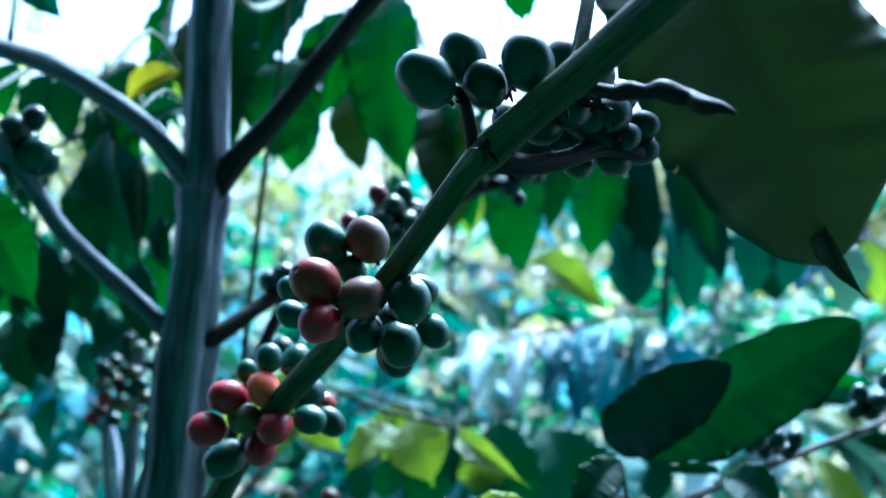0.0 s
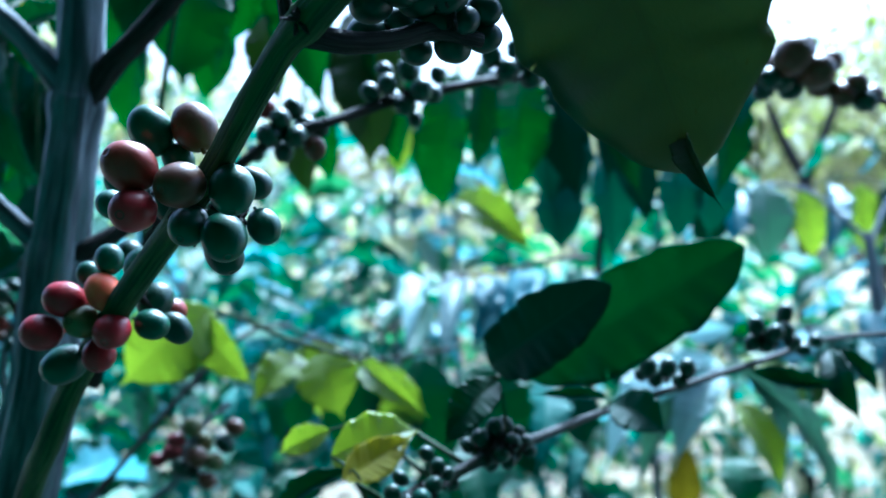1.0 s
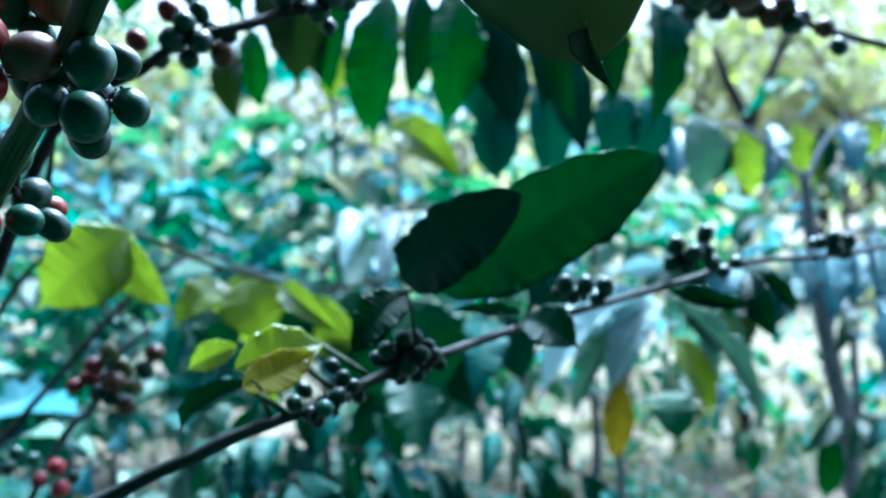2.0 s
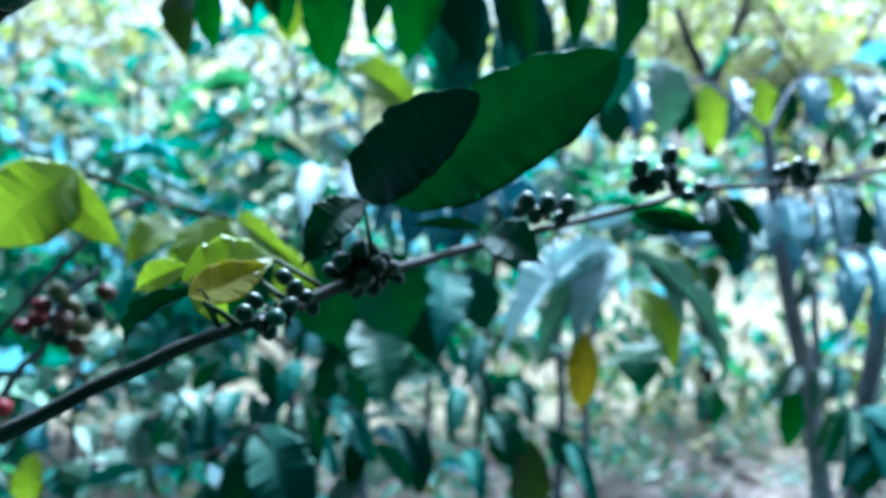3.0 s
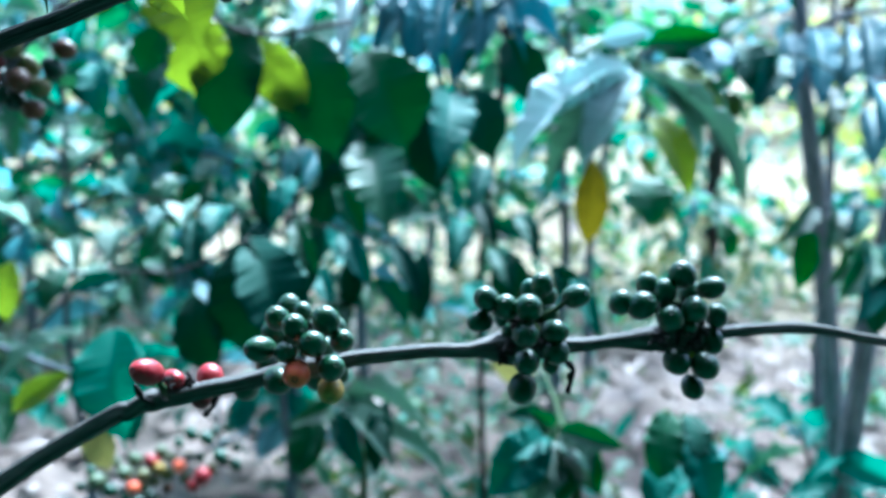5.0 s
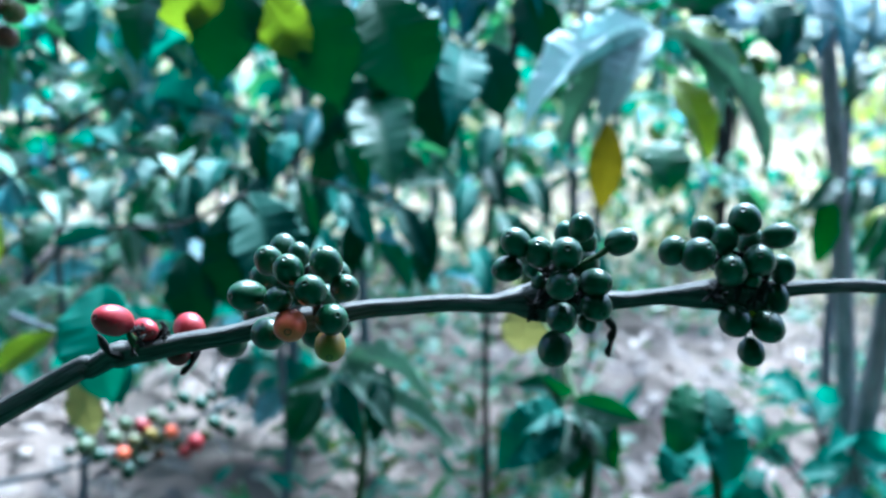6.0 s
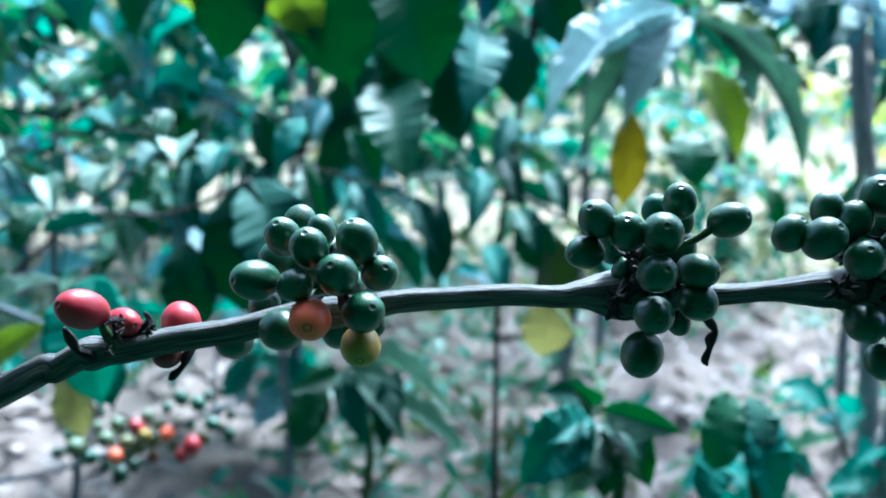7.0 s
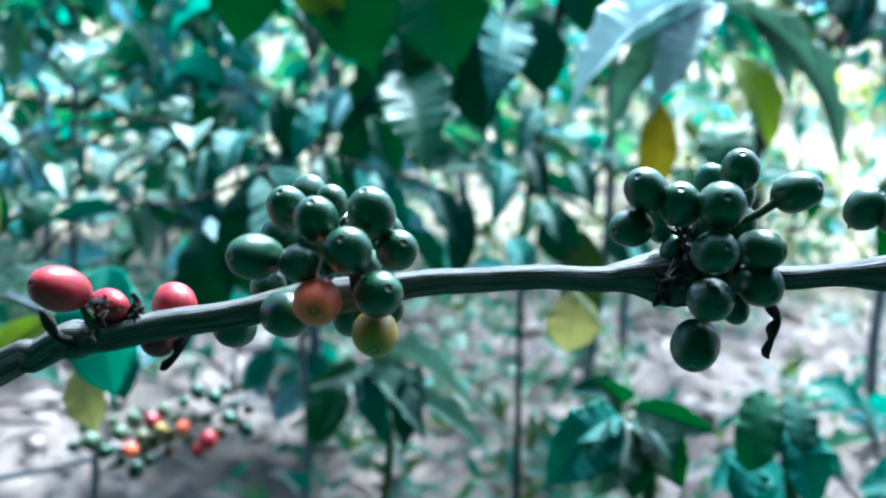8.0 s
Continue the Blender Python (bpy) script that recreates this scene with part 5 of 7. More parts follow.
leaf(pale1, (0.408, 1.820, 1.181), (0.473, 1.740, 1.032), 0.068, "lime", -12, 0.15, 0.20)
leaf(pale1, (0.398, 1.820, 1.306), (0.522, 1.740, 1.321), 0.050, "lit", 20, 0.15, 0.20)
leaf(pale1, (0.454, 1.860, 1.305), (0.514, 1.860, 1.198), 0.100, "deep", 10, 0.15, 0.20)
leaf(pale1, (0.533, 1.900, 1.314), (0.473, 1.800, 1.235), 0.095, "blue", 0, 0.15, 0.20)
leaf(pale1, (0.571, 1.880, 1.310), (0.604, 1.820, 1.202), 0.085, "deep", 0, 0.15, 0.20)
leaf(pale1, (0.658, 1.900, 1.293), (0.572, 1.800, 1.183), 0.060, "teal", 0, 0.15, 0.20)
leaf(pale1, (0.546, 1.900, 1.216), (0.582, 1.880, 1.164), 0.060, "olive", 0, 0.15, 0.20)
leaf(pale1, (0.415, 1.860, 1.068), (0.426, 1.800, 0.978), 0.085, "leaf", 0, 0.15, 0.20)
leaf(pale1, (0.310, 1.800, 1.105), (0.309, 1.800, 0.941), 0.060, "yellow", 5, 0.15, 0.20)
leaf(pale1, (0.551, 1.840, 0.996), (0.565, 1.800, 0.919), 0.040, "lit", -10, 0.15, 0.20)
pale2 = branch("branch", pale_shrub, BARK, [(0.799, 2.200, 1.319, 0.0080), (0.848, 2.150, 1.369, 0.0060), (0.925, 2.100, 1.381, 0.0050), (1.070, 2.100, 1.357, 0.0040)], "drooping branch")
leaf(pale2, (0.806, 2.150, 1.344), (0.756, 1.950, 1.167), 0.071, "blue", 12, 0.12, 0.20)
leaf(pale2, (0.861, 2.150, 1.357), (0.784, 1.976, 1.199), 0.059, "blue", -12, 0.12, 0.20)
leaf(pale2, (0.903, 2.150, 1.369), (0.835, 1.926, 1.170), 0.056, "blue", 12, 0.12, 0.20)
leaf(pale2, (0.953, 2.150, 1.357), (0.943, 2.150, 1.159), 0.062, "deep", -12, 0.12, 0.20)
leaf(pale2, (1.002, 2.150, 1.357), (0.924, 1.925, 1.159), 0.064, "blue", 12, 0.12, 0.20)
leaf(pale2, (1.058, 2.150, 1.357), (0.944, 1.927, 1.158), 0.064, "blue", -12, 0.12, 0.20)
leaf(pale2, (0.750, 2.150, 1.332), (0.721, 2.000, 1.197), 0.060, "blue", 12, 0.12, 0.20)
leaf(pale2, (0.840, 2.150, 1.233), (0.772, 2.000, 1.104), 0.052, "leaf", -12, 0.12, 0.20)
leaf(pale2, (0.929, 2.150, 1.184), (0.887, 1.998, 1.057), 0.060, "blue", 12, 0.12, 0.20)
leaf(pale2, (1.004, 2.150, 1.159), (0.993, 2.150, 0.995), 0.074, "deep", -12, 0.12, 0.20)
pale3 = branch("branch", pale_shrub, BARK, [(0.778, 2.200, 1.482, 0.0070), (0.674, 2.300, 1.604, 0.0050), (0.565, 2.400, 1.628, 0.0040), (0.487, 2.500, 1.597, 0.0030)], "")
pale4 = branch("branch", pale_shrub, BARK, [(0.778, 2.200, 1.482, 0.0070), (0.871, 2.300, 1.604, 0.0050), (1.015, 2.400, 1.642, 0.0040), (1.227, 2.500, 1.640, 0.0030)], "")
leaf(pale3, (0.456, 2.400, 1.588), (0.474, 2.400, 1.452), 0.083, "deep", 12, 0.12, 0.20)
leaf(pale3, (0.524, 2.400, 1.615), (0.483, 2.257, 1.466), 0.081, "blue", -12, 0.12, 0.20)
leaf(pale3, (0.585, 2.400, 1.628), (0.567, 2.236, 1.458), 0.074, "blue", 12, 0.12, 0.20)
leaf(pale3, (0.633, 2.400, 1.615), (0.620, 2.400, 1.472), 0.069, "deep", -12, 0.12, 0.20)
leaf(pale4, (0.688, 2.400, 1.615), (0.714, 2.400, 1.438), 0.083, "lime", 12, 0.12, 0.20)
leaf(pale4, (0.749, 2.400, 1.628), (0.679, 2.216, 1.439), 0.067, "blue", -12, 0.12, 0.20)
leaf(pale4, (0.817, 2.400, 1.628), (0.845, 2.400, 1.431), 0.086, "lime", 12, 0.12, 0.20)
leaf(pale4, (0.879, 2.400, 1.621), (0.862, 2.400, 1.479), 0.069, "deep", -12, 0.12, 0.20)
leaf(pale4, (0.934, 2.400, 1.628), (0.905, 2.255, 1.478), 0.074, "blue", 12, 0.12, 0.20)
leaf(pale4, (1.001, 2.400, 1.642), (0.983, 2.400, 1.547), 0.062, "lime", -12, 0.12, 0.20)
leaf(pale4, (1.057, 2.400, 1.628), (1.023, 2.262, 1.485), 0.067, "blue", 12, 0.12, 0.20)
# ---- slim shrub with a dark stem in the middle ----
slim_shrub = thing("coffee_plant", (0.17, 2.0, 0.0), "slim coffee shrub with a dark stem and long hanging leaves", "coffee plant")
slim_stem = branch("stem", slim_shrub, BARK_DARK, [(0.170, 2.000, -0.020, 0.0080), (0.128, 2.000, 0.772, 0.0054), (0.136, 2.000, 0.963, 0.0058), (0.150, 2.000, 1.127, 0.0064), (0.163, 2.000, 1.266, 0.0088), (0.174, 2.000, 1.471, 0.0080), (0.195, 2.000, 1.694, 0.0056)], "dark upright stem")
slim1 = branch("branch", slim_shrub, BARK_DARK, [(0.154, 2.000, 1.162, 0.0060), (0.082, 1.850, 1.210, 0.0050), (0.000, 1.750, 1.188, 0.0040), (-0.066, 1.700, 1.144, 0.0035)], "")
leaf(slim1, (-0.070, 1.750, 1.132), (-0.025, 1.562, 0.994), 0.106, "leaf", 5, 0.15, 0.15)
leaf(slim1, (-0.020, 1.750, 1.228), (-0.071, 1.750, 1.097), 0.100, "deep", -10, 0.15, 0.15)
leaf(slim1, (0.010, 1.750, 1.208), (0.050, 1.750, 1.035), 0.090, "deep", 20, 0.15, 0.15)
leaf(slim1, (0.060, 1.750, 1.218), (0.043, 1.586, 1.086), 0.081, "teal", -10, 0.15, 0.15)
leaf(slim1, (-0.080, 1.750, 1.158), (-0.162, 1.750, 1.056), 0.070, "deep", 10, 0.15, 0.15)
leaf(slim1, (0.101, 1.750, 1.228), (0.131, 1.750, 1.097), 0.080, "deep", 0, 0.15, 0.15)
leaf(slim1, (-0.101, 1.750, 1.117), (-0.178, 1.750, 0.953), 0.060, "deep", 0, 0.15, 0.15)
slim2 = branch("branch", slim_shrub, BARK_DARK, [(0.136, 2.000, 0.939, 0.0050), (0.196, 1.950, 0.916, 0.0040), (0.260, 1.900, 0.894, 0.0030)], "")
leaf(slim2, (0.221, 1.900, 0.877), (0.222, 1.900, 0.683), 0.082, "olive", 0, 0.15, 0.20)
leaf(slim2, (0.171, 1.900, 0.916), (0.194, 1.900, 0.803), 0.076, "deep", 10, 0.15, 0.20)
leaf(slim2, (0.304, 1.900, 0.866), (0.343, 1.721, 0.765), 0.037, "teal", 10, 0.15, 0.20)
leaf(slim2, (0.260, 1.900, 0.894), (0.316, 1.900, 0.803), 0.054, "deep", 0, 0.15, 0.20)
slim3 = branch("branch", slim_shrub, BARK_DARK, [(0.165, 2.000, 1.312, 0.0060), (0.082, 1.950, 1.380, 0.0050), (0.017, 1.900, 1.368, 0.0040)], "")
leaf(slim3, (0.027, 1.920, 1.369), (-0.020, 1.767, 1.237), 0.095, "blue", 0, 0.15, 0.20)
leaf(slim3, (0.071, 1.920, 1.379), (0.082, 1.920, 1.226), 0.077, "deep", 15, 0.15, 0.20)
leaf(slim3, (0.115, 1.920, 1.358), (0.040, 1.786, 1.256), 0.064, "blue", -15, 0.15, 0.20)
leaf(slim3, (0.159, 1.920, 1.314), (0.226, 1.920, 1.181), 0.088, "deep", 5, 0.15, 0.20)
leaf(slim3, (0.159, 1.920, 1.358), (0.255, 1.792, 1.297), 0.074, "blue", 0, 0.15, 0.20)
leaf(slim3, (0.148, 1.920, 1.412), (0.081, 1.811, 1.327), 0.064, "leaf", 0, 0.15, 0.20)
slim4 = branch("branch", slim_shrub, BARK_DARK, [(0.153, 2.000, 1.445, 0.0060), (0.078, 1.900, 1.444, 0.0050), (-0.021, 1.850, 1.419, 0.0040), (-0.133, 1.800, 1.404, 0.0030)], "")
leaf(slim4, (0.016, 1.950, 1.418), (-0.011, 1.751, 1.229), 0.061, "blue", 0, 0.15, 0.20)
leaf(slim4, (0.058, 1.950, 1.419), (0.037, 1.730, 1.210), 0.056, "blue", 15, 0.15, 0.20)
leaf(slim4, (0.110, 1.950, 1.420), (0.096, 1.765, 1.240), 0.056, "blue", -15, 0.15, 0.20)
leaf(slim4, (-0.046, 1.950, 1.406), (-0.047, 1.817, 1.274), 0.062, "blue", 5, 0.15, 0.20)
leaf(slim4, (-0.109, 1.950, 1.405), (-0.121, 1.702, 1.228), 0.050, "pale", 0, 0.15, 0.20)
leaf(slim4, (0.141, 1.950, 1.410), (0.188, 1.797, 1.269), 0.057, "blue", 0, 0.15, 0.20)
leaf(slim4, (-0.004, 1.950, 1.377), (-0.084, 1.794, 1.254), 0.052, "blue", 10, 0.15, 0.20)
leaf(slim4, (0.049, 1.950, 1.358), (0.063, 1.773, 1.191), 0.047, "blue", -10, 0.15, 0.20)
leaf(slim4, (-0.193, 1.950, 1.404), (-0.194, 1.758, 1.262), 0.051, "pale", 0, 0.15, 0.20)
# ---- seedlings and low growth between the rows ----
seedling = thing("coffee_seedling", (0.20, 1.10, 0.0), "knee-high coffee seedling with broad blue-green leaves on soil", "seedling", "seedlings")
seed_stem = branch("stem", seedling, STEM_GREEN, [(0.200, 1.100, -0.020, 0.0080), (0.200, 1.110, 0.350, 0.0070), (0.210, 1.100, 0.812, 0.0060), (0.198, 1.100, 0.883, 0.0040)], "")
leaf(seed_stem, (0.173, 1.100, 0.882), (0.107, 1.050, 0.824), 0.058, "teal", 10, 0.14, 0.20)
leaf(seed_stem, (0.183, 1.100, 0.873), (0.151, 1.050, 0.815), 0.052, "mint", -10, 0.14, 0.20)
leaf(seed_stem, (0.169, 1.100, 0.896), (0.119, 1.050, 0.920), 0.026, "deep", 20, 0.14, 0.20)
leaf(seed_stem, (0.189, 1.100, 0.886), (0.258, 1.050, 0.888), 0.030, "leaf", 0, 0.14, 0.20)
leaf(seed_stem, (0.194, 1.100, 0.874), (0.231, 1.050, 0.829), 0.042, "lit", -10, 0.14, 0.20)
leaf(seed_stem, (0.191, 1.100, 0.879), (0.221, 1.050, 0.855), 0.036, "deep", -20, 0.14, 0.20)
leaf(seed_stem, (0.177, 1.100, 0.889), (0.143, 1.050, 0.935), 0.024, "leaf", 0, 0.14, 0.20)
leaf(seed_stem, (0.187, 1.100, 0.866), (0.187, 1.050, 0.815), 0.040, "leaf", 0, 0.14, 0.20)
leaf(seed_stem, (0.176, 1.100, 0.878), (0.130, 1.050, 0.868), 0.036, "teal", 25, 0.14, 0.20)
seedling2 = thing("coffee_seedling", (0.42, 1.15, 0.0), "knee-high coffee seedling with broad blue-green leaves on soil", "seedling", "seedlings")
seed_stem2 = branch("stem", seedling2, STEM_GREEN, [(0.420, 1.150, -0.020, 0.0080), (0.420, 1.150, 0.350, 0.0070), (0.354, 1.150, 0.797, 0.0060), (0.313, 1.150, 0.892, 0.0040)], "")
leaf(seed_stem2, (0.315, 1.150, 0.892), (0.300, 1.110, 0.828), 0.044, "leaf", 8, 0.10, 0.12, True)
leaf(seed_stem2, (0.336, 1.150, 0.871), (0.362, 1.110, 0.801), 0.050, "teal", -10, 0.10, 0.12, True)
leaf(seed_stem2, (0.339, 1.150, 0.888), (0.345, 1.110, 0.850), 0.036, "deep", -15, 0.10, 0.12, True)
leaf(seed_stem2, (0.313, 1.150, 0.829), (0.291, 1.110, 0.796), 0.040, "teal", 0, 0.10, 0.12, True)
seedling3 = thing("coffee_seedling", (-0.10, 1.50, 0.0), "grey-green coffee seedling with narrow drooping leaves on soil", "seedling", "seedlings")
seed_stem3 = branch("stem", seedling3, STEM_GREEN, [(-0.100, 1.500, -0.020, 0.0090), (-0.100, 1.500, 0.300, 0.0080), (-0.059, 1.500, 0.633, 0.0060), (-0.102, 1.500, 0.754, 0.0040)], "")
leaf(seed_stem3, (-0.132, 1.500, 0.743), (-0.156, 1.423, 0.659), 0.049, "leaf", 5, 0.15, 0.20)
leaf(seed_stem3, (-0.102, 1.500, 0.750), (-0.002, 1.411, 0.680), 0.041, "mint", -10, 0.15, 0.20)
leaf(seed_stem3, (-0.087, 1.500, 0.755), (0.069, 1.264, 0.783), 0.032, "mint", 0, 0.15, 0.20)
leaf(seed_stem3, (-0.102, 1.500, 0.754), (-0.053, 1.423, 0.671), 0.041, "teal", 0, 0.15, 0.20)
leaf(seed_stem3, (-0.110, 1.500, 0.749), (-0.170, 1.383, 0.764), 0.034, "leaf", 0, 0.15, 0.20)
leaf(seed_stem3, (-0.055, 1.500, 0.716), (0.084, 1.399, 0.677), 0.034, "mint", 0, 0.15, 0.20)
leaf(seed_stem3, (-0.024, 1.480, 0.771), (-0.038, 1.440, 0.660), 0.042, "deep", 10, 0.15, 0.20)
leaf(seed_stem3, (-0.100, 1.480, 0.761), (-0.007, 1.420, 0.760), 0.026, "mint", 0, 0.15, 0.20)
leaf(seed_stem3, (-0.130, 1.480, 0.755), (-0.150, 1.440, 0.655), 0.045, "leaf", -10, 0.15, 0.20)
low3 = branch("branch", low_shrub, BARK, [(-0.705, 1.440, 0.900, 0.0050), (-0.446, 1.350, 0.850, 0.0040), (-0.339, 1.250, 0.863, 0.0030)], "")
leaf(low3, (-0.330, 1.250, 0.858), (-0.310, 1.207, 0.806), 0.049, "teal", 0, 0.15, 0.20)
leaf(low3, (-0.371, 1.250, 0.836), (-0.359, 1.250, 0.751), 0.045, "far", 0, 0.15, 0.20)
leaf(low3, (-0.423, 1.300, 0.867), (-0.504, 1.300, 0.808), 0.035, "lime", 0, 0.15, 0.20)
seed_br = branch("branch", seedling, STEM_GREEN, [(0.200, 1.100, 0.866, 0.0030), (0.185, 1.250, 0.899, 0.0020), (0.157, 1.350, 0.917, 0.0020)], "")
leaf(seed_br, (0.157, 1.350, 0.920), (0.151, 1.350, 0.842), 0.062, "far", 0, 0.15, 0.20)
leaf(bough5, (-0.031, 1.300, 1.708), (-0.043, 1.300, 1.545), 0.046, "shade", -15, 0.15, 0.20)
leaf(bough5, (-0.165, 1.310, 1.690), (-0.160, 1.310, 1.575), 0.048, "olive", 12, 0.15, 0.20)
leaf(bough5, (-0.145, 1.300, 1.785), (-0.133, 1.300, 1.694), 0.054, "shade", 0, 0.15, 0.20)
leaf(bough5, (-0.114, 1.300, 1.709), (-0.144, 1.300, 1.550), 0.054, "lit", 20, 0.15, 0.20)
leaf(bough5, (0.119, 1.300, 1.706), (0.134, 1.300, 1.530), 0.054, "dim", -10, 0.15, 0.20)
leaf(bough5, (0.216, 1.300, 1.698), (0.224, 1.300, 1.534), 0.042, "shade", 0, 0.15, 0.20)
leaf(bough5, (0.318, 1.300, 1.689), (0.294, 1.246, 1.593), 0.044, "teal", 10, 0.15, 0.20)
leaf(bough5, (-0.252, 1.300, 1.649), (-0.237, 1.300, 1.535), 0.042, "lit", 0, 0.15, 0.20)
sap4 = branch("branch", sapling, BARK, [(-0.500, 1.000, 1.120, 0.0040), (-0.461, 0.880, 1.328, 0.0034), (-0.442, 0.875, 1.383, 0.0030), (-0.422, 0.875, 1.437, 0.0024)], "grey twig")
cherry(sap4, (-0.430, 0.880, 1.438), 0.0069, "olive")
cherry(sap4, (-0.417, 0.860, 1.423), 0.0075, "pale")
cherry(sap4, (-0.414, 0.875, 1.429), 0.0069, "olive")
cherry(sap4, (-0.413, 0.880, 1.406), 0.0069, "dark")
cherry(sap4, (-0.428, 0.875, 1.397), 0.0081, "olive")
cherry(sap4, (-0.454, 0.860, 1.389), 0.0086, "pale")
cherry(sap4, (-0.451, 0.860, 1.375), 0.0075, "rust")
cherry(sap4, (-0.444, 0.875, 1.387), 0.0069, "brown")
cherry(sap4, (-0.430, 0.875, 1.382), 0.0075, "dark")
cherry(sap4, (-0.416, 0.875, 1.374), 0.0077, "olive")
cherry(sap4, (-0.436, 0.865, 1.368), 0.0081, "olive")
cherry(sap4, (-0.464, 0.875, 1.363), 0.0070, "brown")
cherry(sap4, (-0.469, 0.870, 1.355), 0.0067, "dark_red")
cherry(sap4, (-0.450, 0.875, 1.354), 0.0072, "dark")
cherry(sap4, (-0.420, 0.860, 1.357), 0.0070, "olive")
cherry(sap4, (-0.412, 0.870, 1.358), 0.0065, "pale")
cherry(sap4, (-0.452, 0.880, 1.410), 0.0075, "dark")
cherry(sap4, (-0.431, 0.865, 1.420), 0.0075, "dark")
cherry(sap4, (-0.453, 0.860, 1.404), 0.0075, "dark")
cherry(sap4, (-0.440, 0.880, 1.401), 0.0075, "dark")
cherry(sap4, (-0.414, 0.860, 1.389), 0.0075, "dark")
cherry(sap4, (-0.454, 0.870, 1.397), 0.0075, "dark")
cherry(sap4, (-0.430, 0.865, 1.432), 0.0070, "dark")
leaf(sap4, (-0.427, 0.880, 1.440), (-0.482, 0.880, 1.405), 0.030, "deep", 10, 0.15, 0.20)
cherry(sap1, (-0.290, 0.800, 1.197), 0.0077, "red")
cherry(sap1, (-0.287, 0.800, 1.179), 0.0077, "red")
cherry(sap1, (-0.334, 0.820, 1.203), 0.0060, "green")
cherry(sap1, (-0.324, 0.830, 1.195), 0.0061, "teal")
cherry(sap1, (-0.341, 0.820, 1.189), 0.0065, "dark")
cherry(sap1, (-0.314, 0.820, 1.180), 0.0070, "dark_red")
cherry(sap1, (-0.289, 0.830, 1.180), 0.0057, "dark")
# ---- dried flower remains at the fruiting nodes ----
husk(bough1, (-0.087, 0.338, 1.458), 0.0074)
husk(bough1, (-0.075, 0.341, 1.444), 0.0071)
husk(bough1, (-0.062, 0.341, 1.446), 0.0065)
husk(bough1, (-0.067, 0.336, 1.462), 0.0058)
husk(bough1, (-0.144, 0.401, 1.411), 0.0076)
husk(bough1, (-0.132, 0.396, 1.417), 0.0075)
husk(bough1, (-0.123, 0.401, 1.419), 0.0069)
husk(bough1, (-0.020, 0.291, 1.521), 0.0061)
husk(bough1, (-0.010, 0.296, 1.518), 0.0062)
husk(bough1, (0.003, 0.301, 1.517), 0.0057)
husk(bough1, (0.013, 0.314, 1.510), 0.0060)
husk(bough1, (-0.077, 0.334, 1.450), 0.0064)
husk(bough1, (-0.064, 0.331, 1.450), 0.0054)
husk(bough1, (-0.094, 0.334, 1.454), 0.0048)
husk(bough1, (-0.124, 0.388, 1.417), 0.0063)
husk(bough1, (-0.026, 0.280, 1.499), 0.0045)
husk(bough1, (-0.033, 0.280, 1.514), 0.0029)
husk(bough1, (-0.003, 0.286, 1.512), 0.0041)
husk(bough1, (0.008, 0.296, 1.514), 0.0042)
husk(bough2, (-0.114, 0.591, 1.513), 0.0069)
husk(bough2, (-0.042, 0.631, 1.542), 0.0080)
husk(bough2, (-0.055, 0.626, 1.539), 0.0057)
husk(bough2, (0.023, 0.681, 1.567), 0.0081)
husk(bough3, (0.024, 0.541, 1.332), 0.0081)
husk(bough3, (0.016, 0.541, 1.330), 0.0076)
husk(bough3, (0.032, 0.546, 1.330), 0.0063)
husk(bough3, (-0.012, 0.506, 1.313), 0.0046)
husk(bough3, (-0.008, 0.511, 1.318), 0.0050)
husk(bough3, (-0.022, 0.501, 1.311), 0.0045)
husk(bough3, (0.141, 0.671, 1.357), 0.0051)
husk(bough3, (0.202, 0.726, 1.379), 0.0062)
husk(bough3, (0.222, 0.736, 1.378), 0.0063)
husk(bough3, (0.018, 0.546, 1.334), 0.0077)
husk(bough3, (0.026, 0.551, 1.328), 0.0064)
husk(bough3, (0.010, 0.546, 1.331), 0.0059)
husk(bough3, (-0.020, 0.508, 1.316), 0.0050)
husk(bough3, (-0.011, 0.516, 1.320), 0.0047)
husk(bough3, (0.127, 0.666, 1.357), 0.0051)
husk(bough3, (0.215, 0.736, 1.376), 0.0063)
husk(bough3, (0.358, 0.856, 1.384), 0.0052)
husk(bough4, (-0.060, 0.540, 1.136), 0.0033)
husk(bough4, (-0.058, 0.538, 1.133), 0.0029)
husk(bough4, (-0.050, 0.544, 1.134), 0.0027)
husk(bough4, (0.097, 0.571, 1.148), 0.0076)
husk(bough4, (0.105, 0.572, 1.144), 0.0071)
husk(bough4, (0.093, 0.570, 1.140), 0.0050)
husk(bough4, (0.098, 0.570, 1.157), 0.0055)
husk(bough4, (0.112, 0.571, 1.154), 0.0050)
husk(bough4, (-0.004, 0.553, 1.142), 0.0052)
husk(bough4, (0.008, 0.550, 1.154), 0.0046)
husk(bough4, (0.002, 0.553, 1.156), 0.0047)
husk(bough4, (0.099, 0.566, 1.153), 0.0077)
husk(bough4, (0.093, 0.566, 1.145), 0.0069)
husk(bough4, (0.111, 0.571, 1.149), 0.0066)
husk(bough4, (0.006, 0.550, 1.146), 0.0058)
husk(bough4, (0.016, 0.553, 1.140), 0.0035)
husk(bough4, (-0.062, 0.541, 1.127), 0.0027)
husk(bough4, (-0.059, 0.544, 1.135), 0.0025)
husk(bough4, (-0.051, 0.544, 1.132), 0.0020)
husk(bough4, (-0.037, 0.550, 1.129), 0.0021)
husk(bough4, (0.173, 0.580, 1.162), 0.0072)
husk(bough4, (0.181, 0.580, 1.164), 0.0072)
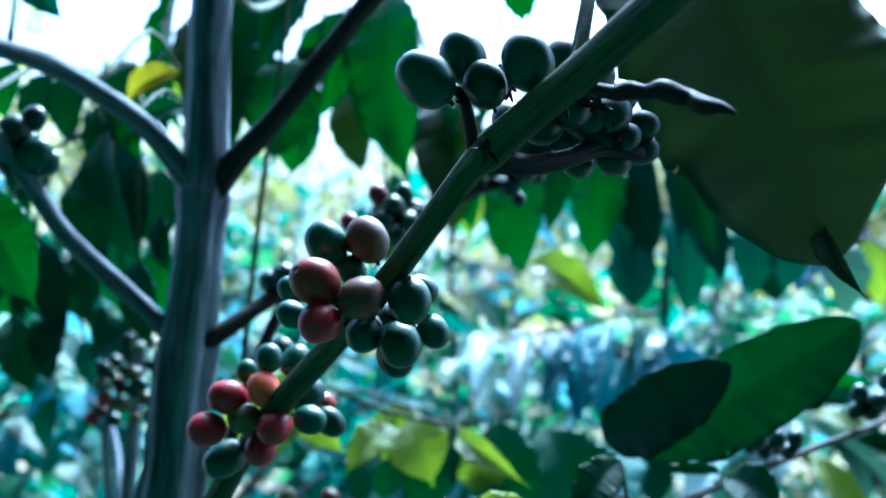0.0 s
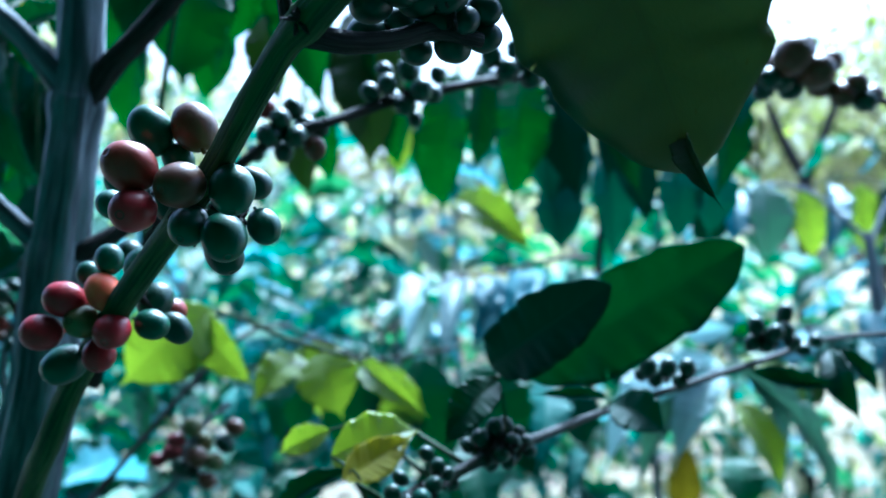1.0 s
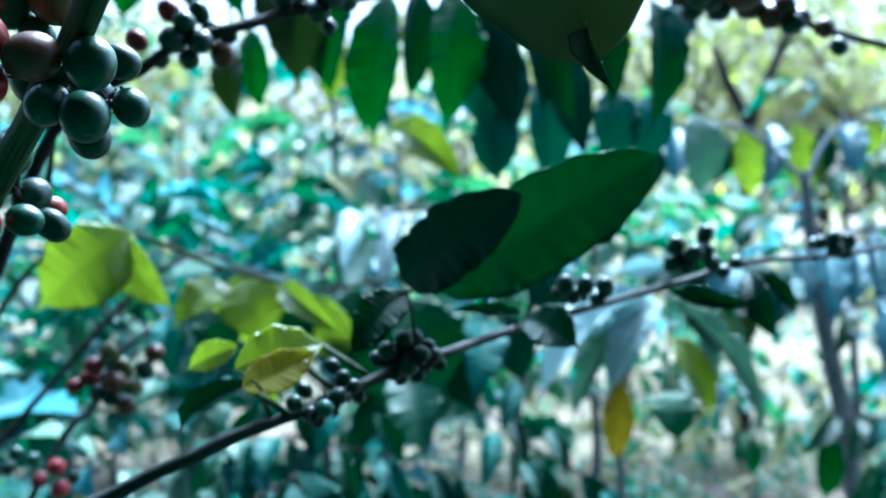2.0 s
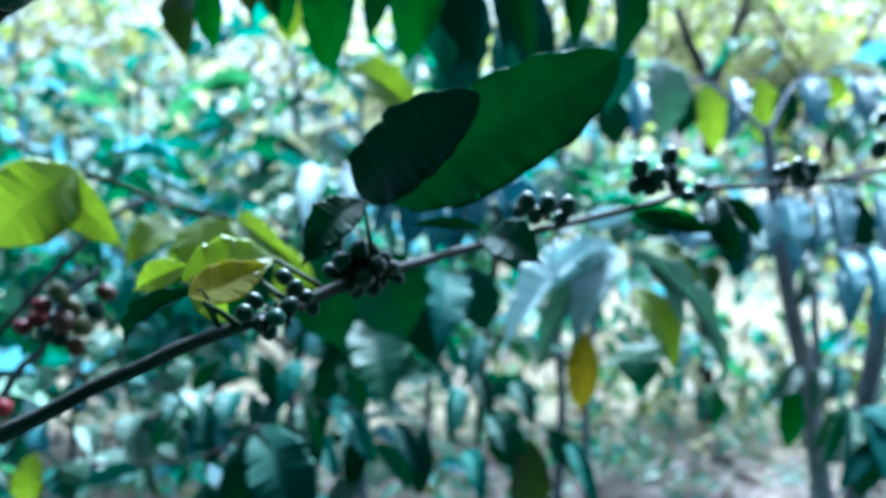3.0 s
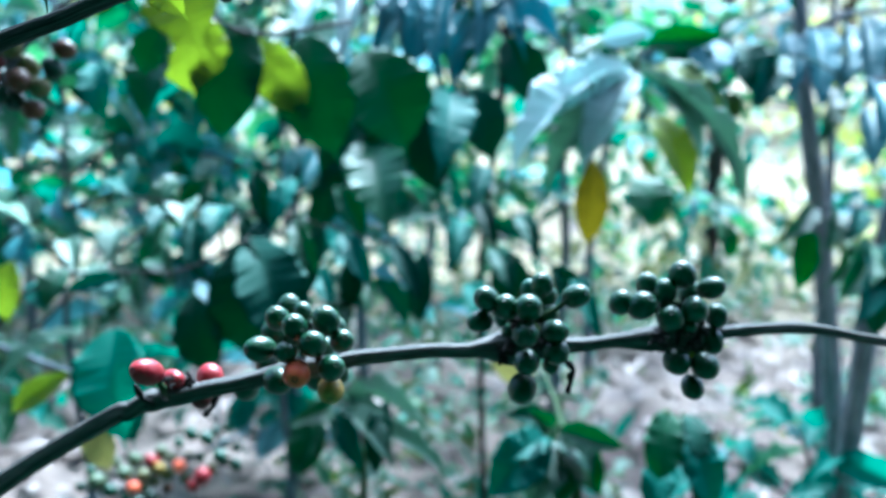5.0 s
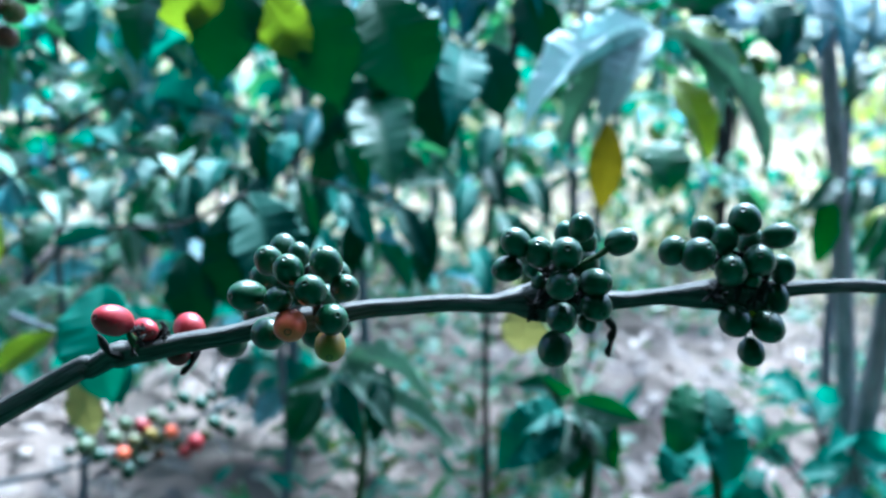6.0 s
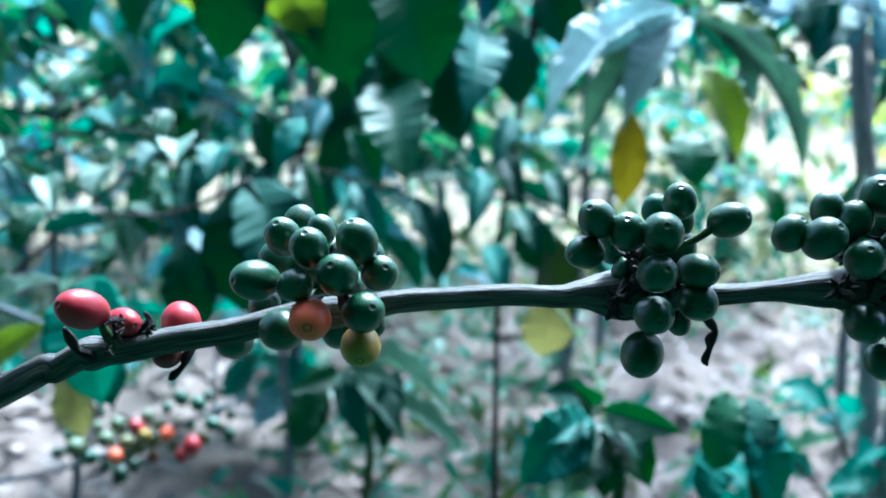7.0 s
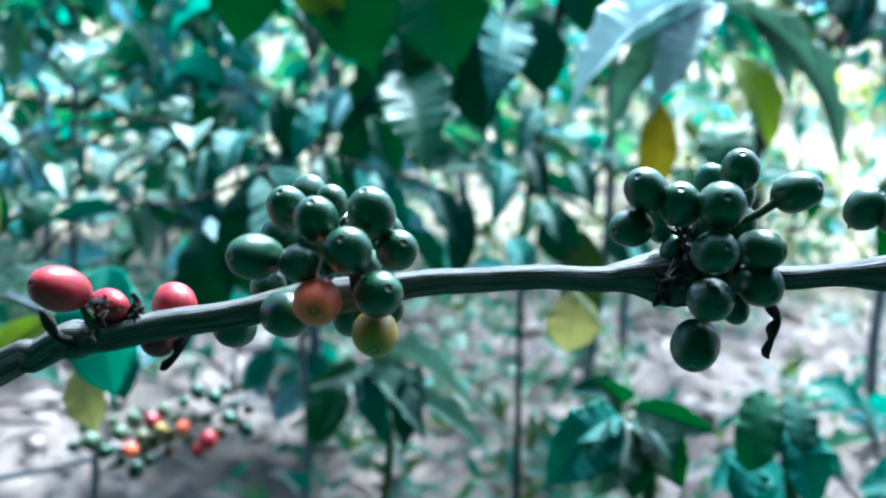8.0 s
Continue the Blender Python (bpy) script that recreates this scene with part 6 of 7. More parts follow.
husk(bough4, (0.189, 0.581, 1.154), 0.0066)
husk(bough4, (0.178, 0.579, 1.154), 0.0078)
husk(bough4, (0.168, 0.579, 1.149), 0.0072)
husk(bough4, (0.185, 0.578, 1.148), 0.0039)
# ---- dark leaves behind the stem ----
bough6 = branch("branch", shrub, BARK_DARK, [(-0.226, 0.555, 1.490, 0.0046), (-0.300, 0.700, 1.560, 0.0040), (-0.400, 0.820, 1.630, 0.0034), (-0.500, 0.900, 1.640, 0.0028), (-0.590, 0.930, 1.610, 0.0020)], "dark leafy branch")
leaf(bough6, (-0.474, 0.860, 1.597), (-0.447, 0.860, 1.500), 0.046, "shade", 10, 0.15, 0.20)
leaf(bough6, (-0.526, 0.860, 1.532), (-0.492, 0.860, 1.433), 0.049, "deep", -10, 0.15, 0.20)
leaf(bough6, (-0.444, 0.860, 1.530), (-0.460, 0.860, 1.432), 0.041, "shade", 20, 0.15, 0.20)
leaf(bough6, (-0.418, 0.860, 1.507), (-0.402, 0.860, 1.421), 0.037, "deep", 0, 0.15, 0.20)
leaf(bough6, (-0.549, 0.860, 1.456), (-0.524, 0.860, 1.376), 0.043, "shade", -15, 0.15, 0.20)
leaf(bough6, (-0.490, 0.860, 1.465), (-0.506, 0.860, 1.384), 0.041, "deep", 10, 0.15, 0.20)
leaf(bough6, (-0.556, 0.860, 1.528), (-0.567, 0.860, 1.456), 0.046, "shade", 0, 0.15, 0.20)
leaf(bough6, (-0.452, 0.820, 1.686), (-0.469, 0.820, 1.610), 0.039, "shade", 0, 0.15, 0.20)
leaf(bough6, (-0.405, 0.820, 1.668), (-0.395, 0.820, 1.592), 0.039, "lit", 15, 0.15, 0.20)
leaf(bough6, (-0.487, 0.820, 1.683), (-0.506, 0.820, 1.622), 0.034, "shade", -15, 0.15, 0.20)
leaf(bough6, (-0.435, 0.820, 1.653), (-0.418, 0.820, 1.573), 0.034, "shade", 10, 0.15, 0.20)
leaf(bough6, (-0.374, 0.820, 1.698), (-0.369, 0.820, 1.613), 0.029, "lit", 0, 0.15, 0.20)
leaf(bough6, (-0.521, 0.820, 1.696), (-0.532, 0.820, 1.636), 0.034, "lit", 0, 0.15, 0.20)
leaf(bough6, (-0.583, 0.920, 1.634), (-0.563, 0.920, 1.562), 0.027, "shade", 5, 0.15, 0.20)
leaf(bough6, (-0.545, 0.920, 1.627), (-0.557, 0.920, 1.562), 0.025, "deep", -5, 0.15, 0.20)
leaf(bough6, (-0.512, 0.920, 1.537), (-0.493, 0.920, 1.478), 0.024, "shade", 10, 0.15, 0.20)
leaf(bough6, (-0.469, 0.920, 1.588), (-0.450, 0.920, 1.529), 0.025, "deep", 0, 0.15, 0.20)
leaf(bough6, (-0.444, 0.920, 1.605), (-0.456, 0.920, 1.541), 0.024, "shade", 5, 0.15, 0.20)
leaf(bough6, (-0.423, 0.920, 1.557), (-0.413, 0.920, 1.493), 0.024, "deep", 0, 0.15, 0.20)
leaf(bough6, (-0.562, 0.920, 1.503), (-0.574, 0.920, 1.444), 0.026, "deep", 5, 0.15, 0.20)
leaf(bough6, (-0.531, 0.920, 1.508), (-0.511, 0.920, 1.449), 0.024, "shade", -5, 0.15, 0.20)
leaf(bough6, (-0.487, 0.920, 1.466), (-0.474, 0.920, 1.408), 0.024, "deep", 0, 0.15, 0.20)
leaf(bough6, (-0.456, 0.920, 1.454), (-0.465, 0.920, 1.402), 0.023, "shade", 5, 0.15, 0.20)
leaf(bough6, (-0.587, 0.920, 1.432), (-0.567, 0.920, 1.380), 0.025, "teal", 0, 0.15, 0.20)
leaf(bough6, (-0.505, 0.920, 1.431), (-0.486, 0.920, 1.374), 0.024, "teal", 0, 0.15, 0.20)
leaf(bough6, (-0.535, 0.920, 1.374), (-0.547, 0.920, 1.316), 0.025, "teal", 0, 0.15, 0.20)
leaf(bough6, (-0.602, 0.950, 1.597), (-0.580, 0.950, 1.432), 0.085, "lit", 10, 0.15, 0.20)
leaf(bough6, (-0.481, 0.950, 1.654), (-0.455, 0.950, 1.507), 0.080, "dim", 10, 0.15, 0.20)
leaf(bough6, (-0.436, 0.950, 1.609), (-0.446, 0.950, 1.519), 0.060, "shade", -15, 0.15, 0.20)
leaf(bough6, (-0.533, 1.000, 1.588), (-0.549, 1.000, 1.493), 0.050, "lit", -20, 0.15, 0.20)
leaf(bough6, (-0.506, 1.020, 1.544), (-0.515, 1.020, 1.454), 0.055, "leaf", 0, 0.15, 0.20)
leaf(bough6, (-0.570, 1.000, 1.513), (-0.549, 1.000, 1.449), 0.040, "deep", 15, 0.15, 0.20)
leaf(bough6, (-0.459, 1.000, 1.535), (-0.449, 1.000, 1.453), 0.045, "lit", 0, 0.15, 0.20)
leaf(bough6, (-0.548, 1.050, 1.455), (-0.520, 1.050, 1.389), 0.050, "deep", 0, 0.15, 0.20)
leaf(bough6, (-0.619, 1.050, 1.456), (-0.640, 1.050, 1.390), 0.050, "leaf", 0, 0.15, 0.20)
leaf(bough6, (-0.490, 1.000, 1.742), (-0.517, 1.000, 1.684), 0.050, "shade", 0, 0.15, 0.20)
sap5 = branch("branch", sapling, BARK, [(-0.500, 1.000, 1.150, 0.0040), (-0.640, 1.250, 1.290, 0.0034), (-0.780, 1.420, 1.330, 0.0028), (-0.900, 1.520, 1.300, 0.0020)], "grey twig")
leaf(sap5, (-0.825, 1.450, 1.385), (-0.828, 1.360, 1.321), 0.075, "mint", 20, 0.12, 0.20)
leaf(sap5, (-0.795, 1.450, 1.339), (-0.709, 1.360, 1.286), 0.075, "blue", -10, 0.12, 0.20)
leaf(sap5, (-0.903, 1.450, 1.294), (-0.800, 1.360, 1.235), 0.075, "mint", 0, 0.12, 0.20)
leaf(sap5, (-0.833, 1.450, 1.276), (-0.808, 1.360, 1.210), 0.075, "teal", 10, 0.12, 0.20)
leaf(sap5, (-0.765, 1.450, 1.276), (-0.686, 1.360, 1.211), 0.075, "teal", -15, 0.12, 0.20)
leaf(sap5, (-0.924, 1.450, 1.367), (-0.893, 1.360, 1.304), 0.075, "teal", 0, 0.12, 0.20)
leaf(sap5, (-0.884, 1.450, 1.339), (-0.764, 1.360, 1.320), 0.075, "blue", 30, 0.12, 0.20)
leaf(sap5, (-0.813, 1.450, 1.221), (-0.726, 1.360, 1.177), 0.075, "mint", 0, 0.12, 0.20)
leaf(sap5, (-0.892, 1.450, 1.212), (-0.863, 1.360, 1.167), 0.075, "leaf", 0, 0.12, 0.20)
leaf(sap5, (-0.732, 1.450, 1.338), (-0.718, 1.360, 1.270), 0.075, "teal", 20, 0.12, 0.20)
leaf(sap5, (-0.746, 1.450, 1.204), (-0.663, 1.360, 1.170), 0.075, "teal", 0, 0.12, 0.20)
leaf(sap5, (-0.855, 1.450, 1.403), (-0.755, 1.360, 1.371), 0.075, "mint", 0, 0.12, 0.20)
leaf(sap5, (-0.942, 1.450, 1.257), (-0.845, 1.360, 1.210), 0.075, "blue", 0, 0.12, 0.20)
leaf(slim2, (-0.177, 1.850, 0.885), (-0.123, 1.742, 0.820), 0.041, "teal", 5, 0.15, 0.20)
leaf(slim2, (-0.112, 1.850, 0.896), (-0.120, 1.715, 0.808), 0.045, "deep", 0, 0.15, 0.20)
leaf(slim2, (0.114, 1.850, 1.016), (0.151, 1.732, 0.937), 0.041, "deep", 5, 0.15, 0.20)
leaf(slim2, (0.082, 1.850, 0.983), (0.060, 1.727, 0.897), 0.045, "teal", -5, 0.15, 0.20)
leaf(slim2, (0.146, 1.850, 0.929), (0.182, 1.742, 0.862), 0.045, "deep", 0, 0.15, 0.20)
leaf(slim2, (0.103, 1.850, 0.863), (0.131, 1.724, 0.785), 0.047, "teal", 0, 0.15, 0.20)
leaf(slim2, (0.124, 1.850, 1.081), (0.091, 1.737, 0.997), 0.041, "teal", 0, 0.15, 0.20)
leaf(slim2, (0.189, 1.850, 0.994), (0.223, 1.742, 0.924), 0.041, "deep", 0, 0.15, 0.20)
# ---- shrub at the edge of the open ground ----
edge_shrub = thing("coffee_plant", (0.84, 1.90, 0.0), "coffee shrub with a pale bent stem and low drooping leaves", "coffee plant")
edge_stem = branch("stem", edge_shrub, BARK_PALE, [(0.840, 1.900, -0.020, 0.0220), (0.873, 1.900, 0.849, 0.0210), (0.884, 1.900, 0.950, 0.0200), (0.901, 1.900, 1.073, 0.0190), (0.915, 1.900, 1.194, 0.0170), (0.938, 1.900, 1.358, 0.0140), (0.952, 1.900, 1.550, 0.0100)], "pale grey bent stem")
edge1 = branch("branch", edge_shrub, BARK, [(0.881, 1.900, 0.928, 0.0050), (0.791, 1.750, 0.974, 0.0040), (0.720, 1.650, 0.978, 0.0030)], "")
leaf(edge1, (0.761, 1.680, 0.985), (0.654, 1.552, 0.910), 0.064, "leaf", 5, 0.15, 0.20)
leaf(edge1, (0.752, 1.680, 0.980), (0.673, 1.525, 0.877), 0.068, "teal", -10, 0.15, 0.20)
leaf(edge1, (0.766, 1.680, 0.980), (0.782, 1.680, 0.820), 0.072, "deep", 10, 0.15, 0.20)
leaf(edge1, (0.781, 1.680, 0.980), (0.754, 1.529, 0.885), 0.064, "teal", 0, 0.15, 0.20)
leaf(edge1, (0.737, 1.680, 0.975), (0.653, 1.594, 0.930), 0.047, "leaf", 0, 0.15, 0.20)
leaf(edge1, (0.790, 1.680, 0.990), (0.809, 1.573, 0.941), 0.065, "teal", 0, 0.15, 0.20)
edge2 = branch("branch", edge_shrub, BARK, [(0.893, 1.900, 1.006, 0.0050), (0.830, 1.950, 1.008, 0.0040), (0.769, 2.000, 0.987, 0.0030)], "")
leaf(edge2, (0.764, 2.000, 0.975), (0.763, 2.000, 0.814), 0.055, "lit", 5, 0.15, 0.20)
leaf(edge2, (0.827, 2.000, 0.992), (0.768, 1.897, 0.917), 0.049, "leaf", 0, 0.15, 0.20)
leaf(edge2, (0.873, 2.000, 0.996), (0.807, 1.913, 0.936), 0.045, "teal", 0, 0.15, 0.20)
leaf(edge2, (0.780, 2.000, 0.998), (0.661, 1.877, 0.933), 0.044, "leaf", 0, 0.15, 0.20)
edge3 = branch("branch", edge_shrub, BARK, [(0.918, 1.900, 1.205, 0.0050), (0.845, 1.850, 1.252, 0.0040), (0.751, 1.800, 1.245, 0.0030)], "")
leaf(edge3, (0.855, 1.850, 1.252), (0.794, 1.678, 1.108), 0.060, "blue", 5, 0.15, 0.20)
leaf(edge3, (0.803, 1.850, 1.247), (0.770, 1.714, 1.132), 0.056, "blue", 0, 0.15, 0.20)
leaf(edge3, (0.877, 1.850, 1.242), (0.937, 1.850, 1.081), 0.064, "deep", 0, 0.15, 0.20)
leaf(edge3, (0.611, 1.860, 1.283), (0.605, 1.840, 1.187), 0.050, "deep", 0, 0.20, 0.20)

# ---- coffee shrubs of the rows behind ----
BLADES = {kind: [blade("leaf_" + kind, 15, 4, b, f, 0.09, LEAF[kind], k) for k, (b, f) in enumerate(((0.10, 0.2), (0.20, 0.3), (0.05, 0.45), (-0.06, 0.15)))] for kind in LEAF}
SHRUB_LABELS = ("leafy coffee shrub with drooping glossy leaves on bare soil", "coffee shrub with thin grey stem and hanging green leaves")


def row_shrub(x, y, height, seed, spread=0.55, low=0.25, tiers=9, kinds=("leaf", "leaf", "leaf", "deep", "deep", "teal", "teal", "teal", "teal", "blue", "leaf", "lime"), lean=(0, 0), stem_r=0.02, label=SHRUB_LABELS[0], size=1.0, top=None):
    """A coffee shrub: a bare stem, tiers of arching side branches, pairs of hanging leaves along each; top tiers paler,
    sunlight put into their colour.
    """
    rng = random.Random(seed)
    plant = thing("coffee_plant", (x, y, 0), label, "coffee plant", "coffee rows")
    rows = []
    for k in range(6):
        t = k / 5
        rows.append((x + lean[0] * t + rng.uniform(-0.02, 0.02), y + lean[1] * t + rng.uniform(-0.02, 0.02), -0.02 + t * height, stem_r * (1 - 0.65 * t)))
    branch("stem", plant, BARK, rows, "slender grey stem", 10, 3)
    for k in range(tiers):
        t = low + (1 - low) * (k + rng.uniform(0.1, 0.9)) / tiers
        z = t * height
        turn = k * 1.9 + rng.uniform(-0.5, 0.5)
        cx, cy = x + lean[0] * t, y + lean[1] * t
        for half in (0, math.pi):
            a = turn + half + rng.uniform(-0.3, 0.3)
            reach = spread * rng.uniform(0.7, 1.15) * (1 - 0.45 * max(0.0, t - 0.55) / 0.45)
            rise, drop = rng.uniform(0.05, 0.16), rng.uniform(0.10, 0.32) * reach
            pts = [(cx + math.cos(a) * reach * s, cy + math.sin(a) * reach * s, z + rise * math.sin(s * 2.2) - drop * s * s, 0.0055 * (1 - 0.6 * s)) for s in (0, 0.25, 0.5, 0.75, 1.0)]
            limb = branch("branch", plant, BARK_DARK, pts, "", 6, 2)
            n = max(3, int(reach / (0.066 * size)))
            line = glide(pts, 4)
            for i in range(n):
                s = 0.22 + 0.78 * (i + 0.5) / n
                p = line[min(len(line) - 1, int(s * (len(line) - 1)))]
                for side in (-1, 1):
                    if rng.random() < 0.12:
                        continue
                    out_way = a + side * rng.uniform(0.5, 1.3)
                    length = rng.uniform(0.11, 0.20) * size
                    dip = rng.uniform(-0.1, 0.9)
                    way = Vector((math.cos(out_way), math.sin(out_way), -dip)).normalized()
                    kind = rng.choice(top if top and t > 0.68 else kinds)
                    at = Vector(p[:3])
                    m = leaf_pose(at, at + way * length, length * rng.uniform(0.36, 0.46), rng.uniform(-35, 35), (math.cos(a) * 0.4, math.sin(a) * 0.4, 1))
                    part("leaf", rng.choice(BLADES[kind]), limb, "", m)
            tip = Vector(line[-1][:3])
            for side in (-0.4, 0.4):
                way = Vector((math.cos(a + side), math.sin(a + side), -rng.uniform(0.2, 0.9))).normalized()
                length = rng.uniform(0.09, 0.15) * size
                part("leaf", rng.choice(BLADES[rng.choice(kinds)]), limb, "", leaf_pose(tip, tip + way * length, length * 0.4, rng.uniform(-20, 20), (0, 0, 1)))
    return plant


MIXED = ("leaf", "deep", "teal", "teal", "deep", "blue", "leaf", "leaf", "mint", "teal")
SHADED = ("teal", "deep", "blue", "teal", "leaf", "mint")
SUNLIT = ("teal", "blue", "deep", "leaf", "blue", "leaf", "teal", "mint", "deep")
# paler mix for the top tiers: sunlight put into the leaf colours
SUNLIT_TOPS = ("mint", "leaf", "teal", "far", "leaf", "deep", "blue", "deep", "mint", "deep")
ROWS_BEHIND = [
    # x, y, height, seed, spread, low, tiers, lean
    (1.30, 3.1, 1.75, 2, 0.50, 0.60, 6, (-0.12, 0.0)),
    (0.42, 3.05, 1.75, 3, 0.50, 0.62, 6, (0.0, 0.0)),
    (-1.0, 1.45, 1.40, 21, 0.42, 0.45, 7, (0.0, 0.0)),
    (-0.80, 2.25, 1.42, 13, 0.48, 0.52, 10, (0.0, 0.0)),
    (-0.32, 2.3, 1.30, 14, 0.42, 0.55, 7, (0.0, 0.0)),
    (-0.38, 2.8, 1.75, 4, 0.60, 0.48, 8, (0.0, 0.0)),
    (-1.15, 1.7, 1.45, 5, 0.55, 0.50, 8, (0.0, 0.0)),
    (-0.20, 3.0, 1.75, 6, 0.65, 0.46, 7, (0.0, 0.0)),
    (-1.65, 3.9, 2.15, 7, 0.65, 0.18, 11, (0.0, 0.0)),
    (-2.0, 3.0, 2.0, 8, 0.65, 0.30, 10, (0.0, 0.0)),
    (0.62, 3.7, 1.65, 9, 0.65, 0.36, 7, (0.0, 0.0)),
    (2.2, 4.2, 1.5, 10, 0.60, 0.30, 8, (0.0, 0.0)),
    (-1.35, 4.4, 1.9, 12, 0.65, 0.15, 10, (0.0, 0.0)),
    (-0.05, 4.7, 1.9, 11, 0.7, 0.28, 7, (0.0, 0.0)),
]
for x, y, height, seed, spread, low, tiers, lean in ROWS_BEHIND:
    kinds = SHADED if x < -0.9 else SUNLIT if y < 2.5 else MIXED
    row_shrub(x, y, height, seed, spread, low, tiers, kinds, lean=lean, label=SHRUB_LABELS[seed % 2], size=0.95, top=SUNLIT_TOPS if y > 2.5 else None, stem_r=0.02 if y > 2.5 else 0.011)

# unseen shrubs added behind the path to shade the near side of the fruit
for x, y, height, seed in ((-0.9, -0.9, 2.1, 31), (0.1, -1.1, 2.2, 32), (1.0, -0.9, 2.1, 33), (1.55, 0.2, 1.9, 34), (-1.5, 0.3, 2.1, 35)):
    row_shrub(x, y, height, seed, 0.55, 0.15, 9, ("deep", "leaf", "teal"), label=SHRUB_LABELS[0], size=1.25)

# knee-high growth between the rows
LOW_LABEL = "knee-high coffee seedling with drooping leaves on shaded soil"
for x, y, height, seed in ((-0.62, 2.9, 0.5, 45), (0.85, 2.0, 0.40, 46)):
    row_shrub(x, y, height, seed, 0.30, 0.2, 5, ("leaf", "teal", "teal", "blue", "teal"), label=LOW_LABEL, stem_r=0.008)


# ---- far rows, trees and ground cover ----
def scatter(name, count, place, kinds, seed, label, category, rows=3, cols=2):
    """Many small leaves in one mesh: place(rng) gives base, way, length and width."""
    rng = random.Random(seed)
    verts, faces, uvs, slots = [], [], [], []
    for _ in range(count):
        base, way, length, width = place(rng)
        m = leaf_pose(base, Vector(base) + Vector(way).normalized() * length, width, rng.uniform(-40, 40), (rng.uniform(-0.5, 0.5), rng.uniform(-0.8, 0.2), 1))
        first, slot = len(verts), rng.randrange(len(kinds))
        for j in range(rows + 1):
            v = j / rows
            half = (0.02, 0.46, 0.40, 0.02)[j] if rows == 3 else 0.5 * math.sin(math.pi * min(0.98, max(0.02, v)))
            for u in (-1, 0, 1):
                verts.append(m @ Vector((u * half, v, 0.10 * 4 * v * (1 - v) + 0.12 * abs(u) * half)))
        for j in range(rows):
            for i in range(2):
                a = first + j * 3 + i
                faces.append((a, a + 1, a + 4, a + 3))
                slots.append(slot)
                uvs += [(i / 2, j / rows), ((i + 1) / 2, j / rows), ((i + 1) / 2, (j + 1) / rows), (i / 2, (j + 1) / rows)]
    mesh = bpy.data.meshes.new(name)
    mesh.from_pydata(verts, [], faces)
    mesh.uv_layers.new(name="UVMap").data.foreach_set("uv", np.array(uvs, float).ravel())
    mesh.polygons.foreach_set("material_index", slots)
    mesh.polygons.foreach_set("use_smooth", [True] * len(faces))
    for kind in kinds:
        mesh.materials.append(kind)
    return mesh


def far_row(x0, x1, y, height, count, seed, kinds):
    """A far row of coffee, clump by clump, with gaps near the ground."""
    rng = random.Random(seed)
    clumps = [(rng.uniform(x0, x1), y + rng.uniform(-0.4, 0.4), height * rng.uniform(0.35, 1.0), rng.uniform(0.25, 0.5)) for _ in range(int((x1 - x0) * 5))]

    def place(r):
        cx, cy, cz, cr = r.choice(clumps)
        at = Vector((cx + r.gauss(0, cr), cy + r.gauss(0, cr * 0.8), max(0.12, cz + r.gauss(0, cr * 0.5))))
        turn = r.uniform(0, 6.28)
        return at, (math.cos(turn), math.sin(turn), -r.uniform(0.2, 1.6)), r.uniform(0.12, 0.2), r.uniform(0.05, 0.08)

    mesh = scatter("coffee_row", count, place, kinds, seed, "", "")
    tagged(new("coffee_row", mesh), "far row of leafy coffee shrubs, haze put into their colour", "coffee row", "far rows", "stuff")


# the pale kinds in these rows carry the haze in their colour
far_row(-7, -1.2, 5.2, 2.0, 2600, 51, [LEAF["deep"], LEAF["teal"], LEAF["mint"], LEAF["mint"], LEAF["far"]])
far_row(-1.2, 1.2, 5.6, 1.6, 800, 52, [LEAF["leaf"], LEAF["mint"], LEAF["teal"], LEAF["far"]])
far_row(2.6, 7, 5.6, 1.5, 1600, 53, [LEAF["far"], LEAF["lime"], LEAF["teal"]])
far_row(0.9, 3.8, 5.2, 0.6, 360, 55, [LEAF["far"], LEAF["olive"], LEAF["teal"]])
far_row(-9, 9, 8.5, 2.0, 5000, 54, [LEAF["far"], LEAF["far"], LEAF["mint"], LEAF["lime"]])


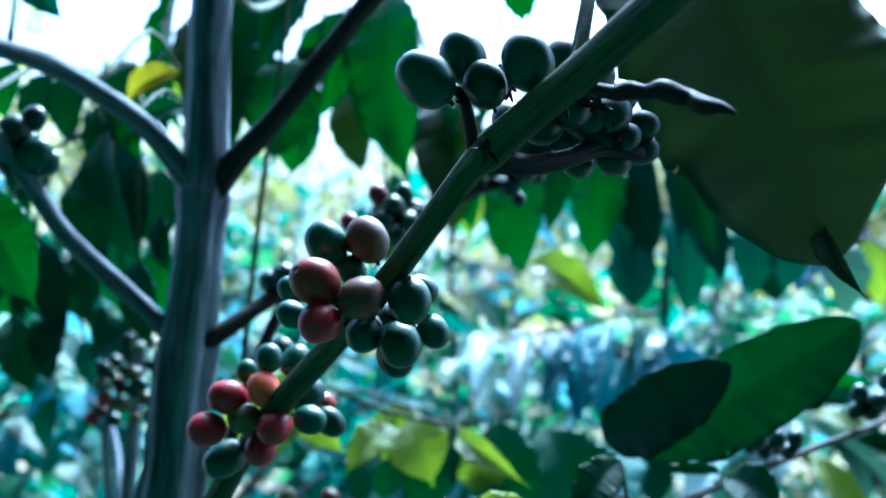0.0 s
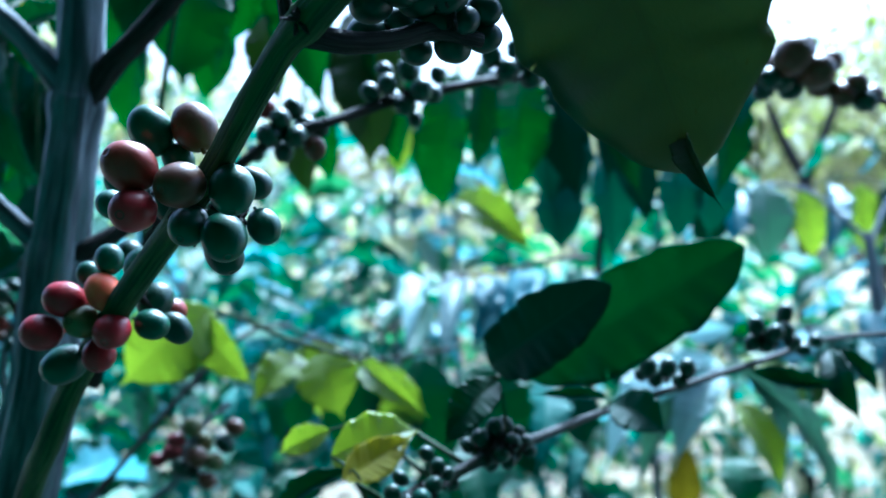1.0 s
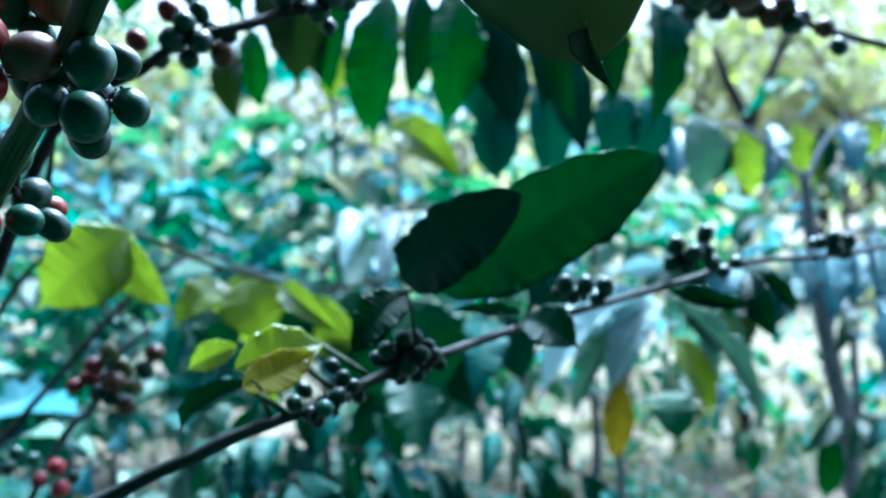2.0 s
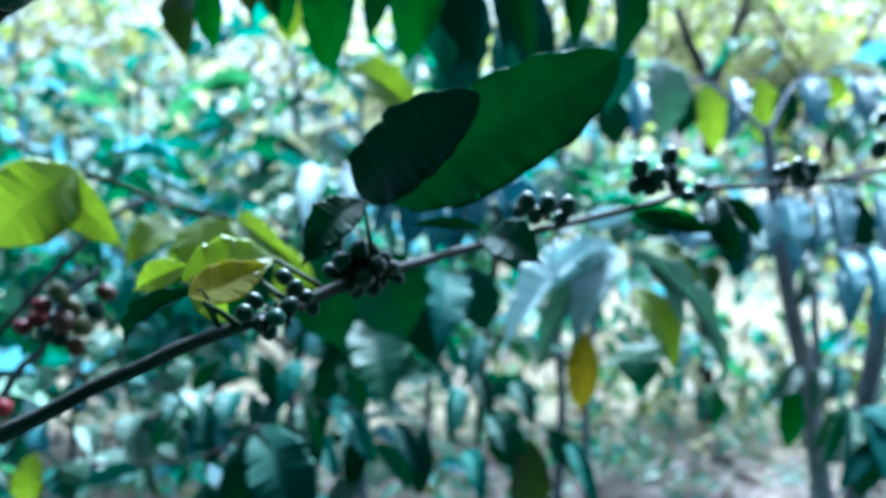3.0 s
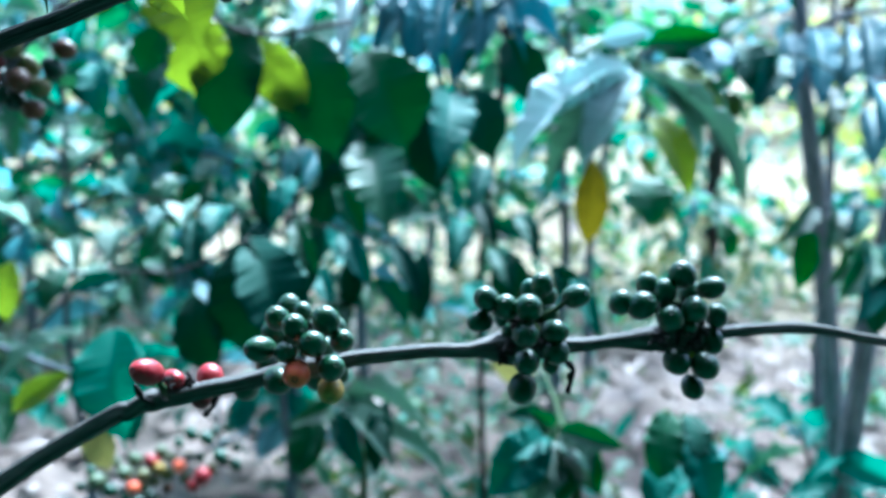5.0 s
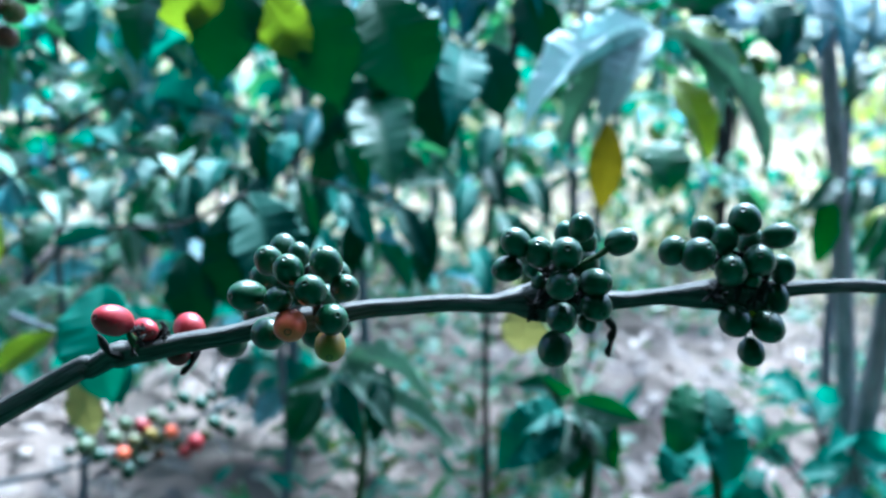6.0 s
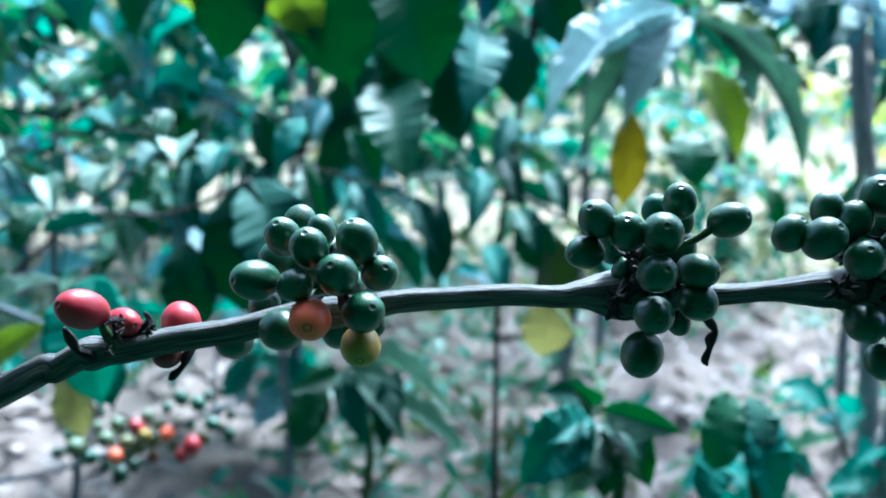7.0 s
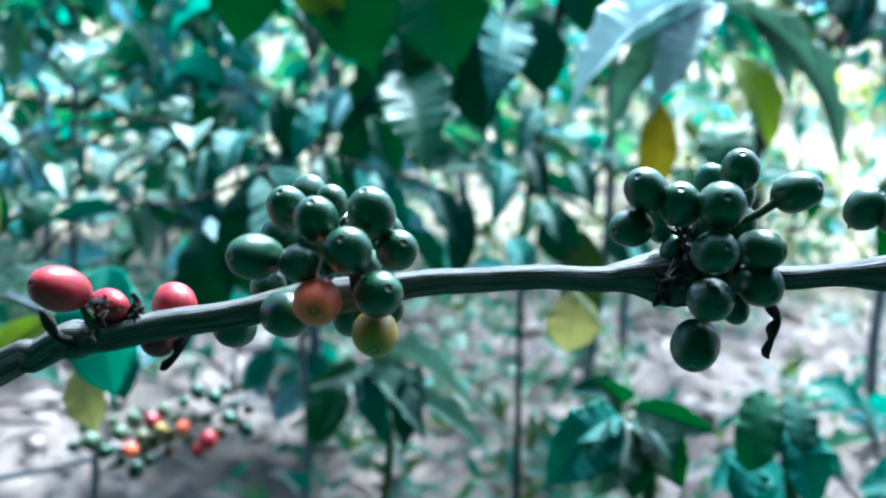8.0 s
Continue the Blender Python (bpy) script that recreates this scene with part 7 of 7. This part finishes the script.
def shade_tree(x, y, height, seed, spread, kinds, count, label, fork=None):
    """A tree: tapered trunk, limbs that part from it, and a ragged crown of many leaves with gaps."""
    rng = random.Random(seed)
    tree = thing("tree", (x, y, 0), label, "tree", "far trees")
    r0 = height * 0.022
    fork_z = fork if fork else height * rng.uniform(0.3, 0.42)
    branch("trunk", tree, BARK_DARK, [(x, y, -0.05, r0 * 1.2), (x + rng.uniform(-0.05, 0.05), y, fork_z * 0.5, r0), (x, y, fork_z, r0 * 0.8)], "grey tapering trunk", 10, 4)
    ends = []
    for k in range(5):
        a = k * 2.51 + rng.uniform(-0.4, 0.4)
        end = (x + math.cos(a) * spread * 0.7, y + math.sin(a) * spread * 0.7, height * rng.uniform(0.65, 0.95))
        mid = ((x * 1.2 + end[0] * 0.8) / 2, (y * 1.2 + end[1] * 0.8) / 2, fork_z + (end[2] - fork_z) * 0.55)
        branch("limb", tree, BARK_DARK, [(x, y, fork_z - 0.03, r0 * 0.7), (*mid, r0 * 0.45), (*end, r0 * 0.15)], "", 8, 4)
        ends += [end, mid]
    hubs = [(e[0] + rng.gauss(0, spread * 0.3), e[1] + rng.gauss(0, spread * 0.3), e[2] + rng.gauss(0, height * 0.06), rng.uniform(0.1, 0.22) * spread) for e in ends for _ in range(3)]

    def place(r):
        hx, hy, hz, hr = r.choice(hubs)
        at = (hx + r.gauss(0, hr), hy + r.gauss(0, hr), hz + r.gauss(0, hr * 0.8))
        turn = r.uniform(0, 6.28)
        size = height * r.uniform(0.028, 0.05)
        return at, (math.cos(turn), math.sin(turn), -r.uniform(0.1, 1.2)), size, size * 0.5

    part("crown", scatter("crown", count, place, kinds, seed + 1, "", ""), tree, "ragged sunlit yellow-green crown")
    return tree


# far crowns: pale haze put into the leaf colours
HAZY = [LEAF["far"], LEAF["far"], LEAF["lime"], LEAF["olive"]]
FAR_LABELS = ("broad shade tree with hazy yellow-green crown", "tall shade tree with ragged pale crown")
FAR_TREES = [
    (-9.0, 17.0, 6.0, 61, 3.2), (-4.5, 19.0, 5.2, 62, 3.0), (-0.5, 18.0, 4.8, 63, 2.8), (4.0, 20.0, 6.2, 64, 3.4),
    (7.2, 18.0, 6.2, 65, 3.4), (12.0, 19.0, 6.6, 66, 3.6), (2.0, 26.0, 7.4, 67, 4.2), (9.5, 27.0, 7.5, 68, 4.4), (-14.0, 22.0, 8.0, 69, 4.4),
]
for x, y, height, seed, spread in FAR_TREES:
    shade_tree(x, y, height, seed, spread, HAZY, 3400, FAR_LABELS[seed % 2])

# the pruned tree whose trunk parts in two above the coffee
pruned = thing("tree", (1.52, 5.4, 0), "pruned dark tree forking into two bare limbs", "tree", "far trees")
branch("trunk", pruned, BARK_DARK, [(1.521, 5.400, -0.050, 0.056), (1.521, 5.400, 1.138, 0.046), (1.521, 5.400, 1.897, 0.042)], "dark trunk", 10, 4)
branch("limb", pruned, BARK_DARK, [(1.521, 5.400, 1.897, 0.035), (1.391, 5.400, 2.152, 0.028), (1.316, 5.400, 2.338, 0.021)], "bare dark limb", 8, 4)
branch("limb", pruned, BARK_DARK, [(1.521, 5.400, 1.897, 0.035), (1.623, 5.400, 2.153, 0.028), (1.733, 5.400, 2.432, 0.021)], "bare dark limb", 8, 4)



def blocking_hedge():
    """An unseen dense hedge added behind the path to block light: a lumpy, leaning bank of foliage with leaves standing
    out of it.
    """
    verts, faces = [], []
    n, rows = 72, 22
    for j in range(rows + 1):
        v = j / rows
        for i in range(n + 1):
            a = radians(178 + 184 * i / n)
            r = 2.6 - 1.8 * v * v
            bump = noise.noise((math.cos(a) * 3, math.sin(a) * 3, v * 5)) * 0.25 + noise.noise((math.cos(a) * 9, math.sin(a) * 9, v * 14)) * 0.10
            verts.append((0.1 + (r + bump) * math.cos(a) * 1.15, 0.55 + (r + bump) * math.sin(a), -0.03 + v * 4.2 + bump * 0.4))
    for j in range(rows):
        for i in range(n):
            a = j * (n + 1) + i
            faces.append((a, a + 1, a + n + 2, a + n + 1))
    mesh = bpy.data.meshes.new("hedge")
    mesh.from_pydata(verts, [], faces)
    mesh.uv_layers.new(name="UVMap")
    mesh.materials.append(LEAF["dim"])
    hedge = tagged(new("hedge", mesh), "tall dense dark green hedge, unseen, added to block light from behind", "hedge", kind="stuff")
    spots = [Vector(verts[i]) for i in range(len(verts))]

    def place(r):
        at = r.choice(spots) + Vector((r.gauss(0, 0.12), r.gauss(0, 0.12), r.gauss(0, 0.1)))
        turn = r.uniform(0, 6.28)
        return at, (math.cos(turn), math.sin(turn), -r.uniform(0.2, 1.2)), r.uniform(0.14, 0.26), r.uniform(0.06, 0.11)

    leaves = scatter("hedge_leaves", 11000, place, [LEAF["dim"], LEAF["dim"], LEAF["deep"]], 91, "", "")
    tagged(new("hedge_leaves", leaves), "dense broad leaves of the added light-blocking hedge", "hedge", kind="stuff")


blocking_hedge()


# ---- litter and weeds on the soil ----
def dry_material():
    m, nodes, links = shader("dry_leaf")
    cell = nodes.new("ShaderNodeNewGeometry")
    ramp = nodes.new("ShaderNodeValToRGB")
    ramp.color_ramp.elements[0].color, ramp.color_ramp.elements[1].color = (0.09, 0.066, 0.06, 1), (0.36, 0.30, 0.27, 1)
    links.new(cell.outputs["Random Per Island"], ramp.inputs[0])
    skin = node(nodes, "ShaderNodeBsdfPrincipled", Roughness=0.8)
    links.new(ramp.outputs[0], skin.inputs["Base Color"])
    out = nodes.new("ShaderNodeOutputMaterial")
    links.new(skin.outputs[0], out.inputs["Surface"])
    return m


def litter_place(r):
    x, y = r.uniform(-4, 4), 0.6 + 7 * r.random() ** 1.4
    turn = r.uniform(0, 6.28)
    return (x, y, 0.045 + r.uniform(0, 0.03)), (math.cos(turn), math.sin(turn), r.uniform(-0.25, 0.25)), r.uniform(0.06, 0.15), r.uniform(0.025, 0.06)


def weed_place(r):
    hub = r.randrange(340)
    q = random.Random(hub)
    x, y = q.uniform(-3, 3), 1.2 + 5 * q.random() ** 1.3
    if -1.6 < x < -0.4 and y < 3.2:
        x += 2.6
    turn = r.uniform(0, 6.28)
    return (x + r.gauss(0, 0.07), y + r.gauss(0, 0.07), 0.04 + r.uniform(0, 0.16)), (math.cos(turn), math.sin(turn), r.uniform(-0.2, 1.2)), r.uniform(0.05, 0.12), r.uniform(0.012, 0.04)


tagged(new("leaf_litter", scatter("leaf_litter", 4200, litter_place, [dry_material()], 81, "", "")), "dry brown fallen leaves lying on the soil", "leaf litter", kind="stuff")
tagged(new("weeds", scatter("weeds", 7000, weed_place, [LEAF["leaf"], LEAF["teal"], LEAF["mint"], LEAF["olive"]], 82, "", "")), "small green weeds growing on the soil", "weeds", kind="stuff")


def bounce_cut_place(r):
    """Knee-deep dark ground cover along the path and under the hedge, unseen, added to cut bounced light."""
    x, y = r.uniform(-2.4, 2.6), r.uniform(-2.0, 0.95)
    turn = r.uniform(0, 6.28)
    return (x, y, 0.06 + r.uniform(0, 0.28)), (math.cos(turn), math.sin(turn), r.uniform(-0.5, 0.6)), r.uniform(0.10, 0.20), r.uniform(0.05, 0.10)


tagged(new("undergrowth", scatter("undergrowth", 5200, bounce_cut_place, [LEAF["dim"], LEAF["deep"]], 83, "", "")), "dense dark green ground cover, unseen, added to cut bounced light", "undergrowth", kind="stuff")
